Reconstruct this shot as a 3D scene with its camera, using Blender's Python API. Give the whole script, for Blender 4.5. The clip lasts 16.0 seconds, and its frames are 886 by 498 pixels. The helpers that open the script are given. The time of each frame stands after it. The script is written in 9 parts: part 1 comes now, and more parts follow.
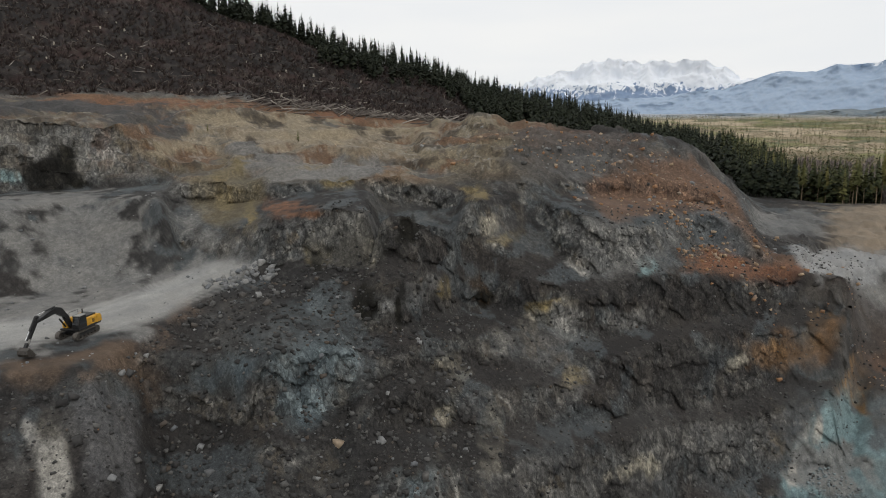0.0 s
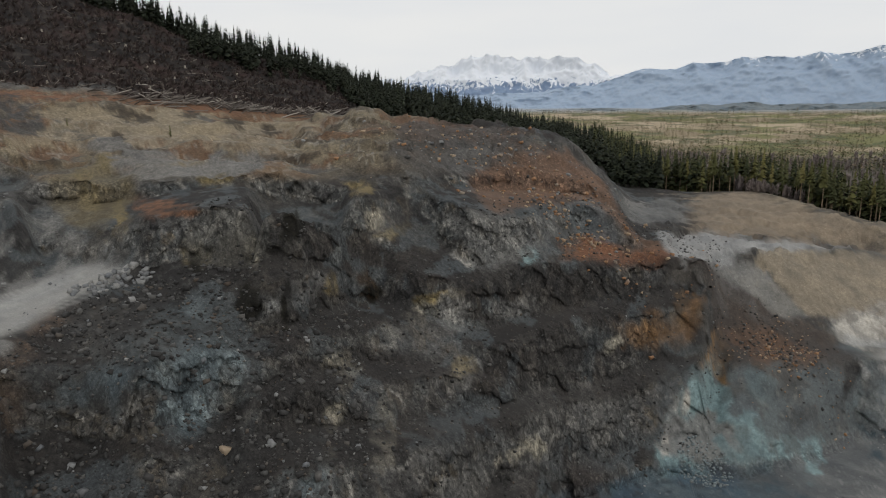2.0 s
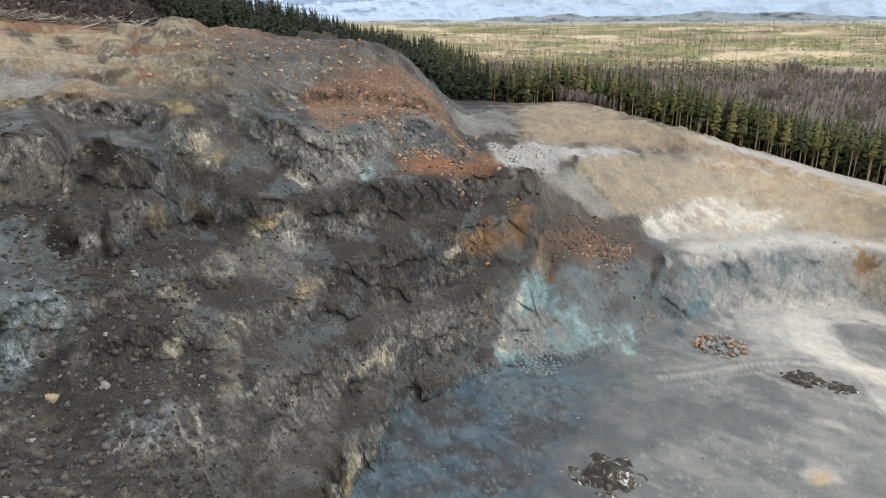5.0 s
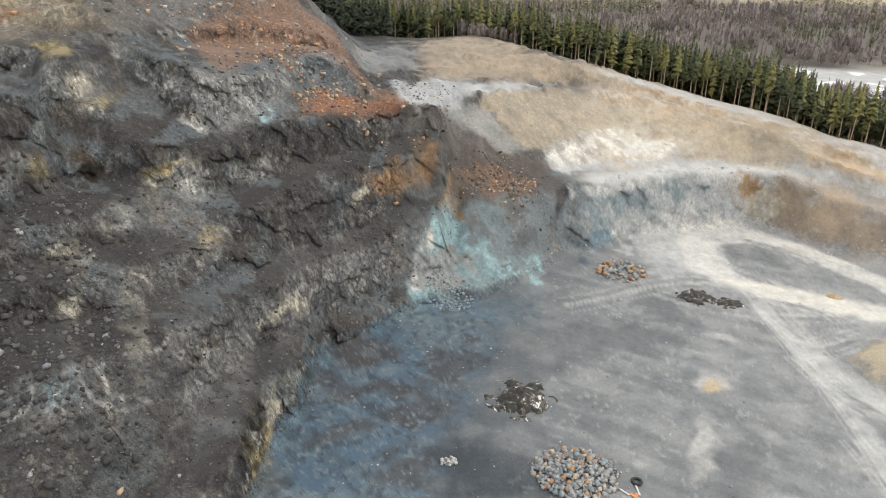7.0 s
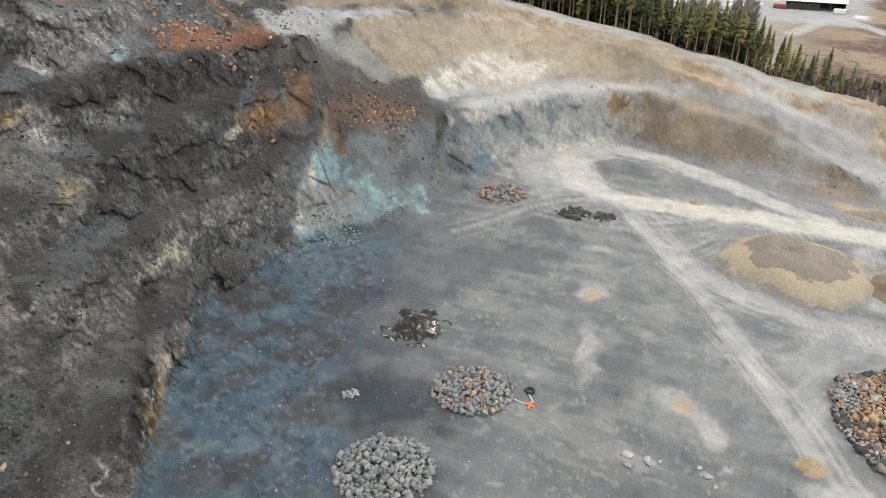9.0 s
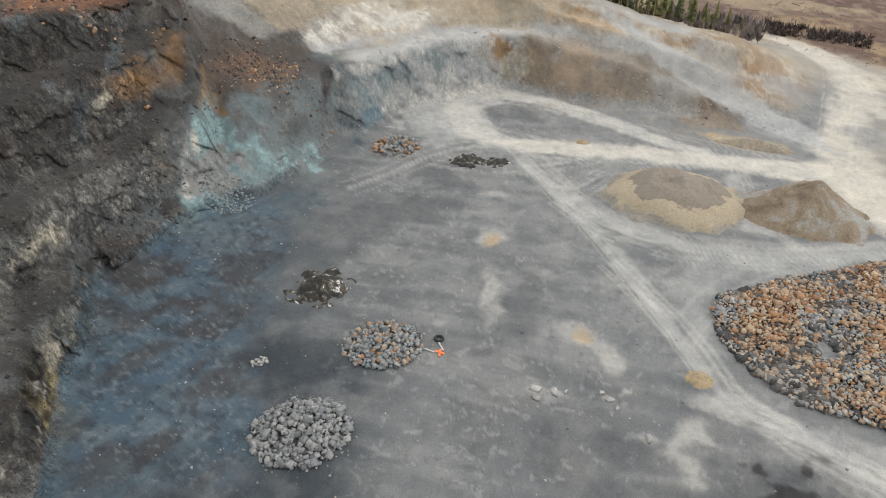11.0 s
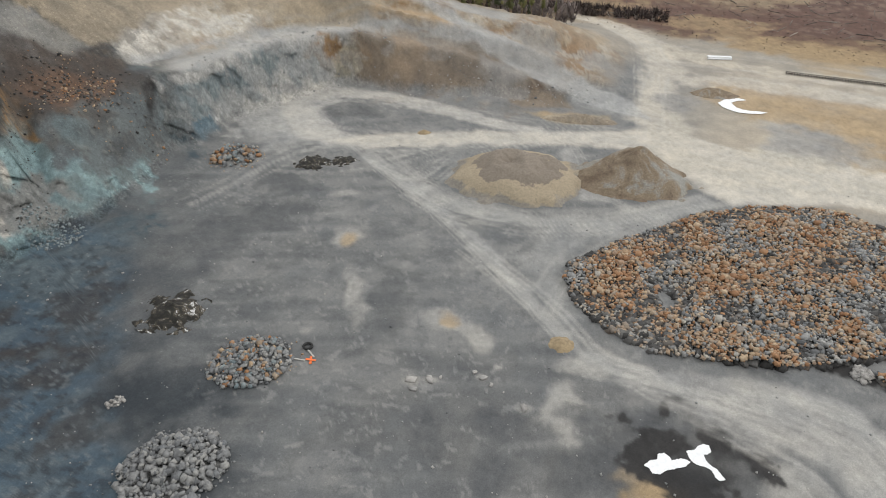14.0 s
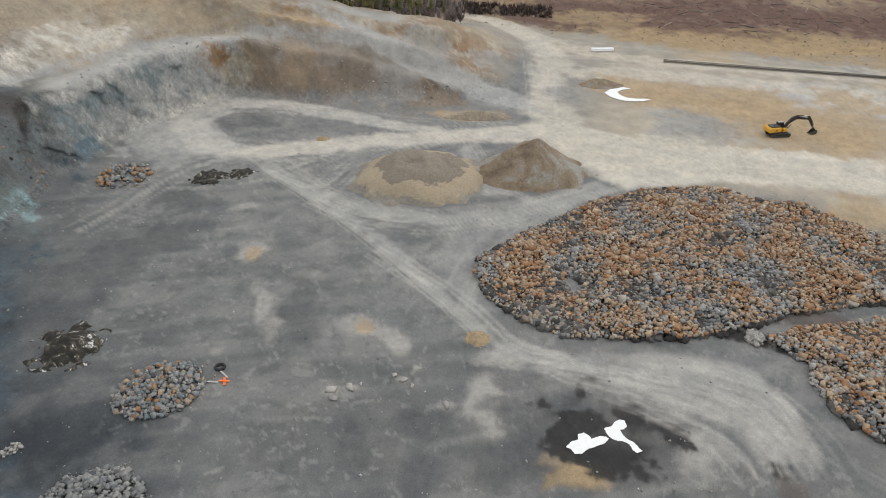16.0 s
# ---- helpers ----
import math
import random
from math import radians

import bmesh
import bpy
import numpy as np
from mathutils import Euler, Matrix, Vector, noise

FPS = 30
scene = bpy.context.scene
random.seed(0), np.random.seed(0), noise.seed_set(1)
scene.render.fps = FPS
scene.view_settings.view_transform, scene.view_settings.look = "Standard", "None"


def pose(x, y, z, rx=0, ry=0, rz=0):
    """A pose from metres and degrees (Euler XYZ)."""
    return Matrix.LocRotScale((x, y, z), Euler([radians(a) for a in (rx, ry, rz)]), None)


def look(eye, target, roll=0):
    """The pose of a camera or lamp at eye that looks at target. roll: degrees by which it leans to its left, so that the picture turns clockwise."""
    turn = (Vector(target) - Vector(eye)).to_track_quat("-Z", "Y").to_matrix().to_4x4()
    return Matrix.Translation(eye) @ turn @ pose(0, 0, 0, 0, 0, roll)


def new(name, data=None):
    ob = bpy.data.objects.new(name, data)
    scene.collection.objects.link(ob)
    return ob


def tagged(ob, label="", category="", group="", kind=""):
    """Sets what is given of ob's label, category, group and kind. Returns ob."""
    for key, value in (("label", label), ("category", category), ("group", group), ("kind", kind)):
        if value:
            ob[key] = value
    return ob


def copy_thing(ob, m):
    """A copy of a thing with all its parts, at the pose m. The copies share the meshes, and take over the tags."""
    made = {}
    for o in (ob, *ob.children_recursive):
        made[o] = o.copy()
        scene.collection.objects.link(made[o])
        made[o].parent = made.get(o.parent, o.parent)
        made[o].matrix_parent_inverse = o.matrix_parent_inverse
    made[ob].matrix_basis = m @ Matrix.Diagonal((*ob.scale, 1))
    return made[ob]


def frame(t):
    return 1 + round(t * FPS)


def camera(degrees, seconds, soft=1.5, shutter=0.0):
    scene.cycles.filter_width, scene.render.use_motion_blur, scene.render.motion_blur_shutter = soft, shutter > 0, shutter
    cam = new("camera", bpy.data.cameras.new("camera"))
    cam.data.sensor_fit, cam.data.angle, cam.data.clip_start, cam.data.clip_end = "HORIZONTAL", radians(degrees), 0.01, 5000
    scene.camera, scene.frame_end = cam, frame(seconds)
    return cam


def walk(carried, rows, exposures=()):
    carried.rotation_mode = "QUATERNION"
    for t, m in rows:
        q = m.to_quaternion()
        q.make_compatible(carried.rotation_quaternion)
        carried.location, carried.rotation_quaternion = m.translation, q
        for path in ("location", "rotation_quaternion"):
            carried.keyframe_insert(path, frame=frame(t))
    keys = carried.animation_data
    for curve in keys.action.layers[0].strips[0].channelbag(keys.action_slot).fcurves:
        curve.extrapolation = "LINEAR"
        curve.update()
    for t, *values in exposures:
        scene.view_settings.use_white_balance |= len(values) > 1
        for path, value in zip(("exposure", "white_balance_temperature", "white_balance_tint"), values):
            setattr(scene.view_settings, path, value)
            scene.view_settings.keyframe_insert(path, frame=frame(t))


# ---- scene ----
# ---- camera: it hovers over the pit floor and turns to its right while tipping down ----
EYE = Vector((0.0, 0.0, 66.0))
cam = camera(66.1, 16.0, soft=1.0, shutter=0.2)
TURNS = [
    (0.0, 0.00, -10.43),
    (0.5, -1.91, -10.40),
    (1.0, -3.98, -10.35),
    (1.5, -6.60, -10.32),
    (2.0, -9.69, -10.90),
    (2.5, -12.79, -12.03),
    (3.0, -15.81, -13.20),
    (3.5, -18.85, -14.36),
    (6.0, -26.61, -20.24),
    (6.5, -29.12, -21.49),
    (7.0, -31.68, -22.93),
    (7.5, -34.27, -24.38),
    (8.0, -36.94, -25.81),
    (8.5, -39.64, -27.22),
    (9.0, -42.22, -28.66),
    (9.5, -44.69, -30.09),
    (12.0, -56.77, -32.96),
    (12.5, -59.14, -32.95),
    (13.0, -61.47, -32.90),
    (13.5, -63.81, -32.89),
    (14.0, -66.13, -32.86),
    (14.5, -68.46, -32.84),
    (15.0, -70.79, -32.79),
    (15.5, -73.01, -32.74),
    (16.0, -75.19, -32.70),
]
walk(cam, [(t, pose(*EYE, 90 + pitch, 0, yaw)) for t, yaw, pitch in TURNS],
     exposures=[(0.0, -1.36), (1.5, -1.46), (2.5, -1.54), (3.0, -1.38), (3.5, -1.14), (6.0, -0.12), (7.5, -0.22), (9.5, -0.42), (12.0, -0.72), (16.0, -0.96)])

# ---- sky and sun ----
SUN_HEIGHT, SUN_TURN = 34.0, 150.0


def build_world():
    world = bpy.data.worlds.new("overcast_sky")
    scene.world = world
    world.use_nodes = True
    nt = world.node_tree
    nt.nodes.clear()
    out = nt.nodes.new("ShaderNodeOutputWorld")
    sky = nt.nodes.new("ShaderNodeTexSky")
    sky.sky_type, sky.sun_disc = "NISHITA", False
    sky.sun_elevation, sky.sun_rotation = radians(SUN_HEIGHT), radians(SUN_TURN)
    b1 = nt.nodes.new("ShaderNodeBackground")
    b1.inputs["Strength"].default_value = 0.08
    nt.links.new(sky.outputs[0], b1.inputs["Color"])
    co = nt.nodes.new("ShaderNodeTexCoord")
    mp = nt.nodes.new("ShaderNodeMapping")
    mp.inputs["Scale"].default_value = (1.2, 1.2, 6.0)
    no = nt.nodes.new("ShaderNodeTexNoise")
    no.inputs["Scale"].default_value, no.inputs["Detail"].default_value = 2.2, 6
    nt.links.new(co.outputs["Generated"], mp.inputs["Vector"])
    nt.links.new(mp.outputs[0], no.inputs["Vector"])
    ramp = nt.nodes.new("ShaderNodeValToRGB")
    ramp.color_ramp.elements[0].position, ramp.color_ramp.elements[0].color = 0.36, (0.94, 0.955, 0.97, 1)
    ramp.color_ramp.elements[1].position, ramp.color_ramp.elements[1].color = 0.6, (1.0, 1.0, 0.99, 1)
    nt.links.new(no.outputs[0], ramp.inputs[0])
    b2 = nt.nodes.new("ShaderNodeBackground")
    b2.inputs["Strength"].default_value = 2.55
    nt.links.new(ramp.outputs[0], b2.inputs["Color"])
    mix = nt.nodes.new("ShaderNodeMixShader")
    mix.inputs[0].default_value = 0.88
    nt.links.new(b1.outputs[0], mix.inputs[1])
    nt.links.new(b2.outputs[0], mix.inputs[2])
    nt.links.new(mix.outputs[0], out.inputs["Surface"])


build_world()
sun_data = bpy.data.lights.new("sun", "SUN")
sun_data.energy, sun_data.angle, sun_data.color = 1.1, radians(12), (1.0, 0.95, 0.88)
sun = new("sun", sun_data)
_a, _e = radians(SUN_TURN), radians(SUN_HEIGHT)
sun.matrix_world = look(Vector((math.sin(_a) * math.cos(_e), math.cos(_a) * math.cos(_e), math.sin(_e))) * 300, (0, 0, 0))


# ---- noise on arrays ----
def hash3(ix, iy, iz, seed):
    """A number in 0..1 for each lattice corner; unsigned 32-bit arithmetic wraps round."""
    h = ix * np.uint32(374761393) + iy * np.uint32(668265263) + iz * np.uint32(2147483647) + np.uint32(seed * 974634779 % 4294967296)
    h = (h ^ (h >> np.uint32(13))) * np.uint32(1274126177)
    h = (h ^ (h >> np.uint32(16))) * np.uint32(2246822519)
    return ((h ^ (h >> np.uint32(15))) & np.uint32(0xFFFFFF)).astype(np.float32) * np.float32(1 / 16777215)


def corner(v):
    f = np.floor(v)
    return f.astype(np.int32).view(np.uint32), (v - f).astype(np.float32)


def vnoise(x, y, z, seed=0):
    """Smooth value noise in 0..1 on numpy arrays."""
    (xi, fx), (yi, fy), (zi, fz) = corner(np.ascontiguousarray(x)), corner(np.ascontiguousarray(y)), corner(np.ascontiguousarray(z))
    fx, fy, fz = fx * fx * (3 - 2 * fx), fy * fy * (3 - 2 * fy), fz * fz * (3 - 2 * fz)
    one = np.uint32(1)
    planes = []
    for c in (0, 1):
        zc = zi + one if c else zi
        r0 = hash3(xi, yi, zc, seed)
        r0 += (hash3(xi + one, yi, zc, seed) - r0) * fx
        r1 = hash3(xi, yi + one, zc, seed)
        r1 += (hash3(xi + one, yi + one, zc, seed) - r1) * fx
        r0 += (r1 - r0) * fy
        planes.append(r0)
    return planes[0] + (planes[1] - planes[0]) * fz


def fbm(x, y, z, octaves=4, seed=0, gain=0.5):
    total, amp, norm = 0.0, 1.0, 0.0
    for k in range(octaves):
        f = 2.0 ** k
        total = total + amp * vnoise(x * f + 17.3 * k, y * f - 9.1 * k, z * f + 3.7 * k, seed + k)
        norm += amp
        amp *= gain
    return total / norm


def ridged(x, y, z, octaves=4, seed=0):
    total, amp, norm = 0.0, 1.0, 0.0
    for k in range(octaves):
        f = 2.0 ** k
        total = total + amp * (1 - np.abs(2 * vnoise(x * f + 5.1 * k, y * f, z * f - 2.2 * k, seed + k) - 1))
        norm += amp
        amp *= 0.5
    return total / norm


def smooth(a, b, v):
    q = np.clip((v - a) / (b - a), 0, 1)
    return q * q * (3 - 2 * q)


# ---- materials ----
def nodes_of(name):
    m = bpy.data.materials.new(name)
    m.use_nodes = True
    nt = m.node_tree
    return m, nt, nt.nodes["Principled BSDF"]


def link(nt, a, b):
    nt.links.new(a, b)


def noise_node(nt, scale, detail=5, rough=0.6, coords="Object"):
    co = nt.nodes.new("ShaderNodeTexCoord")
    n = nt.nodes.new("ShaderNodeTexNoise")
    n.inputs["Scale"].default_value, n.inputs["Detail"].default_value, n.inputs["Roughness"].default_value = scale, detail, rough
    link(nt, co.outputs[coords], n.inputs["Vector"])
    return n


def ramp_node(nt, src, stops):
    r = nt.nodes.new("ShaderNodeValToRGB")
    r.color_ramp.elements[0].position, r.color_ramp.elements[0].color = stops[0][0], (*stops[0][1], 1)
    r.color_ramp.elements[1].position, r.color_ramp.elements[1].color = stops[-1][0], (*stops[-1][1], 1)
    for p, c in stops[1:-1]:
        e = r.color_ramp.elements.new(p)
        e.color = (*c, 1)
    link(nt, src, r.inputs[0])
    return r


def mul(nt, a, b, fac=1.0, kind="MULTIPLY"):
    m = nt.nodes.new("ShaderNodeMixRGB")
    m.blend_type = kind
    m.inputs[0].default_value = fac
    link(nt, a, m.inputs[1])
    link(nt, b, m.inputs[2])
    return m


def bump(nt, bsdf, src, strength, distance):
    b = nt.nodes.new("ShaderNodeBump")
    b.inputs["Strength"].default_value, b.inputs["Distance"].default_value = strength, distance
    link(nt, src, b.inputs["Height"])
    link(nt, b.outputs[0], bsdf.inputs["Normal"])


def plain(name, color, rough=0.7, metal=0.0, var=0.15, scale=3.0, bumped=0.0):
    m, nt, b = nodes_of(name)
    n = noise_node(nt, scale)
    lo, hi = [c * (1 - var) for c in color], [min(1, c * (1 + var)) for c in color]
    r = ramp_node(nt, n.outputs[0], [(0.3, lo), (0.7, hi)])
    link(nt, r.outputs[0], b.inputs["Base Color"])
    b.inputs["Roughness"].default_value, b.inputs["Metallic"].default_value = rough, metal
    if bumped:
        bump(nt, b, n.outputs[0], bumped, 0.05)
    return m


def random_hued(name, stops, rough=0.9, scale=2.0, island=False):
    """Colour picked per object (or per loose island), with grain."""
    m, nt, b = nodes_of(name)
    if island:
        g = nt.nodes.new("ShaderNodeNewGeometry")
        src = g.outputs["Random Per Island"]
    else:
        g = nt.nodes.new("ShaderNodeObjectInfo")
        src = g.outputs["Random"]
    r = ramp_node(nt, src, stops)
    n = noise_node(nt, scale, 5)
    v = ramp_node(nt, n.outputs[0], [(0.25, (0.62, 0.62, 0.62)), (0.75, (1.2, 1.2, 1.2))])
    link(nt, mul(nt, r.outputs[0], v.outputs[0]).outputs[0], b.inputs["Base Color"])
    b.inputs["Roughness"].default_value = rough
    bump(nt, b, n.outputs[0], 0.5, 0.1)
    return m


def ground_material():
    m, nt, b = nodes_of("quarry_ground")
    at = nt.nodes.new("ShaderNodeAttribute")
    at.attribute_name = "geology"
    n1 = noise_node(nt, 1.3, 8, 0.68)
    n2 = noise_node(nt, 0.16, 6, 0.6)
    fc = nt.nodes.new("ShaderNodeAttribute")
    fc.attribute_name = "face"
    pb = nt.nodes.new("ShaderNodeAttribute")
    pb.attribute_name = "pebble"
    co2 = nt.nodes.new("ShaderNodeTexCoord")
    mp = nt.nodes.new("ShaderNodeMapping")
    mp.inputs["Rotation"].default_value = (0.45, -0.5, 0.0)
    mp.inputs["Scale"].default_value = (1.0, 1.0, 0.6)
    link(nt, co2.outputs["Object"], mp.inputs["Vector"])
    ns = nt.nodes.new("ShaderNodeTexNoise")
    ns.inputs["Scale"].default_value, ns.inputs["Detail"].default_value, ns.inputs["Roughness"].default_value = 0.42, 7, 0.56
    ns.inputs["Distortion"].default_value = 1.1
    link(nt, mp.outputs[0], ns.inputs["Vector"])
    vs = ramp_node(nt, ns.outputs[0], [(0.34, (0.70, 0.71, 0.72)), (0.5, (1.0, 1.0, 1.0)), (0.68, (1.36, 1.35, 1.34))])
    v1 = ramp_node(nt, n1.outputs[0], [(0.34, (0.66, 0.66, 0.66)), (0.5, (0.98, 0.98, 0.98)), (0.66, (1.32, 1.31, 1.30))])
    v2 = ramp_node(nt, n2.outputs[0], [(0.3, (0.82, 0.83, 0.85)), (0.7, (1.15, 1.13, 1.1))])
    co = nt.nodes.new("ShaderNodeTexCoord")
    vo = nt.nodes.new("ShaderNodeTexVoronoi")
    vo.inputs["Scale"].default_value = 1.5
    link(nt, co.outputs["Object"], vo.inputs["Vector"])
    near = ramp_node(nt, vo.outputs["Distance"], [(0.16, (1, 1, 1)), (0.26, (0, 0, 0))])
    sep = nt.nodes.new("ShaderNodeSeparateColor")
    link(nt, vo.outputs["Color"], sep.inputs[0])
    pick = ramp_node(nt, sep.outputs[0], [(0.72, (0, 0, 0)), (0.95, (1, 1, 1))])
    peb = mul(nt, near.outputs[0], pick.outputs[0])
    grained = mul(nt, at.outputs["Color"], v1.outputs[0])
    link(nt, at.outputs["Alpha"], grained.inputs[0])
    streaked = mul(nt, grained.outputs[0], vs.outputs[0])
    link(nt, fc.outputs["Fac"], streaked.inputs[0])
    # joints: blocks of their own tone parted by thin dark cracks
    bend = nt.nodes.new("ShaderNodeMixRGB")
    bend.blend_type = "ADD"
    bend.inputs[0].default_value = 1.0
    link(nt, mp.outputs[0], bend.inputs[1])
    soft_bend = nt.nodes.new("ShaderNodeVectorMath")
    soft_bend.operation = "SCALE"
    soft_bend.inputs["Scale"].default_value = 1.6
    link(nt, ns.outputs["Color"], soft_bend.inputs[0])
    link(nt, soft_bend.outputs["Vector"], bend.inputs[2])
    cells, edges = nt.nodes.new("ShaderNodeTexVoronoi"), nt.nodes.new("ShaderNodeTexVoronoi")
    edges.feature = "DISTANCE_TO_EDGE"
    for node in (cells, edges):
        node.inputs["Scale"].default_value = 0.62
        link(nt, bend.outputs[0], node.inputs["Vector"])
    cell_sep = nt.nodes.new("ShaderNodeSeparateColor")
    link(nt, cells.outputs["Color"], cell_sep.inputs[0])
    block_tone = ramp_node(nt, cell_sep.outputs[0], [(0.0, (0.74, 0.75, 0.77)), (0.5, (0.97, 0.97, 0.97)), (1.0, (1.28, 1.27, 1.25))])
    crack = ramp_node(nt, edges.outputs["Distance"], [(0.0, (0.5, 0.5, 0.5)), (0.07, (1, 1, 1))])
    jointed = mul(nt, streaked.outputs[0], block_tone.outputs[0])
    link(nt, fc.outputs["Fac"], jointed.inputs[0])
    cracked = mul(nt, jointed.outputs[0], crack.outputs[0])
    link(nt, fc.outputs["Fac"], cracked.inputs[0])
    c = mul(nt, cracked.outputs[0], v2.outputs[0])
    half = nt.nodes.new("ShaderNodeMath")
    half.operation = "MULTIPLY"
    link(nt, peb.outputs[0], half.inputs[0])
    link(nt, pb.outputs["Fac"], half.inputs[1])
    light = nt.nodes.new("ShaderNodeMixRGB")
    light.blend_type = "MULTIPLY"
    light.inputs[0].default_value = 1.0
    link(nt, c.outputs[0], light.inputs[1])
    light.inputs[2].default_value = (1.5, 1.49, 1.46, 1)
    mix = nt.nodes.new("ShaderNodeMixRGB")
    link(nt, half.outputs[0], mix.inputs[0])
    link(nt, c.outputs[0], mix.inputs[1])
    link(nt, light.outputs[0], mix.inputs[2])
    # splinters on the rock, gravel grain everywhere
    tint = mix.outputs[0]
    for size, metric, low, high, weight in ((1.9, "CHEBYCHEV", 0.66, 1.40, fc.outputs["Fac"]), (4.2, "MANHATTAN", 0.74, 1.30, at.outputs["Alpha"])):
        chips = nt.nodes.new("ShaderNodeTexVoronoi")
        chips.distance = metric
        chips.inputs["Scale"].default_value = size
        link(nt, bend.outputs[0], chips.inputs["Vector"])
        one = nt.nodes.new("ShaderNodeSeparateColor")
        link(nt, chips.outputs["Color"], one.inputs[0])
        shade = ramp_node(nt, one.outputs[0], [(0.0, (low, low, low)), (0.6, (1, 1, 1)), (1.0, (high, high, high * 0.98))])
        step = mul(nt, tint, shade.outputs[0])
        link(nt, weight, step.inputs[0])
        tint = step.outputs[0]
    n5 = noise_node(nt, 5.5, 6, 0.75)
    v5 = ramp_node(nt, n5.outputs[0], [(0.34, (0.70, 0.70, 0.70)), (0.5, (1.0, 1.0, 1.0)), (0.66, (1.33, 1.32, 1.30))])
    grit = mul(nt, tint, v5.outputs[0])
    soft_grit = nt.nodes.new("ShaderNodeMath")
    soft_grit.operation = "MULTIPLY_ADD"
    link(nt, at.outputs["Alpha"], soft_grit.inputs[0])
    soft_grit.inputs[1].default_value, soft_grit.inputs[2].default_value = 0.55, 0.42
    link(nt, soft_grit.outputs[0], grit.inputs[0])
    link(nt, grit.outputs[0], b.inputs["Base Color"])
    b.inputs["Roughness"].default_value = 0.93
    b.inputs["Specular IOR Level"].default_value = 0.25
    bm = nt.nodes.new("ShaderNodeMath")
    bm.operation = "MULTIPLY"
    link(nt, n1.outputs[0], bm.inputs[0])
    link(nt, at.outputs["Alpha"], bm.inputs[1])
    bump(nt, b, bm.outputs[0], 0.55, 0.3)
    return m


M_GROUND = ground_material()

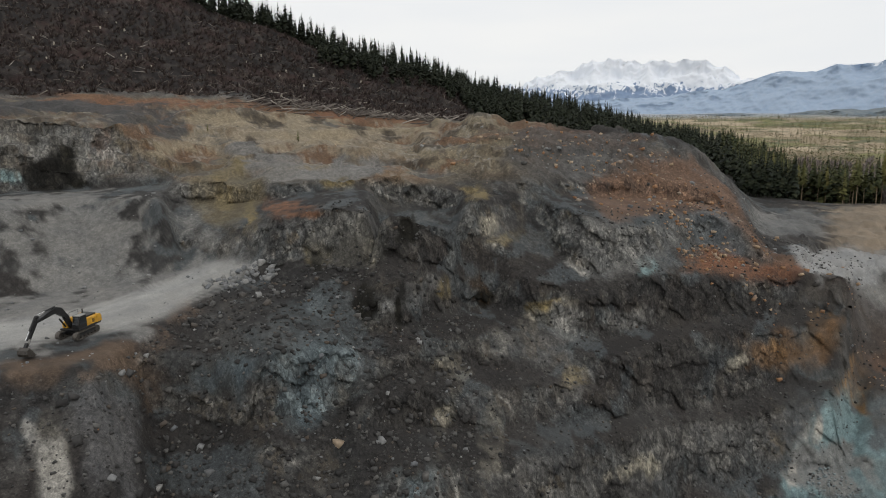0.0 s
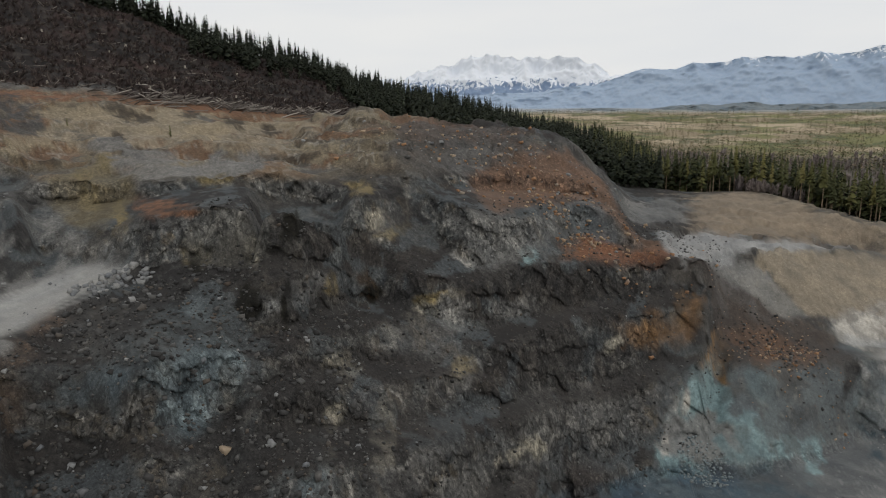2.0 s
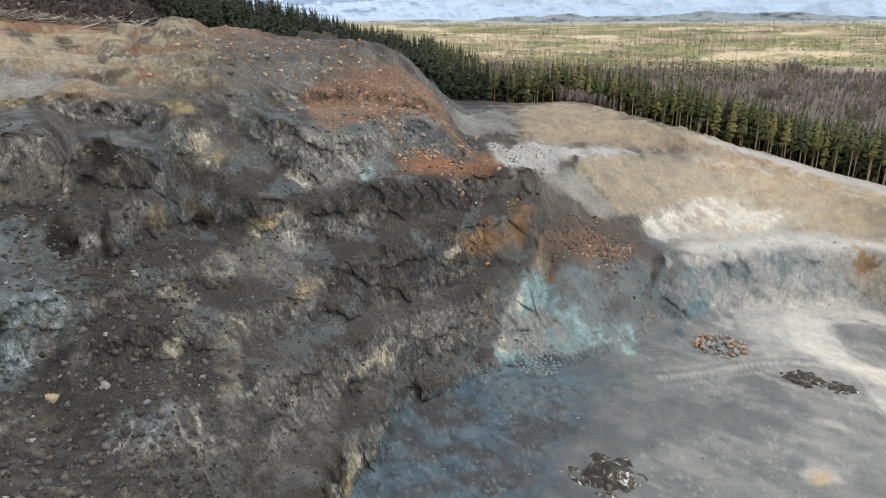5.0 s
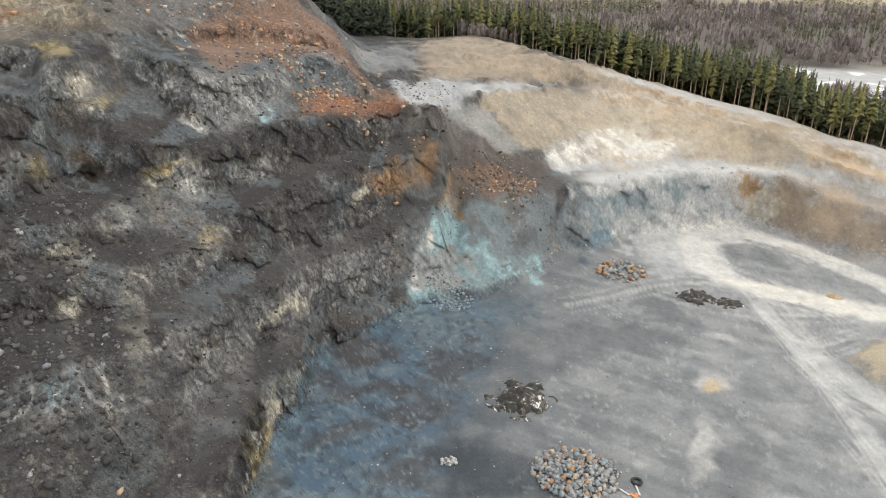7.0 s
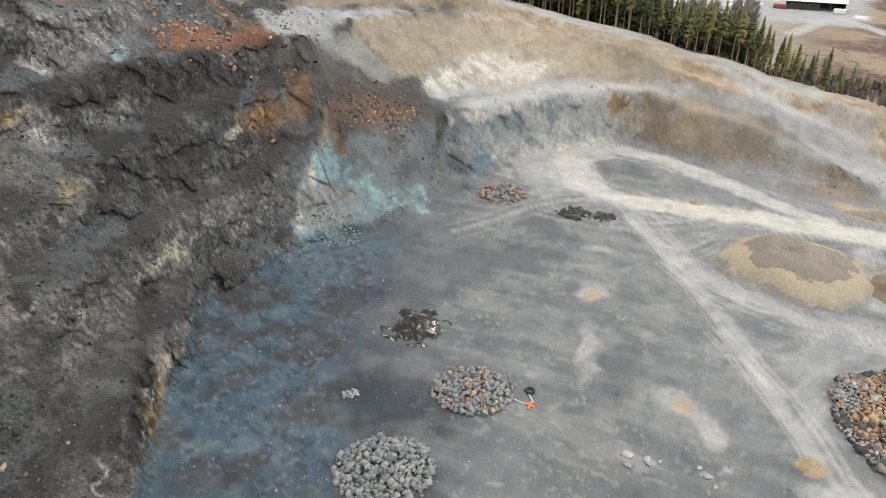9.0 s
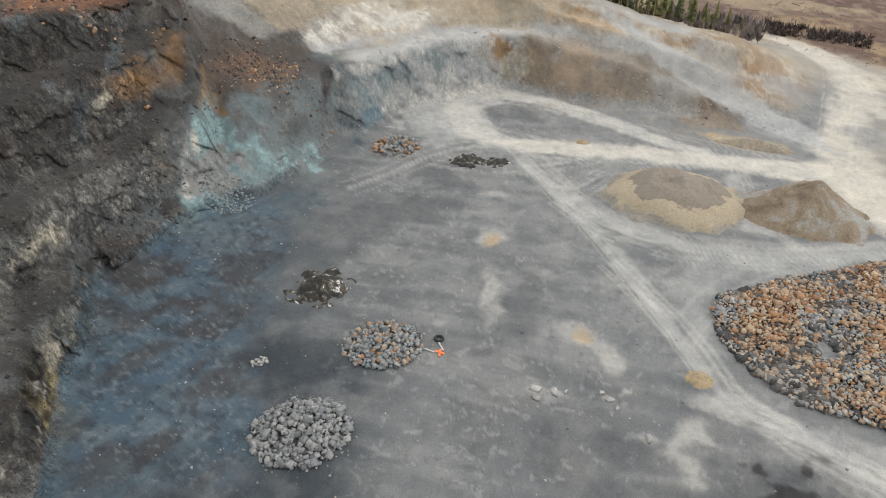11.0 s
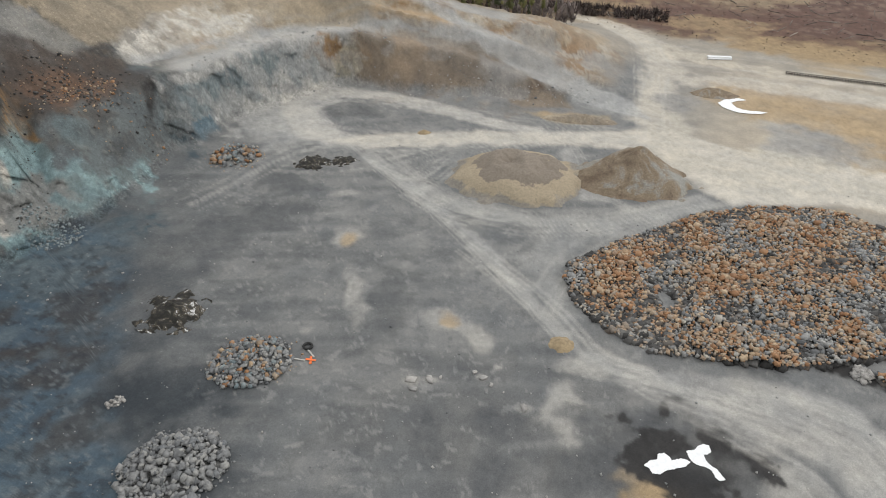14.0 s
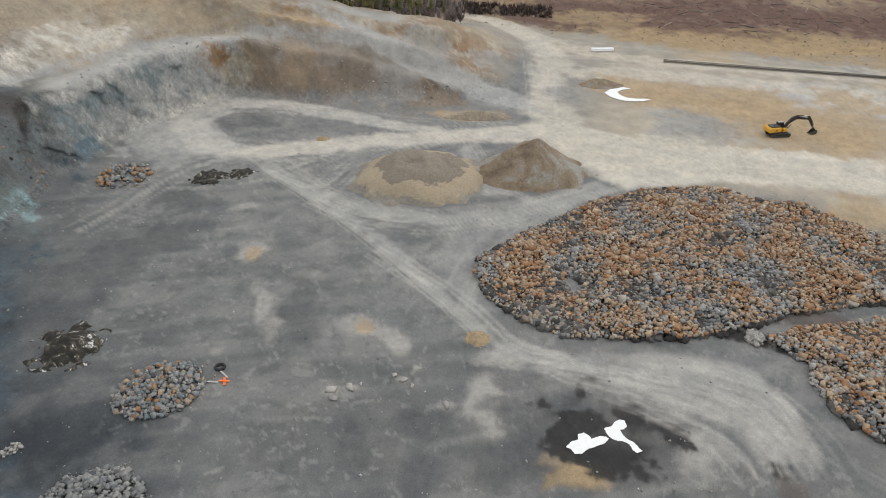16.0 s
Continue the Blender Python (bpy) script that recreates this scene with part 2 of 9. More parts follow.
# ---- terrain: survey lines of crests, ledges and toes (x, y, z) ----
LINES = {
    "foot": [(11.6, 65.9, 0.0), (21.7, 82.5, 0.0), (30.3, 90.6, 0.0), (38.5, 104.2, 0.0), (47.2, 105.0, 0.0), (57.7, 108.2, 0.0), (65.0, 109.3, 0.0), (74.7, 104.9, 0.0), (92.6, 109.1, 0.0), (107.0, 116.0, 0.0), (112.8, 112.8, 0.0), (126.4, 115.8, 0.0), (142.0, 111.2, 0.0), (163.1, 103.4, 0.0), (163.1, 85.0, 0.0), (168.5, 67.1, 0.0), (172.1, 47.9, 0.0), (177.1, 28.9, 0.0), (184.2, 15.4, 0.0), (191.0, -1.7, 0.0)],
    "lower_crest": [(79.3, 121.1, 17.0), (92.0, 120.1, 16.0), (109.8, 122.9, 15.5), (123.2, 115.3, 15.0), (146.3, 111.9, 15.0), (167.0, 100.4, 14.0), (165.5, 96.1, 13.0), (174.1, 73.9, 9.0), (176.0, 53.0, 4.0), (177.7, 30.5, 0.1)],
    "road_shelf": [(74.2, 135.8, 35.5), (95.7, 150.7, 34.0), (115.8, 153.0, 33.0), (138.2, 155.0, 31.0), (156.1, 149.5, 29.0), (167.1, 126.5, 25.0), (174.7, 104.4, 22.0), (168.4, 91.6, 20.0), (177.4, 76.2, 16.0), (185.4, 65.6, 11.0), (189.5, 46.9, 6.0), (186.6, 25.5, 0.1)],
    "rim": [(108.8, 251.9, 40.0), (121.8, 213.9, 40.0), (142.0, 205.2, 41.0), (142.3, 174.0, 39.0), (152.0, 146.2, 34.0), (163.4, 124.2, 29.0), (170.2, 102.4, 26.0), (173.5, 80.4, 23.0), (171.9, 94.2, 23.0), (180.6, 76.8, 19.0), (185.4, 63.1, 16.0), (198.5, 52.4, 12.0), (218.9, 38.2, 3.0), (216.1, 21.0, 0.1)],
    "ledge_low": [(-26.8, 60.3, 17.0), (-16.6, 66.5, 19.0), (-10.1, 71.7, 19.0)],
    "ledge_mid": [(-41.6, 89.3, 36.0), (-32.5, 89.3, 34.5), (-22.8, 83.3, 36.0), (-13.0, 94.3, 36.0), (-13.2, 94.1, 36.0)],
    "ledge_high": [(-28.5, 110.4, 41.0), (-20.5, 108.6, 43.0), (-11.3, 108.7, 44.0), (-4.2, 111.8, 45.0), (9.5, 120.9, 45.0), (17.3, 121.7, 41.0), (25.4, 120.8, 38.5), (39.7, 124.4, 37.5), (53.8, 129.6, 37.0), (73.9, 136.2, 36.6)],
    "bench_1_edge": [(-14.7, 104.7, 41.0), (-9.7, 101.2, 42.0), (-5.4, 102.5, 42.9), (-1.0, 109.3, 42.6), (4.0, 115.5, 41.5), (9.4, 119.4, 40.9), (14.1, 115.2, 39.4), (19.2, 115.0, 37.8), (24.7, 116.2, 36.5), (31.1, 120.2, 35.2), (37.6, 122.9, 34.9), (44.4, 125.4, 35.5), (51.7, 128.0, 36.2), (60.5, 132.8, 36.1), (68.2, 133.9, 35.9), (75.6, 133.6, 35.8), (81.8, 130.9, 35.8)],
    "bench_2_edge": [(-13.2, 94.0, 34.1), (-9.1, 95.0, 33.9), (-5.0, 96.3, 34.1), (-0.9, 99.6, 33.8), (3.6, 104.2, 33.4), (8.6, 109.1, 33.4), (13.7, 111.7, 32.0), (18.6, 110.9, 30.2), (23.5, 110.6, 28.4), (28.4, 109.6, 27.2), (34.6, 113.2, 27.6), (41.4, 116.9, 27.9), (48.6, 120.4, 28.0), (56.8, 124.5, 27.7), (64.7, 127.0, 27.4), (72.1, 127.5, 27.5), (78.2, 125.1, 28.4)],
    "bench_2_back": [(-13.5, 95.9, 35.5), (-9.5, 98.2, 35.4), (-5.3, 100.5, 35.4), (-0.9, 107.3, 34.9), (4.0, 113.5, 34.5), (9.2, 117.4, 34.5), (13.9, 113.2, 33.1), (18.9, 113.0, 31.3), (24.3, 114.2, 29.5), (30.6, 118.2, 28.3), (37.2, 121.7, 28.7), (44.3, 125.2, 29.0), (51.4, 127.1, 29.1), (58.9, 129.2, 28.8), (66.6, 130.8, 28.5), (74.3, 131.3, 28.6), (80.8, 129.3, 29.5)],
    "bench_3_edge": [(-12.2, 86.8, 28.7), (-8.5, 88.3, 29.0), (-4.7, 89.8, 29.2), (-0.8, 93.5, 28.4), (3.4, 96.7, 27.3), (7.8, 99.2, 26.4), (12.4, 100.7, 25.6), (17.1, 102.3, 24.8), (22.1, 103.8, 23.2), (27.3, 105.7, 21.4), (33.5, 109.6, 21.5), (40.4, 114.1, 21.2), (47.6, 117.7, 21.2), (55.2, 121.1, 20.9), (62.7, 123.2, 20.8), (70.2, 124.1, 21.0), (76.6, 122.5, 21.9)],
    "bench_3_back": [(-12.6, 89.6, 30.8), (-8.8, 91.9, 30.6), (-4.9, 94.1, 30.4), (-0.9, 97.9, 29.5), (3.5, 101.3, 28.4), (8.2, 103.7, 27.5), (12.9, 104.7, 26.7), (17.7, 105.8, 25.9), (22.7, 106.7, 24.3), (27.9, 107.8, 22.5), (34.0, 111.3, 22.6), (40.9, 115.5, 22.3), (48.0, 118.8, 22.3), (55.9, 122.7, 22.0), (63.6, 124.8, 21.9), (71.1, 125.7, 22.1), (77.6, 124.2, 23.0)],
    "bench_4_edge": [(-11.1, 79.1, 22.8), (-7.7, 79.6, 23.3), (-4.2, 80.3, 23.4), (-0.7, 82.8, 22.4), (3.0, 85.4, 21.2), (6.9, 88.2, 20.1), (11.1, 90.0, 19.5), (15.4, 91.9, 18.9), (20.2, 95.2, 18.1), (25.4, 98.3, 17.4), (31.3, 102.4, 17.2), (38.0, 107.2, 15.8), (45.0, 111.5, 14.7), (52.4, 115.0, 14.3), (60.0, 117.8, 14.9), (67.8, 119.9, 16.1), (74.8, 119.8, 17.9)],
    "bench_4_back": [(-11.6, 82.7, 25.5), (-8.4, 86.8, 25.9), (-4.7, 89.3, 25.0), (-0.8, 91.3, 23.5), (3.2, 92.7, 22.3), (7.4, 93.6, 21.2), (11.8, 96.3, 20.6), (16.5, 98.9, 20.0), (21.6, 101.7, 19.2), (27.3, 105.6, 18.5), (33.4, 109.4, 18.3), (40.0, 113.1, 16.9), (46.8, 115.9, 15.8), (54.1, 118.7, 15.4), (61.7, 121.1, 16.0), (69.6, 123.0, 17.2), (76.4, 122.2, 19.0)],
    "bench_5_edge": [(-8.8, 62.4, 10.0), (-6.1, 63.6, 9.3), (-3.4, 64.9, 8.3), (-0.6, 66.2, 7.2), (2.4, 67.8, 6.3), (5.5, 70.0, 6.2), (8.8, 71.5, 6.7), (12.1, 72.2, 7.9), (16.9, 79.5, 8.3), (22.4, 86.6, 7.8), (28.3, 92.5, 7.5), (35.6, 100.6, 5.6), (42.5, 105.2, 3.5), (48.7, 106.8, 3.2), (55.5, 108.9, 3.3), (62.5, 110.4, 3.6), (68.9, 110.3, 4.7)],
    "bench_5_back": [(-9.2, 65.5, 12.4), (-6.4, 66.6, 11.7), (-3.6, 67.9, 10.8), (-0.6, 69.4, 9.6), (2.5, 72.3, 9.7), (5.9, 75.4, 9.7), (9.7, 79.3, 9.2), (14.4, 85.8, 9.4), (19.3, 90.7, 9.4), (24.7, 95.4, 8.9), (30.2, 98.8, 8.6), (37.0, 104.5, 6.7), (43.8, 108.4, 4.6), (49.7, 109.1, 4.3), (56.8, 111.4, 4.4), (64.0, 113.1, 4.7), (70.7, 113.1, 5.8)],
    "cliff_top": [(-51.9, 127.9, 46.9), (-39.3, 121.8, 45.8), (-29.9, 116.2, 49.5), (-20.2, 113.2, 51.6), (-12.8, 108.8, 52.0), (-5.1, 108.7, 52.0), (2.4, 116.0, 52.0), (18.0, 137.8, 51.0), (26.4, 123.9, 48.5), (34.5, 130.0, 47.0), (43.4, 135.8, 47.0), (56.1, 146.0, 47.5), (62.4, 140.9, 44.0), (67.6, 138.1, 39.0)],
    "upper_crest": [(-55.8, 139.2, 54.8), (-38.7, 139.7, 54.5), (-33.5, 133.9, 54.4), (-17.9, 134.8, 55.1), (-6.6, 131.8, 54.5), (5.9, 131.9, 52.9), (20.8, 140.5, 54.6), (40.7, 152.7, 54.4), (59.0, 157.3, 52.3), (68.0, 153.6, 45.5)],
    "dome": [(-8.0, 179.8, 61.1), (9.7, 184.7, 67.5), (33.4, 182.0, 64.1), (46.4, 179.1, 63.3), (62.4, 175.2, 59.6), (68.0, 171.0, 55.5), (69.7, 165.9, 50.6), (74.1, 164.0, 47.5)],
    "haul_edge": [(-64.8, 71.4, 37.0), (-52.2, 76.3, 37.0), (-43.2, 79.5, 37.0), (-42.5, 89.5, 37.0), (-40.6, 95.4, 37.5), (-35.8, 106.6, 40.0), (-29.2, 109.1, 41.0)],
    "haul_back": [(-87.9, 98.9, 37.5), (-74.3, 110.9, 37.5), (-61.6, 114.0, 38.0), (-48.7, 118.5, 40.0), (-40.6, 118.7, 42.0)],
    "upper_bench": [(-104.6, 121.0, 50.0), (-80.4, 122.8, 51.0), (-74.0, 135.9, 51.0), (-58.1, 130.8, 52.0), (-48.9, 121.5, 53.5)],
    "bench_back": [(-120.7, 140.2, 51.0), (-93.9, 144.1, 51.2), (-81.1, 149.4, 51.9), (-68.9, 149.9, 52.4), (-60.3, 150.3, 53.0)],
    "quarry_crest": [(-122.6, 145.1, 65.3), (-97.0, 151.6, 65.7), (-83.8, 157.0, 66.4), (-75.8, 158.8, 64.9), (-62.9, 157.9, 59.5), (-49.8, 157.3, 56.7)],
    "cut_edge": [(-157.3, 187.8, 73.4), (-128.7, 202.6, 73.6), (-100.6, 212.4, 72.6), (-69.9, 224.4, 72.5), (-35.5, 237.4, 69.6), (-12.5, 239.7, 66.8), (8.8, 234.8, 66.6)],
    "hill_mid": [(-197.2, 239.2, 95.9), (-164.3, 262.9, 98.8), (-119.8, 280.5, 96.7), (-88.4, 286.7, 90.7), (-44.2, 296.7, 80.0), (-15.6, 299.6, 73.0), (11.2, 299.8, 69.4)],
    "hill_top": [(-251.9, 310.7, 132.9), (-209.6, 340.7, 136.8), (-149.4, 354.8, 131.8), (-123.5, 359.4, 124.5), (-87.1, 359.6, 113.7), (-54.1, 366.0, 100.5), (-19.6, 379.5, 95.0), (14.6, 389.7, 82.0)],
    "forest_flank": [(5.4, 420.0, 87.0), (39.5, 418.1, 77.0), (72.9, 413.6, 70.5), (117.8, 392.7, 56.2), (146.4, 350.7, 45.9), (150.2, 293.8, 39.4)],
}


def polar(line):
    """Azimuth (degrees clockwise from north), distance and height along a survey line, by rising azimuth."""
    p = np.array(line, float)
    az = np.degrees(np.arctan2(p[:, 0], p[:, 1]))
    order = np.argsort(az)
    return az[order], np.hypot(p[:, 0], p[:, 1])[order], p[order, 2]


DROPS = {"ledge_low": 8.0, "ledge_mid": 7.5, "cliff_top": 7.0, "upper_crest": 4.0}


def base_profile(az):
    """Distances and heights along one bearing, from under the eye out to the horizon."""
    got = {}
    for name, line in LINES.items():
        a, r, z = POLAR[name]
        if a[0] <= az <= a[-1]:
            got[name] = (float(np.interp(az, a, r)), float(np.interp(az, a, z)))
    nodes = [(0.0, 0.0), (25.0, 0.0)]
    if "foot" in got:
        nodes.append(got["foot"])
    elif az < 12:
        nodes.append((float(np.interp(az, [-50, -10, 10], [40, 48, 67])), 0.0))
    shelf = {"ledge_low": 8.0, "ledge_mid": 7.0, "ledge_high": 6.0, "lower_crest": 9.0, "road_shelf": 9.0, "rim": 10.0, "dome": 12.0}
    mids = [n for n in got if n not in ("foot", "cut_edge", "hill_mid", "hill_top", "forest_flank")]
    mids.sort(key=lambda n: got[n][0])
    for k, n in enumerate(mids):
        r, z = got[n]
        r = max(r, nodes[-1][0] + 0.7)
        if n in DROPS and az < 30:
            drop = min(DROPS[n], 0.6 * (z - nodes[-1][1]))
            if drop > 1.0 and r - 0.35 * drop > nodes[-1][0] + 0.5:
                nodes.append((r - 0.35 * drop, z - drop))
        nodes.append((r, z))
        if n in shelf:
            nxt = got[mids[k + 1]][0] if k + 1 < len(mids) else r + 60
            w = min(shelf[n], max(0.5, (nxt - r) * 0.6))
            nodes.append((r + w, z + (0.28 * w if "ledge" in n else 0.25)))
    r, z = nodes[-1]
    if az < 2.14:
        for n in ("cut_edge", "hill_mid", "hill_top"):
            if n in got:
                nodes.append(got[n])
        r, z = nodes[-1]
        if az < -50:
            nodes += [(200, 40.0), (400, 110.0)]
            r, z = nodes[-1]
        nodes += [(max(r, 380) + 320, max(z, 70) + float(np.interp(az, [-22, 3], [40, -45]))), (1200, 20), (1800, 0)]
    elif az < 27:
        nodes.append((max(r + 20, 215), min(z, 50.0) - 2))
        if "forest_flank" in got:
            nodes.append(got["forest_flank"])
        nodes += [(700, 8.0), (1000, 0.0)]
    elif az < 66:
        nodes += [(r + 14, z - 3.0), (r + 70, z * 0.45), (r + 170, z * 0.12), (560, 0.0)]
    else:
        nodes += [(r + 12, z * 0.6), (r + 40, z * 0.1), (480, 0.0)]
    nodes += [(2400 if az < 3 else 1350, 6.0), (2500, 52.0), (3700, 112.0), (5000, 140.0)]
    return nodes


POLAR = {n: polar(v) for n, v in LINES.items()}


def part_benches():
    """Keeps the far face's crest, haul shelf and rim road apart, one behind the other."""
    grid = np.arange(43.5, 84.5, 0.5)
    last_r, last_z = None, None
    for n in ("lower_crest", "road_shelf", "rim"):
        a, r, z = POLAR[n]
        gr, gz = np.interp(grid, a, r), np.interp(grid, a, z)
        if last_r is not None:
            far = np.maximum(gr, last_r + 9.0)
            gz = np.maximum(EYE.z - (EYE.z - gz) * far / gr, last_z * 0.98)
            gr = far
        for _ in range(6):
            gr[1:-1] = (gr[:-2] + 2 * gr[1:-1] + gr[2:]) / 4
            gz[1:-1] = (gz[:-2] + 2 * gz[1:-1] + gz[2:]) / 4
        last_r, last_z = gr, gz
        keep = grid < a[-1]
        low = a < 43.5
        POLAR[n] = (np.concatenate([a[low], grid[keep]]), np.concatenate([r[low], gr[keep]]), np.concatenate([z[low], gz[keep]]))


part_benches()
AZ = np.concatenate([np.arange(-180, -48, 4.0), np.arange(-48, 118, 0.15), np.arange(118, 180.1, 4.0)])
RAD = np.concatenate([[3.0, 10.0, 18.0], np.geomspace(24, 42, 60, endpoint=False), np.geomspace(42, 290, 900, endpoint=False), np.geomspace(290, 620, 90, endpoint=False), np.geomspace(620, 4900, 60)])


def terrain_heights():
    z = np.zeros((len(AZ), len(RAD)))
    for i, a in enumerate(AZ):
        n = np.array(base_profile(a))
        z[i] = np.interp(RAD, np.maximum.accumulate(n[:, 0] + np.arange(len(n)) * 1e-4), n[:, 1])
    fine = np.where((AZ >= -48) & (AZ < 118))[0]
    k = np.exp(-0.5 * (np.arange(-9, 10) / 3.2) ** 2)
    k /= k.sum()
    pad = np.pad(z[fine], ((9, 9), (0, 0)), mode="edge")
    z[fine] = sum(w * pad[j:j + len(fine)] for j, w in enumerate(k))
    return z


Z0 = terrain_heights()


def ground_z(x, y):
    """Height of the smooth ground at a place."""
    a, r = math.degrees(math.atan2(x, y)), math.hypot(x, y)
    i = min(max(int(np.searchsorted(AZ, a)) - 1, 0), len(AZ) - 2)
    j = min(max(int(np.searchsorted(RAD, r)) - 1, 0), len(RAD) - 2)
    u, v = (a - AZ[i]) / (AZ[i + 1] - AZ[i]), min(max((r - RAD[j]) / (RAD[j + 1] - RAD[j]), 0), 1)
    g = GROUND_Z
    return float((1 - u) * ((1 - v) * g[i, j] + v * g[i, j + 1]) + u * ((1 - v) * g[i + 1, j] + v * g[i + 1, j + 1]))


def facets(x, y, z, seed):
    """Broken-rock blocks on arrays: each block a tilted plane with an offset of its own."""
    x, y, z = x + 0.35 * np.sin(y * 1.7 + z), y + 0.35 * np.sin(x * 1.3 - z), z
    bx, by, bz = np.floor(x - 0.5).astype(np.int32), np.floor(y - 0.5).astype(np.int32), np.floor(z - 0.5).astype(np.int32)
    best, out, tone = np.full(x.shape, 1e9), np.zeros(x.shape), np.zeros(x.shape)
    for i in (0, 1):
        for j in (0, 1):
            for k in (0, 1):
                cx, cy, cz = bx + i, by + j, bz + k
                ux, uy, uz = cx.view(np.uint32), cy.view(np.uint32), cz.view(np.uint32)
                h1, h2, h3 = hash3(ux, uy, uz, seed), hash3(ux, uy, uz, seed + 1), hash3(ux, uy, uz, seed + 2)
                dx, dy, dz = x - cx - h1, y - cy - h2, z - cz - h3
                d = dx * dx + dy * dy + dz * dz
                hit = d < best
                best = np.where(hit, d, best)
                o = (h1 * 7.3 % 1 - 0.5) + (h2 - 0.5) * 1.5 * dx + (h3 - 0.5) * 1.5 * dy + (h1 - 0.5) * 1.5 * dz
                out = np.where(hit, o, out)
                tone = np.where(hit, (h2 * 5.7 + h3 * 3.1) % 1, tone)
    return out, tone


def along_profile(R, Z, rows):
    """Spreads rows of corners evenly along each bearing's profile, so that steep faces get their share."""
    R2, Z2 = np.zeros((len(R), rows)), np.zeros((len(R), rows))
    for i in range(len(R)):
        dr, dz = np.diff(R[i]), np.diff(Z[i])
        far = np.where(R[i, 1:] > 620, 0.35, np.where(R[i, 1:] > 290, 0.6, 1.0))
        s = np.concatenate([[0], np.cumsum(np.hypot(dr, 2.0 * dz * (R[i, 1:] < 260)) / np.maximum(R[i, 1:], 22) * far)])
        u = np.linspace(0, s[-1], rows)
        R2[i], Z2[i] = np.interp(u, s, R[i]), np.interp(u, s, Z[i])
    return R2, Z2


ROWS_OUT = 730


def build_ground():
    global GROUND_Z
    A, R = np.meshgrid(np.radians(AZ), RAD, indexing="ij")
    az = np.degrees(A)
    X, Y, Z = R * np.sin(A), R * np.cos(A), Z0.copy()
    # secondary ledges across the main wall
    slope = np.abs(np.gradient(Z, axis=1) / np.gradient(R, axis=1))
    band = smooth(0.12, 0.45, slope) * smooth(2, 6, Z) * (1 - smooth(52, 56, Z)) * smooth(-7, -10, az) * smooth(-20, -14, az)
    q = (Z + 2.6 * (fbm(X / 13, Y / 13, Z * 0, 3, 15) - 0.5) * 2 + 0.05 * X) / 5.2
    step = np.floor(q) + smooth(0.40, 0.95, q - np.floor(q))
    Z = Z + band * 0.3 * (step - q) * 5.2
    k = np.exp(-0.5 * (np.arange(-4, 5) / 1.5) ** 2)
    k /= k.sum()
    pad = np.pad(Z, ((4, 4), (0, 0)), mode="edge")
    Z = np.where(band > 0, sum(w * pad[j:j + len(Z)] for j, w in enumerate(k)), Z)
    R, Z = along_profile(R, Z, ROWS_OUT)
    A = np.repeat(np.radians(AZ)[:, None], ROWS_OUT, 1)
    az = np.degrees(A)
    X, Y = R * np.sin(A), R * np.cos(A)
    Zs = Z.copy()
    slope = np.abs(np.gradient(Z, axis=1) / np.maximum(np.gradient(R, axis=1), 1e-3))
    side = np.minimum(np.abs(np.gradient(Z, axis=0) / (np.gradient(A, axis=0) * R)), 1.2)
    steep = np.hypot(slope, side * 0.6)
    near = 1 - smooth(215, 260, R)
    benched = smooth(-7, -3, az) * smooth(33, 31, az) * (1 - smooth(37, 40, Z))
    outcrop = np.maximum(np.maximum(smooth(0.36, 0.46, fbm(X / 13, Y / 13, Z / 8, 4, 14)), smooth(23, 27, az)), 0.8 * benched)
    face = smooth(0.75, 1.3, steep) * near * (0.12 + 0.88 * outcrop)
    rub = smooth(0.12, 0.45, steep) * near
    loose = np.maximum(smooth(43, 49, az) * smooth(14, 17, Z), smooth(58, 61, az))
    hard = 1 - 0.9 * loose
    back = np.interp(az, POLAR["upper_bench"][0], POLAR["upper_bench"][1])
    kept = smooth(-18, -21, az) * (R > np.interp(az, POLAR["haul_edge"][0], POLAR["haul_edge"][1]) - 1) * (R < back + 2)
    rock = np.clip(0.25 * rub * smooth(0.42, 0.6, fbm(X / 16, Y / 16, Z / 10, 3, 13)) + face, 0, 1) * hard * (1 - kept)
    main = rub * smooth(1.0, 4, Z) * (1 - kept) * hard
    sel = rub > 0.02
    x, y, z = X[sel], Y[sel], Z[sel]
    tip = x * 0.35 - y * 0.25                                          # the beds dip
    f1, t1 = facets(x / 6.5, y / 6.5, (z + tip) / 4.8, 101)
    f2, t2 = facets(x / 2.4, y / 2.4, (z + tip) / 1.9, 202)
    f3, t3 = facets(x / 1.0, y / 1.0, z / 0.95, 303)
    block, tone = np.zeros(X.shape), np.full(X.shape, 0.5)
    block[sel] = f1 * 1.5 + f2 * 0.75 + f3 * 0.13 + (fbm(x / 9, y / 9, z / 9, 4, 3) - 0.5) * (4.0 - 2.2 * benched[sel])
    block[sel] *= 1 - 0.2 * smooth(26, 29, az[sel]) - 0.45 * smooth(43, 46, az[sel])
    tone[sel] = 0.4 * t1 + 0.35 * t2 + 0.25 * t3
    push = rock * block
    Rn = R + push * 0.85
    dz = rock * block * 0.35 + (1 - rock) * main * (0.3 - 0.2 * benched) * block
    dz += rub * hard * (1 - kept) * ((fbm(X / 8, Y / 8, Z / 8, 4, 31) - 0.5) * (2.0 - 0.9 * benched) + (fbm(X / 0.9, Y / 0.9, Z / 0.9, 2, 5) - 0.5) * 0.5)
    dz += rub * loose * ((fbm(X / 7, Y / 7, Z * 0, 4, 33) - 0.5) * 1.6)
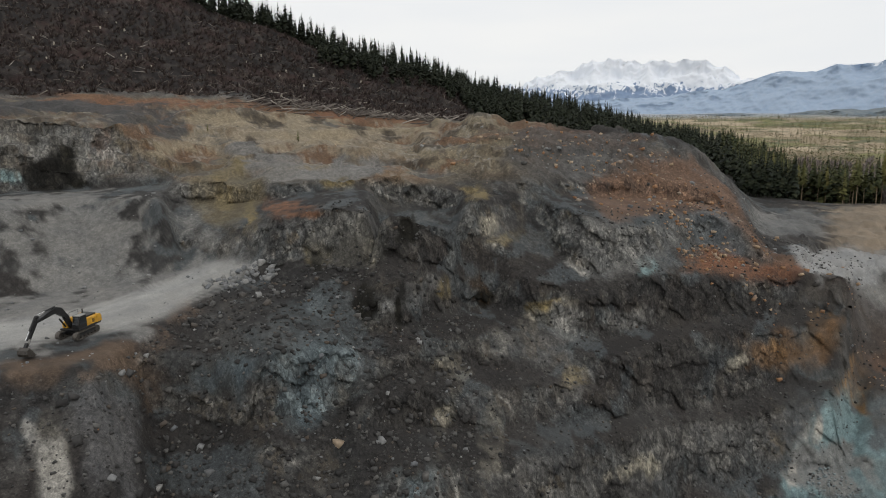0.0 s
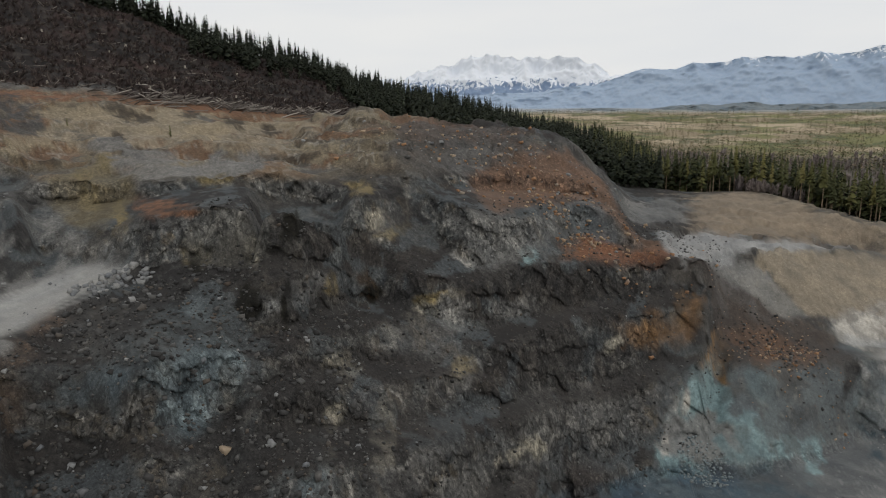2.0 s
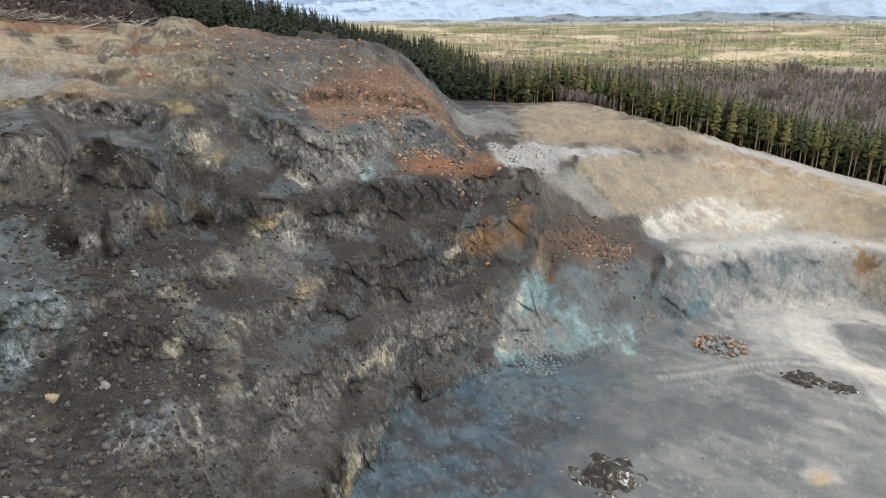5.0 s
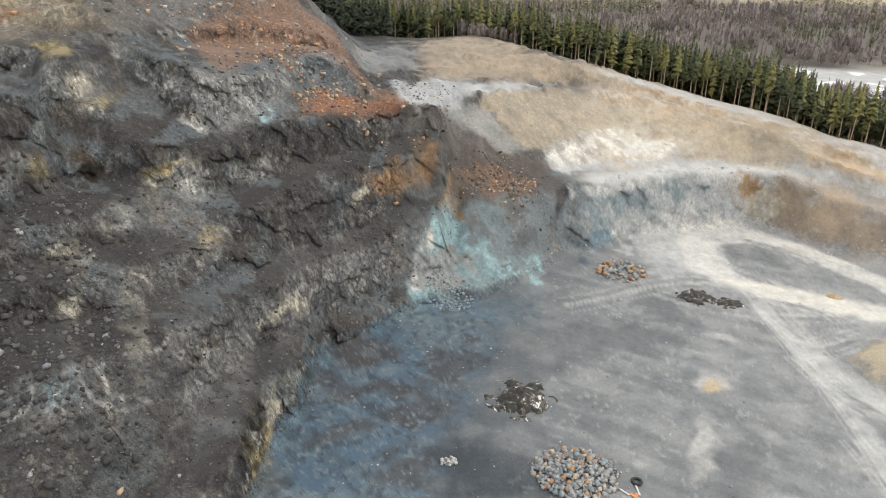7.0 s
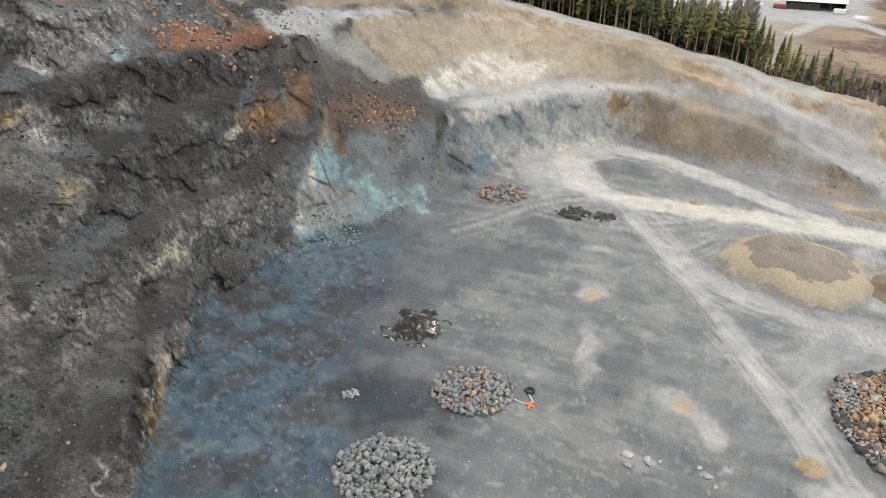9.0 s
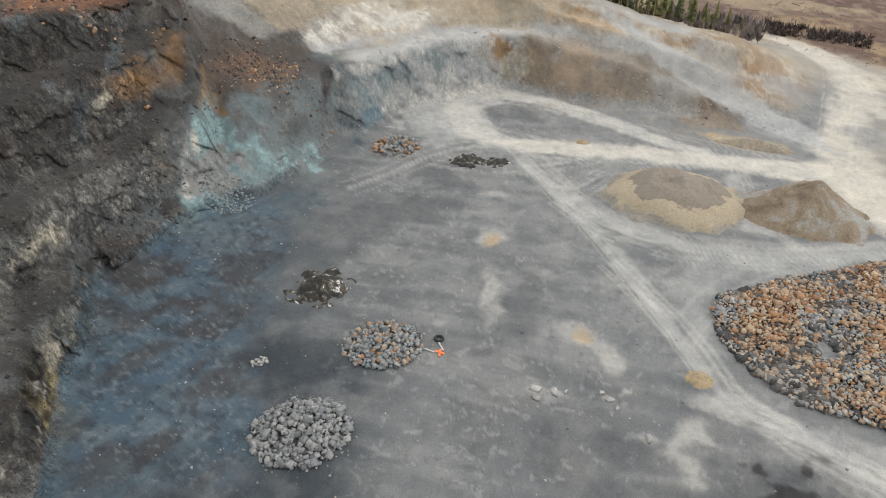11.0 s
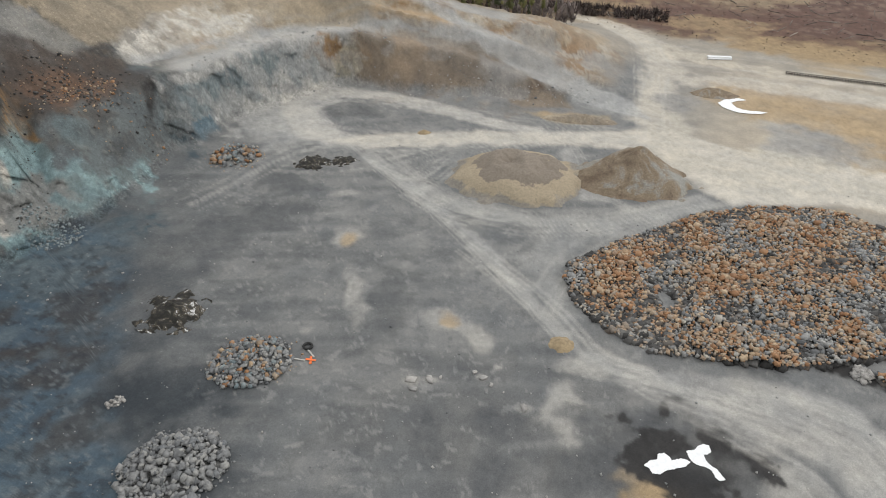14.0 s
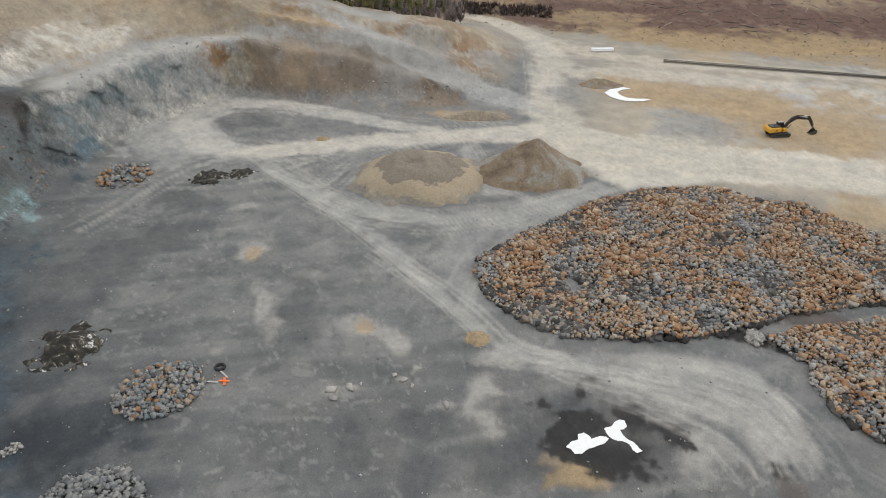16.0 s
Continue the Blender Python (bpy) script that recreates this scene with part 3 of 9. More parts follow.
    dz += near * (fbm(X / 14, Y / 14, Z * 0, 4, 41) - 0.5) * (0.3 + 4.6 * smooth(52, 58, Zs) * smooth(26, 20, az) + 0.9 * smooth(15, 40, Zs)) * (1 - 0.8 * kept)
    dz += near * smooth(53, 57, Zs) * smooth(8, 0, az) * ((ridged(X / 20, Y / 26, Z * 0, 3, 43) - 0.6) * 3.4 + (fbm(X / 3, Y / 3, Z * 0, 3, 44) - 0.5) * 0.7)
    shelf_top = smooth(53, 57, Zs) * smooth(24, 16, az) * near
    pf1, pt1 = facets(X / 7.0, Y / 7.0, Z / 3.0, 404)
    pf2, pt2 = facets(X / 2.2, Y / 2.2, Z / 1.4, 505)
    dz += shelf_top * (pf1 * 1.5 + pf2 * 0.6) * (0.3 + 0.7 * smooth(1, 5, az))
    terrace = smooth(26, 32, Zs) * smooth(24.5, 28, az) * smooth(62, 52, az) * near
    dz += terrace * (pf1 * 1.1 + pf2 * 0.45)
    rill = ridged(az * 0.75 + 0.6 * fbm(X / 6, Y / 6, Z * 0, 3, 151), R / 45, Z / 60, 4, 152)
    dz += loose * rub * (rill - 0.55) * 1.5
    flat_top = smooth(53.5, 56, Zs) * smooth(9, 2, az) * (1 - smooth(226, 238, R))
    q = (Zs + 3.0 * (fbm(X / 26, Y / 26, Z * 0, 4, 48) - 0.5) * 2 + 0.04 * X) / 2.5
    riser = smooth(0.5, 0.62, q - np.floor(q)) * flat_top
    dz += flat_top * (np.floor(q) + smooth(0.5, 0.95, q - np.floor(q)) - q) * 2.4
    tone = np.where(shelf_top > 0.2, 0.5 * pt1 + 0.5 * pt2, tone)
    upland = smooth(236, 262, R) * smooth(6, 0, az)
    dz += upland * ((fbm(X / 22, Y / 22, Z * 0, 4, 45) - 0.5) * 7 + (fbm(X / 5, Y / 5, Z * 0, 3, 46) - 0.5) * 2.2)
    dz += smooth(420, 900, R) * (fbm(X / 260, Y / 260, Z * 0, 4, 51) - 0.5) * 14
    dz += (Zs < 1.0) * (R < 330) * ((fbm(X / 3, Y / 3, Z * 0, 3, 47) - 0.5) * 0.22)
    Z = Z + dz
    GROUND_Z = np.zeros((len(AZ), len(RAD)))
    for i in range(len(AZ)):
        o = np.argsort(Rn[i])
        GROUND_Z[i] = np.interp(RAD, Rn[i][o], Z[i][o])
    X, Y = Rn * np.sin(A), Rn * np.cos(A)
    col, worn = geology(X, Y, Z, R, az, steep, face, rub, rock, tone, riser, flat_top)
    n_a, n_r = Z.shape
    verts = np.stack([X, Y, Z], -1).reshape(-1, 3)
    hub = len(verts)
    verts = np.concatenate([verts, [[0, 0, 0]]])
    i, j = np.meshgrid(np.arange(n_a - 1), np.arange(n_r - 1), indexing="ij")
    a = (i * n_r + j).ravel()
    quads = np.stack([a, a + 1, a + n_r + 1, a + n_r], -1)[:, ::-1]
    fan = np.arange(n_a - 1) * n_r
    tris = np.stack([np.full(len(fan), hub), fan + n_r, fan], -1)
    me = bpy.data.meshes.new("ground")
    me.vertices.add(len(verts))
    me.vertices.foreach_set("co", verts.astype(np.float32).ravel())
    me.loops.add(quads.size + tris.size)
    me.loops.foreach_set("vertex_index", np.concatenate([quads.ravel(), tris.ravel()]).astype(np.int32))
    me.polygons.add(len(quads) + len(tris))
    me.polygons.foreach_set("loop_start", np.concatenate([np.arange(0, quads.size, 4), quads.size + np.arange(0, tris.size, 3)]).astype(np.int32))
    me.update(calc_edges=True)
    at = me.attributes.new("geology", "FLOAT_COLOR", "POINT")
    rgba = np.ones((len(verts), 4))
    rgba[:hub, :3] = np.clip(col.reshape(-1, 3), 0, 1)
    calm = np.maximum(loose, smooth(42, 45, az))
    rgba[:hub, 3] = np.clip(0.26 + 0.74 * rub * (1 - 0.45 * calm) * (1 - 0.6 * kept) + 0.7 * upland + 0.35 * smooth(52, 56, Zs) * (1 - calm), 0, 1).reshape(-1) * (1 - 0.6 * np.maximum(np.maximum(worn, 0.35 * calm), smooth(26, 29, az) * smooth(1, 3, Zs))).reshape(-1)
    rgba[hub] = (0.2, 0.2, 0.2, 0.2)
    at.data.foreach_set("color", rgba.astype(np.float32).ravel())
    gravel = np.clip((0.22 + 0.5 * (Zs < 1.5) * smooth(56, 40, az) * smooth(150, 90, R) + 0.78 * rub) * (1 - 0.7 * worn) * (1 - 0.85 * face) * (1 - 0.7 * loose) * (1 - 0.7 * kept), 0, 1)
    for name, values in (("face", face * hard * (1 - kept) * (1 - 0.65 * np.maximum(calm, smooth(26, 29, az)))), ("pebble", gravel)):
        extra = me.attributes.new(name, "FLOAT", "POINT")
        extra.data.foreach_set("value", np.append(values.reshape(-1), 0.0).astype(np.float32))
    me.materials.append(M_GROUND)
    ob = new("ground", me)
    tagged(ob, "grey blasted quarry floor and rock benches running out into a wooded valley", "ground", kind="structure")
    return ob


TONES = {
    "red_soil": (0.135, 0.083, 0.058), "rust": (0.165, 0.085, 0.050), "orange": (0.21, 0.13, 0.065), "bank_soil": (0.195, 0.150, 0.105), "brown": (0.105, 0.078, 0.06), "dark_fan": (0.036, 0.031, 0.028), "dark_gravel": (0.060, 0.0585, 0.058),
    "beige": (0.25, 0.21, 0.155), "cream_soil": (0.255, 0.212, 0.148), "gully": (0.045, 0.037, 0.029), "tread_gravel": (0.165, 0.160, 0.152), "khaki": (0.17, 0.135, 0.07), "pale_rock": (0.19, 0.187, 0.178), "pale_rock_low": (0.125, 0.122, 0.116),
    "cream": (0.31, 0.285, 0.23), "blue_rock": (0.155, 0.185, 0.195), "teal": (0.190, 0.268, 0.276), "blue_floor": (0.058, 0.084, 0.100),
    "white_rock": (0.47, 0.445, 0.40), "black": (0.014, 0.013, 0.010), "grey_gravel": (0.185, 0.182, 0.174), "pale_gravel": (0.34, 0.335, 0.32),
    "pale_spot": (0.33, 0.322, 0.30), "dark_spot": (0.092, 0.096, 0.10), "tan_spot": (0.34, 0.255, 0.155), "black_spot": (0.035, 0.034, 0.034),
    "wet_spot": (0.115, 0.10, 0.092), "grey_spot": (0.25, 0.245, 0.235), "brush_spot": (0.105, 0.060, 0.047),
    "sand_spot": (0.30, 0.22, 0.13), "yard_spot": (0.45, 0.42, 0.36),
}
# stains, beds of colour and painted shade in the rock: x, y, z, bearing, half width, half depth, half height
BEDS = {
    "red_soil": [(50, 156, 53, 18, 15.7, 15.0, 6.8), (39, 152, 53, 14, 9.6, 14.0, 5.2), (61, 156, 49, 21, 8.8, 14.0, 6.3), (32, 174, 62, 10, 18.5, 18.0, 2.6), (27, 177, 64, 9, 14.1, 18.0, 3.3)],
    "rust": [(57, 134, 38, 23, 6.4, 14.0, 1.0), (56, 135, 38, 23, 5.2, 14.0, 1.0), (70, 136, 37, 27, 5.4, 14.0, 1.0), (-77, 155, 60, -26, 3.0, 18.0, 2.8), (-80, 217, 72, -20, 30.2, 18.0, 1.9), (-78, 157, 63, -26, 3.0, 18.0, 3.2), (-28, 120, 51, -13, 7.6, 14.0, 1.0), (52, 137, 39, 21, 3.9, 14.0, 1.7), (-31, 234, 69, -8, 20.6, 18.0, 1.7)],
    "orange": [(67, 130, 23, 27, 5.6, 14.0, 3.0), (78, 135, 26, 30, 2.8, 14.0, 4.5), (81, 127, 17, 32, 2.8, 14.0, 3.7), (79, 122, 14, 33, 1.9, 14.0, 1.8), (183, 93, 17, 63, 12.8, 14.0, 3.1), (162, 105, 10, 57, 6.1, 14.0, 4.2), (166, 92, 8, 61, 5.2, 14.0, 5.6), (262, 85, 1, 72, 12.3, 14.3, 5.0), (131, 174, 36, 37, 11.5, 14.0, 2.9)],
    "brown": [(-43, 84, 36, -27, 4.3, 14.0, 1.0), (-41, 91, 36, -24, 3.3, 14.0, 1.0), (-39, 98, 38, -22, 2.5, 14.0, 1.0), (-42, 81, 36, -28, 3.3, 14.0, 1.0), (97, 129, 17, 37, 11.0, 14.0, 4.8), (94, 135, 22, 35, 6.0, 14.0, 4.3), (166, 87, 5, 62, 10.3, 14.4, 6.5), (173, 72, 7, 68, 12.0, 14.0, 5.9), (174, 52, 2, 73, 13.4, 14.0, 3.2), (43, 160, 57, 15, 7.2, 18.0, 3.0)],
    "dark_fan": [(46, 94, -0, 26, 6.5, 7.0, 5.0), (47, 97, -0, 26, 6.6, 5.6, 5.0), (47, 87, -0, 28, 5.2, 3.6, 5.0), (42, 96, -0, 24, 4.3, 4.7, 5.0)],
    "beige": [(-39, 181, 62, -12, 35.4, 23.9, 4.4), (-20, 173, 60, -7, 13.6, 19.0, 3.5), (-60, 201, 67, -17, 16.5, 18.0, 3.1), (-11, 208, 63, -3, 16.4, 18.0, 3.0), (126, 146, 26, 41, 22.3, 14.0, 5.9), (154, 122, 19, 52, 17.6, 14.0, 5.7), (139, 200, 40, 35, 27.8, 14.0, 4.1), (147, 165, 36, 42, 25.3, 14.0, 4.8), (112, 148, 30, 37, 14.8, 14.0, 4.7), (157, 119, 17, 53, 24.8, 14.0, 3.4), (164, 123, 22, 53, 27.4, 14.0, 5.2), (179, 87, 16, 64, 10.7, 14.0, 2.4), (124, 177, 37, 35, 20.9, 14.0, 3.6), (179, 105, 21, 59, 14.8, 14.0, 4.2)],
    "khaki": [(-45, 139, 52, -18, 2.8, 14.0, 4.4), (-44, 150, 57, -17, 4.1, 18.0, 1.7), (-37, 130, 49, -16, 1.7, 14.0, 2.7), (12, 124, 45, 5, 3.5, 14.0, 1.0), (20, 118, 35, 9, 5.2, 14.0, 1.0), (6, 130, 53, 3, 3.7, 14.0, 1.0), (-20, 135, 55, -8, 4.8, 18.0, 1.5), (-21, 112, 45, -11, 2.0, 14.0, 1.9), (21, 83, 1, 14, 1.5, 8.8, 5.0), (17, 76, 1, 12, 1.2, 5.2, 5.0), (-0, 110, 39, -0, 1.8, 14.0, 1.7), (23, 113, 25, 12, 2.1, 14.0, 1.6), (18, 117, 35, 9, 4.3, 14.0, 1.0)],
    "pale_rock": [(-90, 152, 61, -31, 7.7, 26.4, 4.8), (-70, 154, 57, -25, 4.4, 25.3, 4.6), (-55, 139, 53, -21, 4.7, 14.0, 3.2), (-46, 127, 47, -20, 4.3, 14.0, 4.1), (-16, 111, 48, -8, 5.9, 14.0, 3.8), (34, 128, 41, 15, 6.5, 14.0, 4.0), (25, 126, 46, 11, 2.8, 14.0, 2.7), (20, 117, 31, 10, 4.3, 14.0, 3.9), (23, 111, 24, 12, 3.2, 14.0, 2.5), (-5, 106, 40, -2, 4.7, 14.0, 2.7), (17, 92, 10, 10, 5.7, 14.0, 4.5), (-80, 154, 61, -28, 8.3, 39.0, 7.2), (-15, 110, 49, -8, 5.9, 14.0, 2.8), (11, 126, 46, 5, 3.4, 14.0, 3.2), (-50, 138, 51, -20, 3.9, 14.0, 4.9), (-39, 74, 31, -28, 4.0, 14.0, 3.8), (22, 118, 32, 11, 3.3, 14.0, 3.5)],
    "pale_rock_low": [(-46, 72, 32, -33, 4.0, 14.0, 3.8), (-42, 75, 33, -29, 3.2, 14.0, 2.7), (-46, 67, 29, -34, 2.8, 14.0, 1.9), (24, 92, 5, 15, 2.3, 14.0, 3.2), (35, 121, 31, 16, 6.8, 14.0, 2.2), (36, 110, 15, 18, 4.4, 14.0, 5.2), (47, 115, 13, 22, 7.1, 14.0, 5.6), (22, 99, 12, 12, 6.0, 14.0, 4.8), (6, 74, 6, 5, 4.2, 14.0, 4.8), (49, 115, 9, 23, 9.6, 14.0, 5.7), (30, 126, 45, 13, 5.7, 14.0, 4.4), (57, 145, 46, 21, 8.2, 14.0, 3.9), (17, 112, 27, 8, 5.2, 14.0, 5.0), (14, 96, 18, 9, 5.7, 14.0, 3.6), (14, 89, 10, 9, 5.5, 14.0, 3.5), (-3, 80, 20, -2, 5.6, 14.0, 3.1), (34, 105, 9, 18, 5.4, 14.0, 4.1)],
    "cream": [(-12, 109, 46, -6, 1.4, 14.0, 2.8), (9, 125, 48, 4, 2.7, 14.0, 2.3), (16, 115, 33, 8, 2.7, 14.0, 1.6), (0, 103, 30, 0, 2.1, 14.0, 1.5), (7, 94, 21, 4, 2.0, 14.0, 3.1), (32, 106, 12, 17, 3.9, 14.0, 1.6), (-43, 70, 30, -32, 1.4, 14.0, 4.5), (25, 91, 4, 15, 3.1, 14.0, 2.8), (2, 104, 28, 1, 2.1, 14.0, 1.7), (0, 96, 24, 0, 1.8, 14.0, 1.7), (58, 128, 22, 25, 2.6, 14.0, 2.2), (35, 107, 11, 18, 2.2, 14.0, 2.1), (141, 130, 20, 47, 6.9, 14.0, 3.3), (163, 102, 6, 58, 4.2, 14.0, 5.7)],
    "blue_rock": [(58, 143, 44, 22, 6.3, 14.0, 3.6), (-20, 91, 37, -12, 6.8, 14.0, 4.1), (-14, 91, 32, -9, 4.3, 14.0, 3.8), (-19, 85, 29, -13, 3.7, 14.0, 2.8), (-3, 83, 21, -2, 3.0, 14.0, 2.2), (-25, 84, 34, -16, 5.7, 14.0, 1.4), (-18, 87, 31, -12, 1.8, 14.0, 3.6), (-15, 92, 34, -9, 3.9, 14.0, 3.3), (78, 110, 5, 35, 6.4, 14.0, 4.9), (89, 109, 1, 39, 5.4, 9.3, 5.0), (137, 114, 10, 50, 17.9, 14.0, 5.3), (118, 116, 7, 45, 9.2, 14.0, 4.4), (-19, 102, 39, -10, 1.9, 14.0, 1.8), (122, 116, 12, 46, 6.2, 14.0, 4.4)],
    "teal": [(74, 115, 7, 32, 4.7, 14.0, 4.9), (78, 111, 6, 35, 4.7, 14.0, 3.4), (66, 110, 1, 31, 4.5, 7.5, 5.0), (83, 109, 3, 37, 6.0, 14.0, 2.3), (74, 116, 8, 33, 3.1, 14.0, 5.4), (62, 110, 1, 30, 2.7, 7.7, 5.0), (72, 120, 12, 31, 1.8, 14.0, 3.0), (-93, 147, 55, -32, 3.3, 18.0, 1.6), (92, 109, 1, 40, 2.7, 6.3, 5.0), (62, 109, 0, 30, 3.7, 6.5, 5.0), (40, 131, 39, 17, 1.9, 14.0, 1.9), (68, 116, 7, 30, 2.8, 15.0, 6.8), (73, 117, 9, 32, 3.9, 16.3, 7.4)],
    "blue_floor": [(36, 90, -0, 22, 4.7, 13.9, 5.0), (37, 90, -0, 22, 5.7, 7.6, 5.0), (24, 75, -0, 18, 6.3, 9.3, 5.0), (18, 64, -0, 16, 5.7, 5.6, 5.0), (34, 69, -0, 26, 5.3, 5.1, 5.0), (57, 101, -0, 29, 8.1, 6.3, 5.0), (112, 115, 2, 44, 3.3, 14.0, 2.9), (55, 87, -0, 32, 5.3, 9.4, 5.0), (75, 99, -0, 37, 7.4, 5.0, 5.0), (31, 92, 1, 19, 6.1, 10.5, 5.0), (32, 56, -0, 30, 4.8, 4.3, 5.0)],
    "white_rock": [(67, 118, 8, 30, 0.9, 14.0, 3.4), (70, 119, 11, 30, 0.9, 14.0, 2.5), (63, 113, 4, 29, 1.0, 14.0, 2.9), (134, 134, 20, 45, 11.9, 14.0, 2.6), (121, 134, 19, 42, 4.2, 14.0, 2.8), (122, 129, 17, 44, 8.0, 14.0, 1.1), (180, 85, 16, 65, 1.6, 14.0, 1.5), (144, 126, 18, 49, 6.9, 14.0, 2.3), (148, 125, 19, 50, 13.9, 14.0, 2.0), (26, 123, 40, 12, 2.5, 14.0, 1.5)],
    # black stains, and the dark of caves and notches painted flat
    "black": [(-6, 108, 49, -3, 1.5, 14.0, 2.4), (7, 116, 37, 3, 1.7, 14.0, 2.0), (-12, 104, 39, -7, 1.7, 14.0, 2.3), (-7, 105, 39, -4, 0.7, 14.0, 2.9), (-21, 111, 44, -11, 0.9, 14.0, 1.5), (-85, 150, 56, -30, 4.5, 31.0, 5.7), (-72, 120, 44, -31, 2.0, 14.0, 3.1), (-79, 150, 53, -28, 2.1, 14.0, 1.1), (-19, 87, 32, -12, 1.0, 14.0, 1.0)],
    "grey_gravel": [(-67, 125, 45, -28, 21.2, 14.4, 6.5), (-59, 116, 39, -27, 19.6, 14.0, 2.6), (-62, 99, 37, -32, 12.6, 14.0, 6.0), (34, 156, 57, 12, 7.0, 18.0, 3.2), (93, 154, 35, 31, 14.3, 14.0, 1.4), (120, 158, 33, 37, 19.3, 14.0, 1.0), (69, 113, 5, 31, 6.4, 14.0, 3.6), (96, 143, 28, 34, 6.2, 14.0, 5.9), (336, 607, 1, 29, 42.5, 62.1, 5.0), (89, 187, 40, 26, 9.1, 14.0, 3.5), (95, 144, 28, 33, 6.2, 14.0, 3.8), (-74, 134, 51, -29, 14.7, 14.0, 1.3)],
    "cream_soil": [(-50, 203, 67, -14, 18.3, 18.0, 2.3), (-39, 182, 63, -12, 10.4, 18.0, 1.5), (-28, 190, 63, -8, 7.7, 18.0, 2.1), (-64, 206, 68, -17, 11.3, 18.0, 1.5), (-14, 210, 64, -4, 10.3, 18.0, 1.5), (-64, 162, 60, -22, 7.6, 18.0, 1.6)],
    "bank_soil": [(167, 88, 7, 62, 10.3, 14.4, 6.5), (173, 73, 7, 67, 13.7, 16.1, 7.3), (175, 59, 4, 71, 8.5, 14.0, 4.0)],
    # shadow lying in the plateau's gullies, painted as dark beds
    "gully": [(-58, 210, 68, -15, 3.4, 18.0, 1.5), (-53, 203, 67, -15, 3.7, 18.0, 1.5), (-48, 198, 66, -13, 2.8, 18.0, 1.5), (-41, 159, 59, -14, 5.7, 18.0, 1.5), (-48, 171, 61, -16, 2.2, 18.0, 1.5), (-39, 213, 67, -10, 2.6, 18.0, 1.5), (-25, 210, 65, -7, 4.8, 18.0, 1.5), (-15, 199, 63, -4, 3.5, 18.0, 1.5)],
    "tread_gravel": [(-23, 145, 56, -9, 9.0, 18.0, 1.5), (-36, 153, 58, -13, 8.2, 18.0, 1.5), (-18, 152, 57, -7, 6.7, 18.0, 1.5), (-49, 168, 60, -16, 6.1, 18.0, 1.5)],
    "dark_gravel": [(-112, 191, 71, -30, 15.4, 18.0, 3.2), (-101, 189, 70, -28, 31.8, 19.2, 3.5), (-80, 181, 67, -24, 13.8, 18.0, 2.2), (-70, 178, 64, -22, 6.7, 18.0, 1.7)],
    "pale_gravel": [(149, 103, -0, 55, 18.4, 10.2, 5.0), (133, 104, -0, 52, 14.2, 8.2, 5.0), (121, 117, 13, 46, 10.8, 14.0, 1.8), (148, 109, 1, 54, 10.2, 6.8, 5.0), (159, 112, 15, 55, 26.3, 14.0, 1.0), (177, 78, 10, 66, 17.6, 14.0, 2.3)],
}
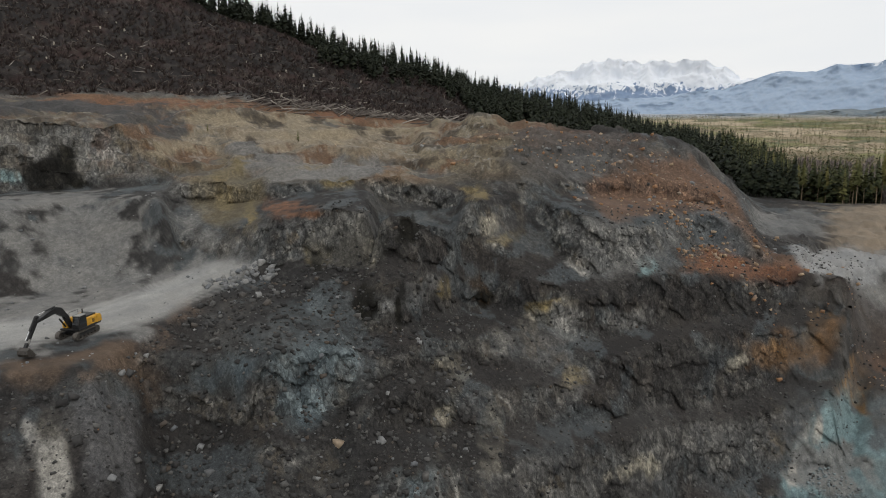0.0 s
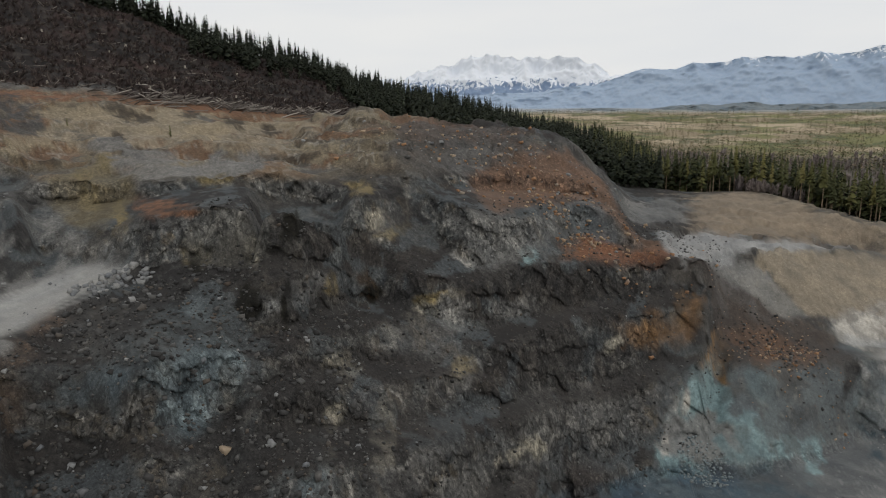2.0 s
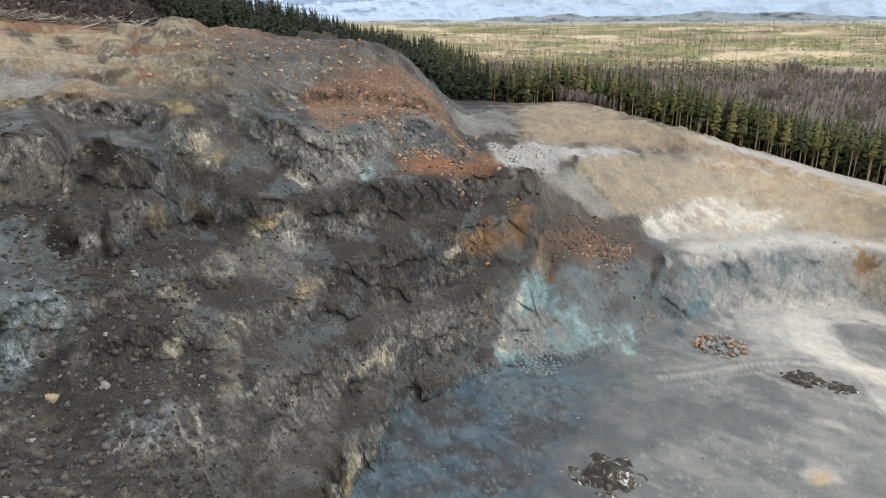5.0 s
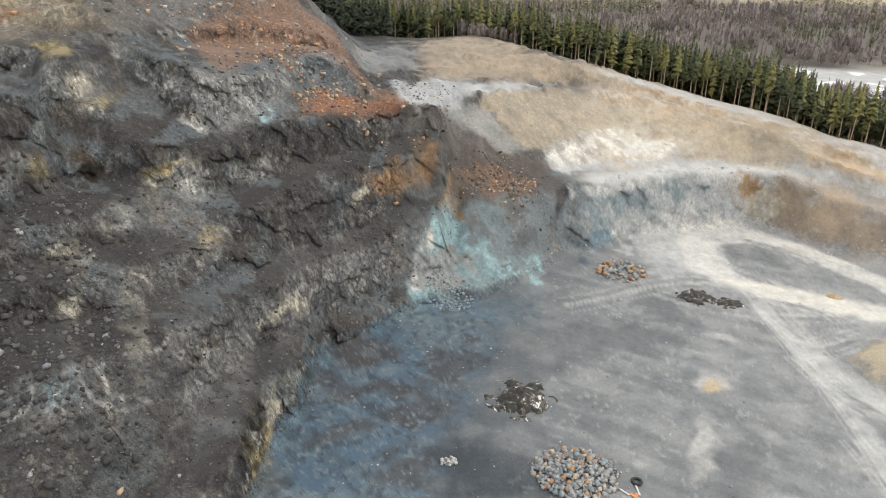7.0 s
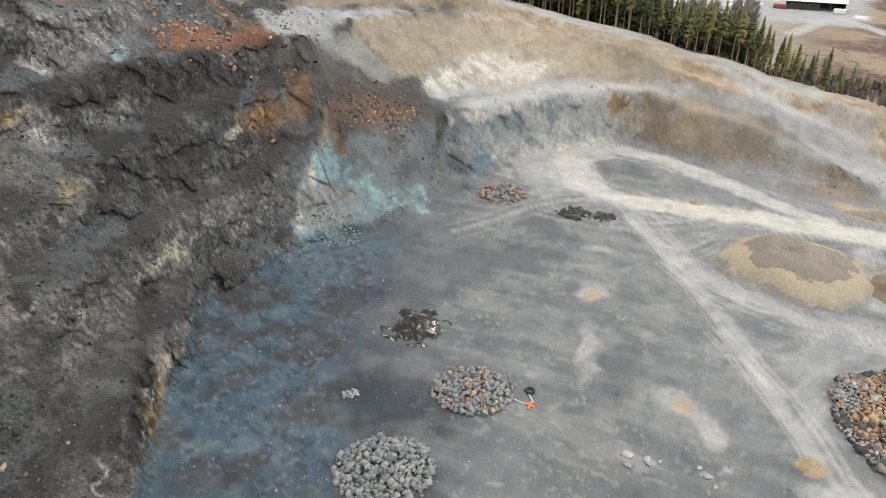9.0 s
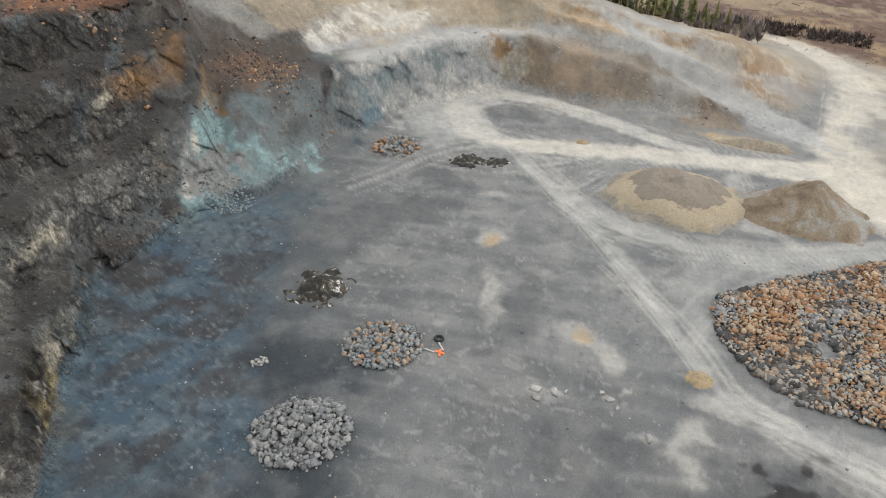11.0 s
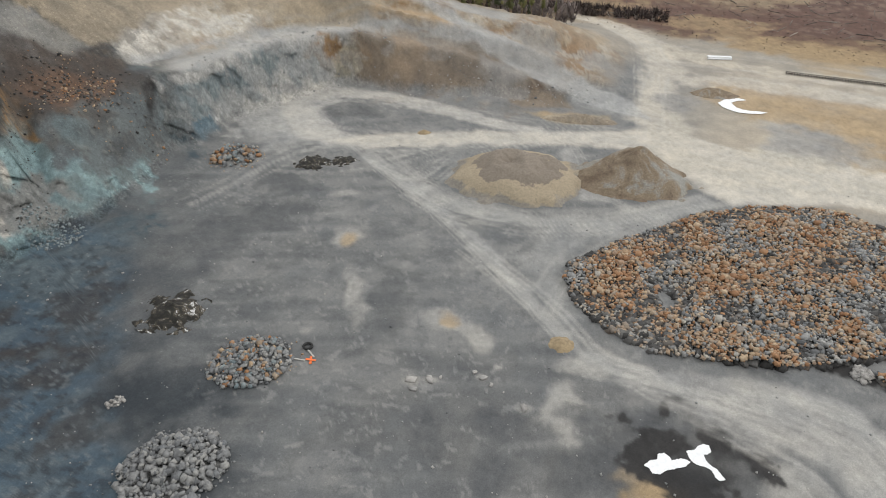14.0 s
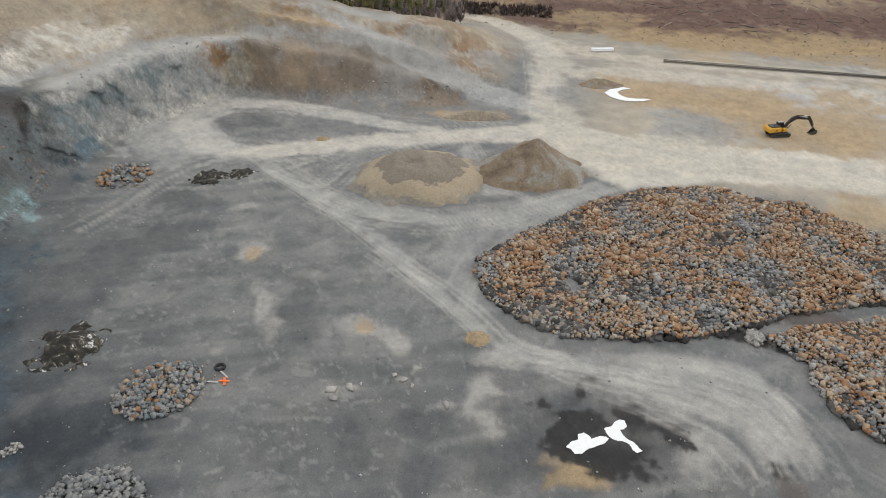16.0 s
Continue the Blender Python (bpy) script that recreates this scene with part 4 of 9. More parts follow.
# patches on the pit floor: x, y, bearing, half width, half depth
SPOTS = {
    "pale_spot": [(74.9, 48.7, 57, 2.4, 7.8), (61.3, 32.0, 62, 1.6, 1.0), (62.4, 29.6, 65, 1.4, 0.8), (59.9, 31.0, 63, 0.8, 0.7), (65.7, 23.0, 71, 1.3, 0.8), (62.5, 16.1, 76, 1.4, 1.1), (90.2, 58.2, 57, 4.2, 5.2), (104.5, 68.8, 57, 3.1, 1.5), (66.9, 10.9, 81, 3.1, 3.4), (68.6, 21.8, 72, 0.8, 0.6), (78.0, -13.7, 100, 6.0, 4.0), (63.1, -16.7, 105, 4.6, 6.5), (64.3, 51.3, 51, 1.8, 1.1), (72.7, 11.2, 81, 3.3, 2.5), (75.7, 32.0, 67, 4.4, 3.6), (67.5, -26.3, 111, 4.9, 3.6), (63.4, 11.7, 80, 3.1, 5.4), (73.7, 26.8, 70, 3.4, 4.0)],
    "dark_spot": [(75.1, 42.5, 60, 4.5, 8.9), (79.2, 82.0, 44, 10.9, 10.9), (53.0, 25.1, 65, 2.9, 4.9), (57.6, 18.5, 72, 2.7, 4.4), (66.3, 0.9, 89, 6.2, 4.4), (57.0, 6.7, 83, 5.8, 5.8), (146.1, 91.6, 58, 9.2, 8.6), (104.8, 81.7, 52, 7.4, 8.3), (90.4, 76.1, 50, 10.1, 6.9), (51.0, 15.8, 73, 4.2, 3.6), (63.3, 41.8, 57, 2.5, 1.5), (60.3, 77.2, 38, 4.9, 7.0), (64.0, 9.5, 82, 3.8, 2.6)],
    "tan_spot": [(89.3, 57.7, 57, 2.1, 3.9), (75.7, 32.0, 67, 2.3, 2.5), (76.8, 15.0, 79, 1.2, 1.3), (55.7, -1.6, 92, 4.6, 2.4), (180.1, -37.0, 102, 17.8, 21.1), (187.1, -16.4, 95, 16.5, 11.0), (173.4, -54.2, 107, 11.2, 12.2), (132.7, -51.0, 111, 7.8, 9.3), (133.3, -26.1, 101, 7.5, 4.0), (162.4, 37.5, 77, 10.4, 4.0), (126.3, -43.7, 109, 7.4, 5.6), (195.9, 3.7, 89, 6.9, 8.6), (198.9, -60.7, 107, 10.9, 12.0)],
    "black_spot": [(64.4, -1.5, 91, 3.9, 2.1), (58.7, -4.0, 94, 6.8, 2.8), (66.4, -7.1, 96, 2.6, 1.6), (69.6, -8.5, 97, 2.5, 1.0), (68.6, -11.0, 99, 2.7, 1.3), (66.2, -12.0, 100, 2.2, 1.7), (64.5, -13.0, 101, 2.2, 1.7), (63.5, -14.4, 103, 1.7, 1.1), (69.9, -0.6, 90, 0.8, 2.1), (72.3, -2.0, 92, 1.8, 0.7), (71.4, -4.1, 93, 0.9, 2.2), (61.4, 0.4, 90, 2.1, 2.6), (62.7, -25.0, 112, 1.3, 1.6), (87.2, -24.4, 106, 6.5, 2.2), (96.4, -29.6, 107, 5.6, 3.1), (66.0, 3.8, 87, 2.0, 1.4)],
    "wet_spot": [(95.2, -33.5, 109, 6.0, 4.4), (93.3, -37.2, 112, 6.0, 3.3), (94.1, 12.5, 82, 1.5, 2.4), (59.6, -25.8, 113, 4.6, 2.2)],
    "yard_spot": [(146.7, -9.3, 94, 14.7, 7.8), (148.0, -30.9, 102, 17.8, 6.8), (149.6, 7.4, 87, 9.5, 8.1), (165.2, 11.7, 86, 5.3, 16.0), (146.8, -47.7, 108, 12.5, 7.1), (157.3, -13.1, 95, 11.4, 7.4)],
    "grey_spot": [(172.1, -21.5, 97, 13.9, 9.5), (185.9, 13.9, 86, 6.6, 9.8), (174.1, 59.6, 71, 9.7, 10.1), (71.8, -7.7, 96, 13.0, 6.0), (72.0, -20.7, 106, 9.1, 6.3), (189.3, 54.1, 74, 10.2, 12.0), (198.2, 37.4, 79, 7.0, 9.4), (230.7, -67.4, 106, 14.5, 7.8)],
    "brush_spot": [(276.0, 2.3, 90, 42.4, 16.2), (294.4, -50.6, 100, 45.7, 23.5), (300.9, -91.9, 107, 26.7, 33.8), (262.5, 26.5, 84, 13.5, 9.3), (263.3, -27.9, 96, 45.3, 9.4), (289.5, 42.1, 82, 29.9, 34.0), (285.9, 2.6, 89, 29.2, 32.5)],
    "sand_spot": [(251.0, -23.5, 95, 43.2, 12.0), (241.9, -52.9, 102, 34.0, 8.3), (260.7, -73.6, 106, 27.8, 13.7), (283.2, 51.3, 80, 19.6, 15.4), (272.8, 10.5, 88, 23.3, 13.9)],
}
# haul roads and tracks: half width, then places
ROADS = {
    "main": (5.5, [(146, -71), (148, -50), (149, -28), (154, -9), (156, 11), (155, 24), (149, 40), (140, 57), (132, 71), (127, 81)]),
    "loop": (3.6, [(133, 71), (130, 83), (132, 95), (139, 103), (149, 103), (154, 96), (157, 84), (155, 69), (154, 53), (156, 32), (158, 16)]),
    "diagonal": (1.8, [(127, 81), (115, 63), (104, 46), (92, 31), (83, 20), (78, 14), (74, 5), (75, -6), (80, -18), (77, -27), (67, -30)]),
    "mounds": (3.0, [(125, 73), (114, 57), (109, 45), (109, 31), (116, 17), (124, 7), (134, -4), (144, -21)]),
    "between": (1.8, [(145, 31), (133, 25), (124, 18), (120, 13)]),
    "rim": (4.5, [(196, 89), (190, 75), (186, 60), (184, 49), (176, 36), (173, 25), (168, 16)]),
    "shelf": (2.5, [(127, 131), (139, 126), (157, 116), (169, 107), (176, 90), (181, 75), (186, 63)]),
    "north": (5.0, [(156, 13), (182, 19), (210, 24), (235, 31), (253, 53), (265, 69)]),
    "track": (3.0, [(219, 25), (219, -0), (218, -34), (217, -75), (214, -93)]),
    "upper": (3.0, [(238, 31), (235, 1), (231, -35), (229, -78), (228, -97)]),
    "pile_edge": (2.6, [(83, 20), (94, 20), (104, 18), (112, 13), (122, 7)]),
    "haul": (7.0, [(-75, 89), (-62, 91), (-52, 96), (-48, 102), (-43, 109), (-38, 113)]),
    "wheel_fan": (3.0, [(88, 94), (96, 92), (109, 91), (119, 88), (126, 81)]),
    "wheel_fan_two": (2.4, [(108, 88), (111, 79), (115, 72), (123, 64), (137, 56)]),
    "wheel_arc": (3.6, [(73, -3), (73, -11), (71, -18), (67, -24), (62, -26)]),
    "wheel_turn": (3.0, [(76, -8), (77, -17), (75, -25), (69, -29), (63, -31)]),
    "wheel_bend": (3.0, [(113, 57), (119, 54), (128, 54), (138, 49), (147, 39)]),
    "wheel_cross": (3.2, [(96, 38), (89, 26), (82, 17), (75, 10), (74, 2)]),
    "wheel_west": (2.6, [(119.5, 88.1), (126.1, 80.6), (126.3, 68.1), (136.1, 58.4), (143.2, 46.8)]),
    "wheel_hook": (2.4, [(127.8, 80.1), (119.1, 67.4), (116.1, 58.1), (124.8, 56.6), (134.5, 52.2)]),
    "wheel_south": (3.4, [(111.5, 56.1), (106.3, 44.4), (106.6, 30.8), (113.6, 16.9), (126.9, 2.9), (136.0, -4.7)]),
    "wheel_sweep": (3.2, [(73.3, -4.6), (73.4, -13.6), (70.3, -22.0), (65.6, -26.1)]),
    "wheel_sweep_two": (3.0, [(71.2, -5.4), (69.7, -12.1), (66.5, -18.9), (61.1, -22.3)]),
    "wheel_slant": (2.6, [(77.9, 15.7), (74.3, 5.0), (71.4, -6.2), (68.0, -13.5)]),
    "wheel_yard": (5.0, [(140.7, 7.8), (145.1, -3.1), (147.2, -19.0), (150.2, -39.3), (150.7, -57.4)]),
    "wheel_north": (3.5, [(156.9, 14.9), (173.6, 18.3), (191.5, 20.2), (213.0, 21.3), (233.6, 28.7)]),
    "far_road": (4.0, [(345, 135), (411, 140), (380, 105), (356, 79)]),
}


# beds, roads, banks and painted recess shade by their outlines: colour, softness of the edge, cover, lowest and highest
# level, corners
REGIONS = {
    "dark_pit_edge": ((0.046, 0.066, 0.084), 4.0, 0.85, (-1, 2), [(34.5, 98.2), (42.1, 103.0), (54.2, 106.8), (63.3, 109.4), (73.5, 110.5), (71.7, 96.7), (62.1, 84.6), (49.8, 74.8), (41.4, 71.1), (37.0, 63.5), (32.6, 56.1), (25.5, 51.6), (13.9, 69.4), (23.4, 84.4)]),
    "blue_pit_edge": ((0.105, 0.130, 0.143), 4.0, 0.55, (-1, 2), [(54.7, 109.6), (70.5, 109.1), (81.5, 100.1), (69.8, 91.4), (59.1, 93.2), (51.3, 98.1)]),
    "brown_outwash": ((0.05, 0.043, 0.04), 1.8, 0.85, (-1, 6), [(39.8, 109.9), (48.2, 106.0), (49.3, 92.2), (47.1, 77.8), (43.0, 80.7), (40.9, 93.2), (39.3, 101.8)]),
    "wet_gravel": ((0.07, 0.07, 0.07), 2.5, 0.7, (-1, 2), [(69.6, 0.5), (71.7, -3.1), (70.5, -7.0), (70.3, -12.1), (63.7, -15.4), (62.3, -13.3), (56.7, -8.7), (53.6, -3.1), (53.8, 2.2), (50.9, 7.0), (50.7, 11.0), (56.9, 10.3), (64.2, 5.1)]),
    "clay_pool": ((0.24, 0.18, 0.105), 0.6, 0.9, (-1, 2), [(55.0, 2.3), (57.0, -0.1), (58.0, -5.4), (55.8, -5.2), (53.5, -1.2), (52.3, 2.3)]),
    "dusty_shelf": ((0.2, 0.2, 0.195), 3.0, 0.7, (-1, 2), [(163.0, 100.8), (156.3, 92.1), (156.3, 75.8), (153.5, 60.5), (152.2, 46.6), (157.2, 27.6), (163.8, 17.2), (171.3, 27.3), (173.6, 43.3), (173.9, 59.7), (171.2, 82.3)]),
    "road_apron": ((0.33, 0.328, 0.315), 4.0, 0.85, (-1, 2), [(128.5, 83.4), (118.8, 90.6), (119.1, 100.9), (128.7, 114.7), (143.6, 123.9), (157.3, 122.1), (163.8, 110.1), (163.0, 100.8), (155.8, 105.4), (146.6, 104.6), (135.5, 95.7)]),
    "road_bend": ((0.255, 0.257, 0.252), 2.0, 0.8, (-1, 2), [(108.1, 26.8), (112.4, 18.9), (118.6, 11.0), (126.9, 2.9), (130.9, -2.6), (119.3, 6.7), (108.4, 16.0), (101.3, 19.8), (93.9, 19.7), (86.4, 16.6), (79.9, 13.5), (81.7, 17.4), (89.3, 24.0), (97.2, 28.2)]),
    "mound_road": ((0.285, 0.285, 0.275), 0.9, 0.85, (-1, 2), [(124.7, 74.2), (117.9, 61.5), (113.0, 50.6), (110.7, 39.0), (111.4, 27.6), (116.4, 17.4), (123.9, 9.5), (133.6, 2.3), (130.9, -2.6), (120.2, 6.8), (113.5, 14.7), (108.2, 24.6), (106.6, 37.6), (107.9, 49.7), (112.9, 60.5), (120.9, 73.7)]),
    "diagonal_road": ((0.31, 0.31, 0.3), 0.9, 0.8, (-1, 2), [(122.8, 75.3), (117.8, 64.1), (110.2, 51.9), (102.9, 40.8), (95.3, 31.8), (87.8, 23.6), (81.7, 17.4), (77.5, 12.1), (76.5, 6.9), (77.0, 0.4), (79.1, -7.5), (81.3, -16.9), (80.1, -23.7), (76.0, -27.5), (69.1, -28.5), (65.5, -25.4), (70.5, -22.7), (74.2, -16.6), (74.1, -7.6), (73.8, 0.1), (73.1, 7.2), (75.6, 13.5), (81.0, 20.0), (88.4, 27.7), (96.0, 36.2), (104.1, 47.0), (112.1, 58.8), (119.5, 71.5)]),
    "mound_gap": ((0.33, 0.325, 0.31), 1.0, 0.85, (-1, 2), [(143.8, 34.4), (145.6, 31.4), (135.6, 27.2), (127.4, 20.6), (122.9, 18.0), (121.7, 22.5), (132.1, 29.0)]),
    "loop_road": ((0.42, 0.405, 0.375), 0.9, 0.9, (-1, 2), [(125.5, 94.8), (136.4, 106.5), (148.2, 114.3), (157.0, 111.3), (159.4, 98.8), (160.9, 86.1), (159.7, 74.0), (156.7, 61.7), (153.6, 50.0), (153.3, 38.2), (155.5, 27.3), (150.3, 29.0), (148.5, 39.8), (148.4, 51.3), (151.0, 64.2), (153.7, 77.8), (154.8, 89.7), (152.1, 99.8), (145.3, 102.1), (136.7, 95.4), (132.3, 85.5), (131.1, 77.5), (123.7, 83.6)]),
    "yard_sand": ((0.335, 0.255, 0.165), 3.0, 0.85, (-1, 2), [(208.1, 12.9), (208.3, -0.5), (210.0, -13.7), (202.5, -24.5), (206.0, -38.6), (190.6, -49.5), (191.5, -68.3), (160.4, -60.6), (159.7, -40.7), (171.7, -34.7), (183.9, -23.5), (187.3, -13.4), (187.9, 1.7)]),
    "yard_gravel": ((0.31, 0.31, 0.3), 3.0, 0.75, (-1, 2), [(180.9, -9.0), (185.8, -19.3), (173.6, -34.9), (162.4, -32.4), (157.6, -20.7), (157.8, -9.2)]),
    "yard_sheet": ((0.38, 0.385, 0.385), 3.0, 0.8, (-1, 2), [(206.0, -38.6), (213.8, -56.4), (208.5, -72.5), (188.2, -67.5), (191.1, -56.4), (191.9, -48.3)]),
    "clay_bank": ((0.3, 0.215, 0.115), 3.0, 0.8, (-2, 3), [(261.0, 1.6), (260.5, -37.2), (261.8, -85.7), (246.5, -81.9), (239.4, -44.0), (240.0, -17.7), (244.8, 4.8)]),
    "dark_brush": ((0.095, 0.06, 0.05), 2.0, 0.8, (-2, 4), [(273.5, 54.7), (267.8, 31.5), (261.2, 9.8), (249.6, 9.0), (250.3, 37.4)]),
    "pale_yard": ((0.48, 0.45, 0.39), 1.6, 0.85, (-1, 2), [(139.4, 1.5), (150.4, -5.5), (157.0, -20.7), (159.1, -40.6), (158.7, -60.2), (142.5, -56.2), (142.9, -38.2), (139.2, -21.0), (131.5, -4.9)]),
    "main_road": ((0.48, 0.45, 0.395), 1.1, 0.92, (-1, 2), [(160.3, -60.6), (160.4, -45.6), (159.0, -28.4), (158.0, -9.2), (161.1, 2.9), (165.2, 11.7), (158.3, 24.9), (152.6, 38.0), (147.0, 50.9), (140.9, 63.2), (134.4, 74.8), (129.7, 82.6), (125.6, 86.1), (125.5, 74.6), (131.2, 64.7), (137.5, 53.3), (142.7, 41.0), (148.0, 28.6), (149.1, 17.9), (142.2, 7.9), (134.4, 1.1), (132.8, -4.8), (139.2, -21.0), (142.9, -38.2), (142.5, -56.2)]),
    "north_road": ((0.46, 0.425, 0.365), 2.0, 0.9, (-2, 3), [(152.4, 18.4), (172.4, 22.9), (190.3, 24.9), (211.7, 26.4), (225.8, 32.3), (240.5, 43.8), (261.0, 65.4), (263.8, 54.9), (250.0, 37.3), (236.9, 24.3), (214.6, 15.3), (193.0, 14.7), (170.7, 13.7), (156.6, 9.4)]),
    "upper_road": ((0.45, 0.41, 0.345), 1.6, 0.85, (-2, 3), [(238.7, 22.6), (228.7, 3.9), (224.7, -13.8), (226.5, -34.3), (226.8, -57.1), (227.7, -77.3), (217.7, -74.8), (217.7, -55.5), (217.8, -33.5), (216.5, -13.7), (220.1, 3.4), (224.3, 20.9)]),
    "track_road": ((0.44, 0.41, 0.36), 2.0, 0.85, (-2, 3), [(208.5, 16.4), (214.1, -0.3), (214.1, -15.4), (212.6, -36.2), (211.7, -56.0), (211.4, -73.2), (196.9, -69.7), (200.7, -54.0), (202.9, -32.2), (203.0, -13.6), (201.3, 2.4), (198.0, 15.3)]),
    "brown_bank": ((0.19, 0.157, 0.125), 0.9, 0.92, (0.2, 18), [(167.8, 101.0), (177.8, 83.9), (179.8, 74.7), (184.8, 62.9), (184.4, 56.1), (176.9, 51.5), (172.7, 59.2), (167.3, 73.8), (163.8, 88.9), (162.7, 100.5), (164.9, 94.8), (165.2, 98.6)]),
    "tan_bank": ((0.265, 0.205, 0.148), 1.2, 0.8, (0.2, 18), [(172.6, 91.8), (176.4, 85.8), (170.5, 80.3), (165.2, 83.6), (164.3, 90.7), (167.1, 88.7)]),
    "grey_brown_bank": ((0.175, 0.148, 0.12), 1.2, 0.8, (0.2, 18), [(180.3, 71.5), (183.0, 56.6), (175.7, 52.8), (171.1, 60.3), (168.8, 71.0), (172.9, 73.5)]),
    "brown_strip": ((0.2, 0.155, 0.11), 1.2, 0.8, (-1, 4), [(171.1, 58.7), (173.2, 52.8), (175.0, 42.1), (169.4, 37.6), (165.0, 50.5)]),
    "tan_ridge": ((0.32, 0.27, 0.19), 1.0, 0.8, (-1, 3), [(162.6, 50.5), (167.5, 28.1), (162.8, 25.0), (158.1, 39.4)]),
    "tan_crest": ((0.32, 0.275, 0.21), 2.0, 0.7, (13, 30), [(153.4, 136.7), (165.5, 120.4), (175.4, 100.6), (186.4, 87.1), (184.0, 79.4), (172.6, 99.8), (159.0, 117.3), (150.7, 126.0)]),
    "orange_crest": ((0.33, 0.235, 0.14), 1.5, 0.75, (13, 26), [(175.9, 99.2), (186.9, 84.8), (182.5, 79.1), (173.2, 98.3)]),
    "shelf_road": ((0.3, 0.302, 0.298), 1.0, 0.9, (9, 20), [(116.5, 131.4), (130.8, 125.8), (150.3, 119.8), (168.5, 109.7), (173.9, 95.4), (181.2, 78.3), (184.4, 71.1), (186.2, 63.3), (181.4, 71.8), (177.8, 83.9), (173.0, 95.1), (168.0, 107.9), (155.6, 115.5), (140.9, 121.4), (126.2, 125.4), (113.9, 129.4)]),
    "rim_road": ((0.335, 0.338, 0.332), 0.9, 0.9, (-1, 22), [(187.8, 91.0), (189.5, 81.4), (188.5, 70.9), (189.8, 61.0), (188.1, 48.7), (185.2, 36.3), (180.6, 24.2), (169.5, 18.0), (171.1, 27.3), (175.4, 40.6), (177.4, 50.8), (181.9, 62.1), (181.8, 70.3), (184.0, 79.4), (186.2, 88.7), (184.8, 95.0)]),
    "talus": ((0.066, 0.056, 0.050), 1.4, 0.92, (12, 37), [(75.1, 133.6), (91.9, 144.6), (101.1, 137.5), (111.4, 131.6), (110.6, 121.6), (96.2, 121.3), (82.4, 121.0), (81.7, 128.4), (80.9, 129.6)]),
    "rust_rubble": ((0.16, 0.095, 0.062), 1.6, 0.6, (12, 24), [(91.4, 133.4), (99.9, 130.8), (104.8, 125.6), (98.3, 121.8), (86.6, 121.6), (86.6, 131.1)]),
    "shale_slope": ((0.21, 0.205, 0.19), 1.0, 0.85, (18, 36), [(92.9, 146.1), (102.5, 147.4), (109.1, 136.0), (102.6, 134.6), (97.6, 140.1)]),
    "red_slope": ((0.155, 0.098, 0.068), 2.0, 0.9, (35, 62), [(30.6, 146.1), (45.7, 157.9), (62.8, 172.2), (69.2, 165.3), (69.5, 148.9), (74.3, 136.0), (66.5, 137.4), (60.3, 143.5), (54.2, 150.9), (37.8, 134.6), (32.8, 131.5)]),
    "red_toe": ((0.17, 0.082, 0.048), 1.2, 0.85, (34, 44), [(54.5, 140.0), (60.0, 140.6), (63.1, 135.9), (75.2, 137.5), (70.2, 133.8), (55.8, 131.5), (52.1, 131.4)]),
    "road_end": ((0.3, 0.302, 0.298), 1.2, 0.92, (30, 40), [(78.8, 152.8), (96.7, 163.8), (111.9, 161.2), (139.1, 158.7), (110.3, 153.4), (98.6, 149.7), (75.9, 133.7), (74.1, 139.6)]),
    "dark_cap": ((0.082, 0.078, 0.074), 2.0, 0.85, (53, 68), [(19.0, 182.3), (48.6, 187.8), (42.1, 157.8), (29.0, 146.4), (18.6, 140.7), (12.5, 146.3)]),
    "blue_outcrop": ((0.1, 0.13, 0.145), 1.2, 0.6, (24, 40), [(-33.6, 88.8), (-24.8, 85.1), (-19.8, 86.2), (-17.7, 91.6), (-14.8, 92.8), (-16.0, 89.6), (-15.8, 85.4), (-18.1, 83.9), (-21.1, 84.6), (-26.3, 84.9)]),
    "white_streak": ((0.33, 0.32, 0.295), 0.5, 0.85, (20, 36), [(-47.2, 72.2), (-45.3, 71.3), (-42.7, 71.7), (-40.3, 67.9), (-40.4, 66.8), (-42.4, 66.0), (-44.2, 69.0), (-46.7, 71.1)]),
    "grey_outcrop": ((0.105, 0.105, 0.108), 1.0, 0.7, (20, 36), [(-43.1, 74.8), (-41.4, 79.5), (-39.3, 81.9), (-36.6, 76.0), (-35.7, 70.8), (-37.9, 67.2), (-40.1, 70.9)]),
    "rust_edge": ((0.125, 0.088, 0.062), 1.4, 0.85, (28, 39), [(-54.8, 80.3), (-47.6, 82.5), (-43.0, 89.7), (-40.7, 87.6), (-38.7, 87.6), (-40.5, 83.4), (-42.7, 82.6), (-47.0, 77.4), (-51.7, 75.2)]),
    "tan_plateau": ((0.245, 0.198, 0.148), 5.0, 0.9, (27.2, 43.0), [(111.4, 197.4), (126.7, 214.4), (146.2, 211.3), (142.7, 174.4), (152.2, 158.1), (158.9, 152.3), (142.5, 160.0), (115.5, 163.5), (94.6, 164.8)]),
    "streaked_slope": ((0.27, 0.23, 0.175), 1.2, 0.85, (18.4, 35.9), [(105.2, 151.5), (139.5, 156.5), (150.4, 143.5), (150.2, 136.2), (132.9, 138.6), (115.1, 136.3), (109.5, 136.5), (106.9, 143.2)]),
    "grey_step": ((0.15, 0.152, 0.15), 3.0, 0.85, (35.3, 48.9), [(72.5, 163.0), (114.9, 217.6), (111.4, 197.4), (98.3, 172.8), (76.9, 161.4), (72.3, 159.4)]),
    "tan_slope_mid": ((0.3, 0.245, 0.175), 1.5, 0.7, (13.4, 30.9), [(156.7, 150.1), (165.8, 125.2), (172.5, 105.7), (172.3, 101.7), (158.2, 115.8), (163.9, 121.3), (150.9, 136.9)]),
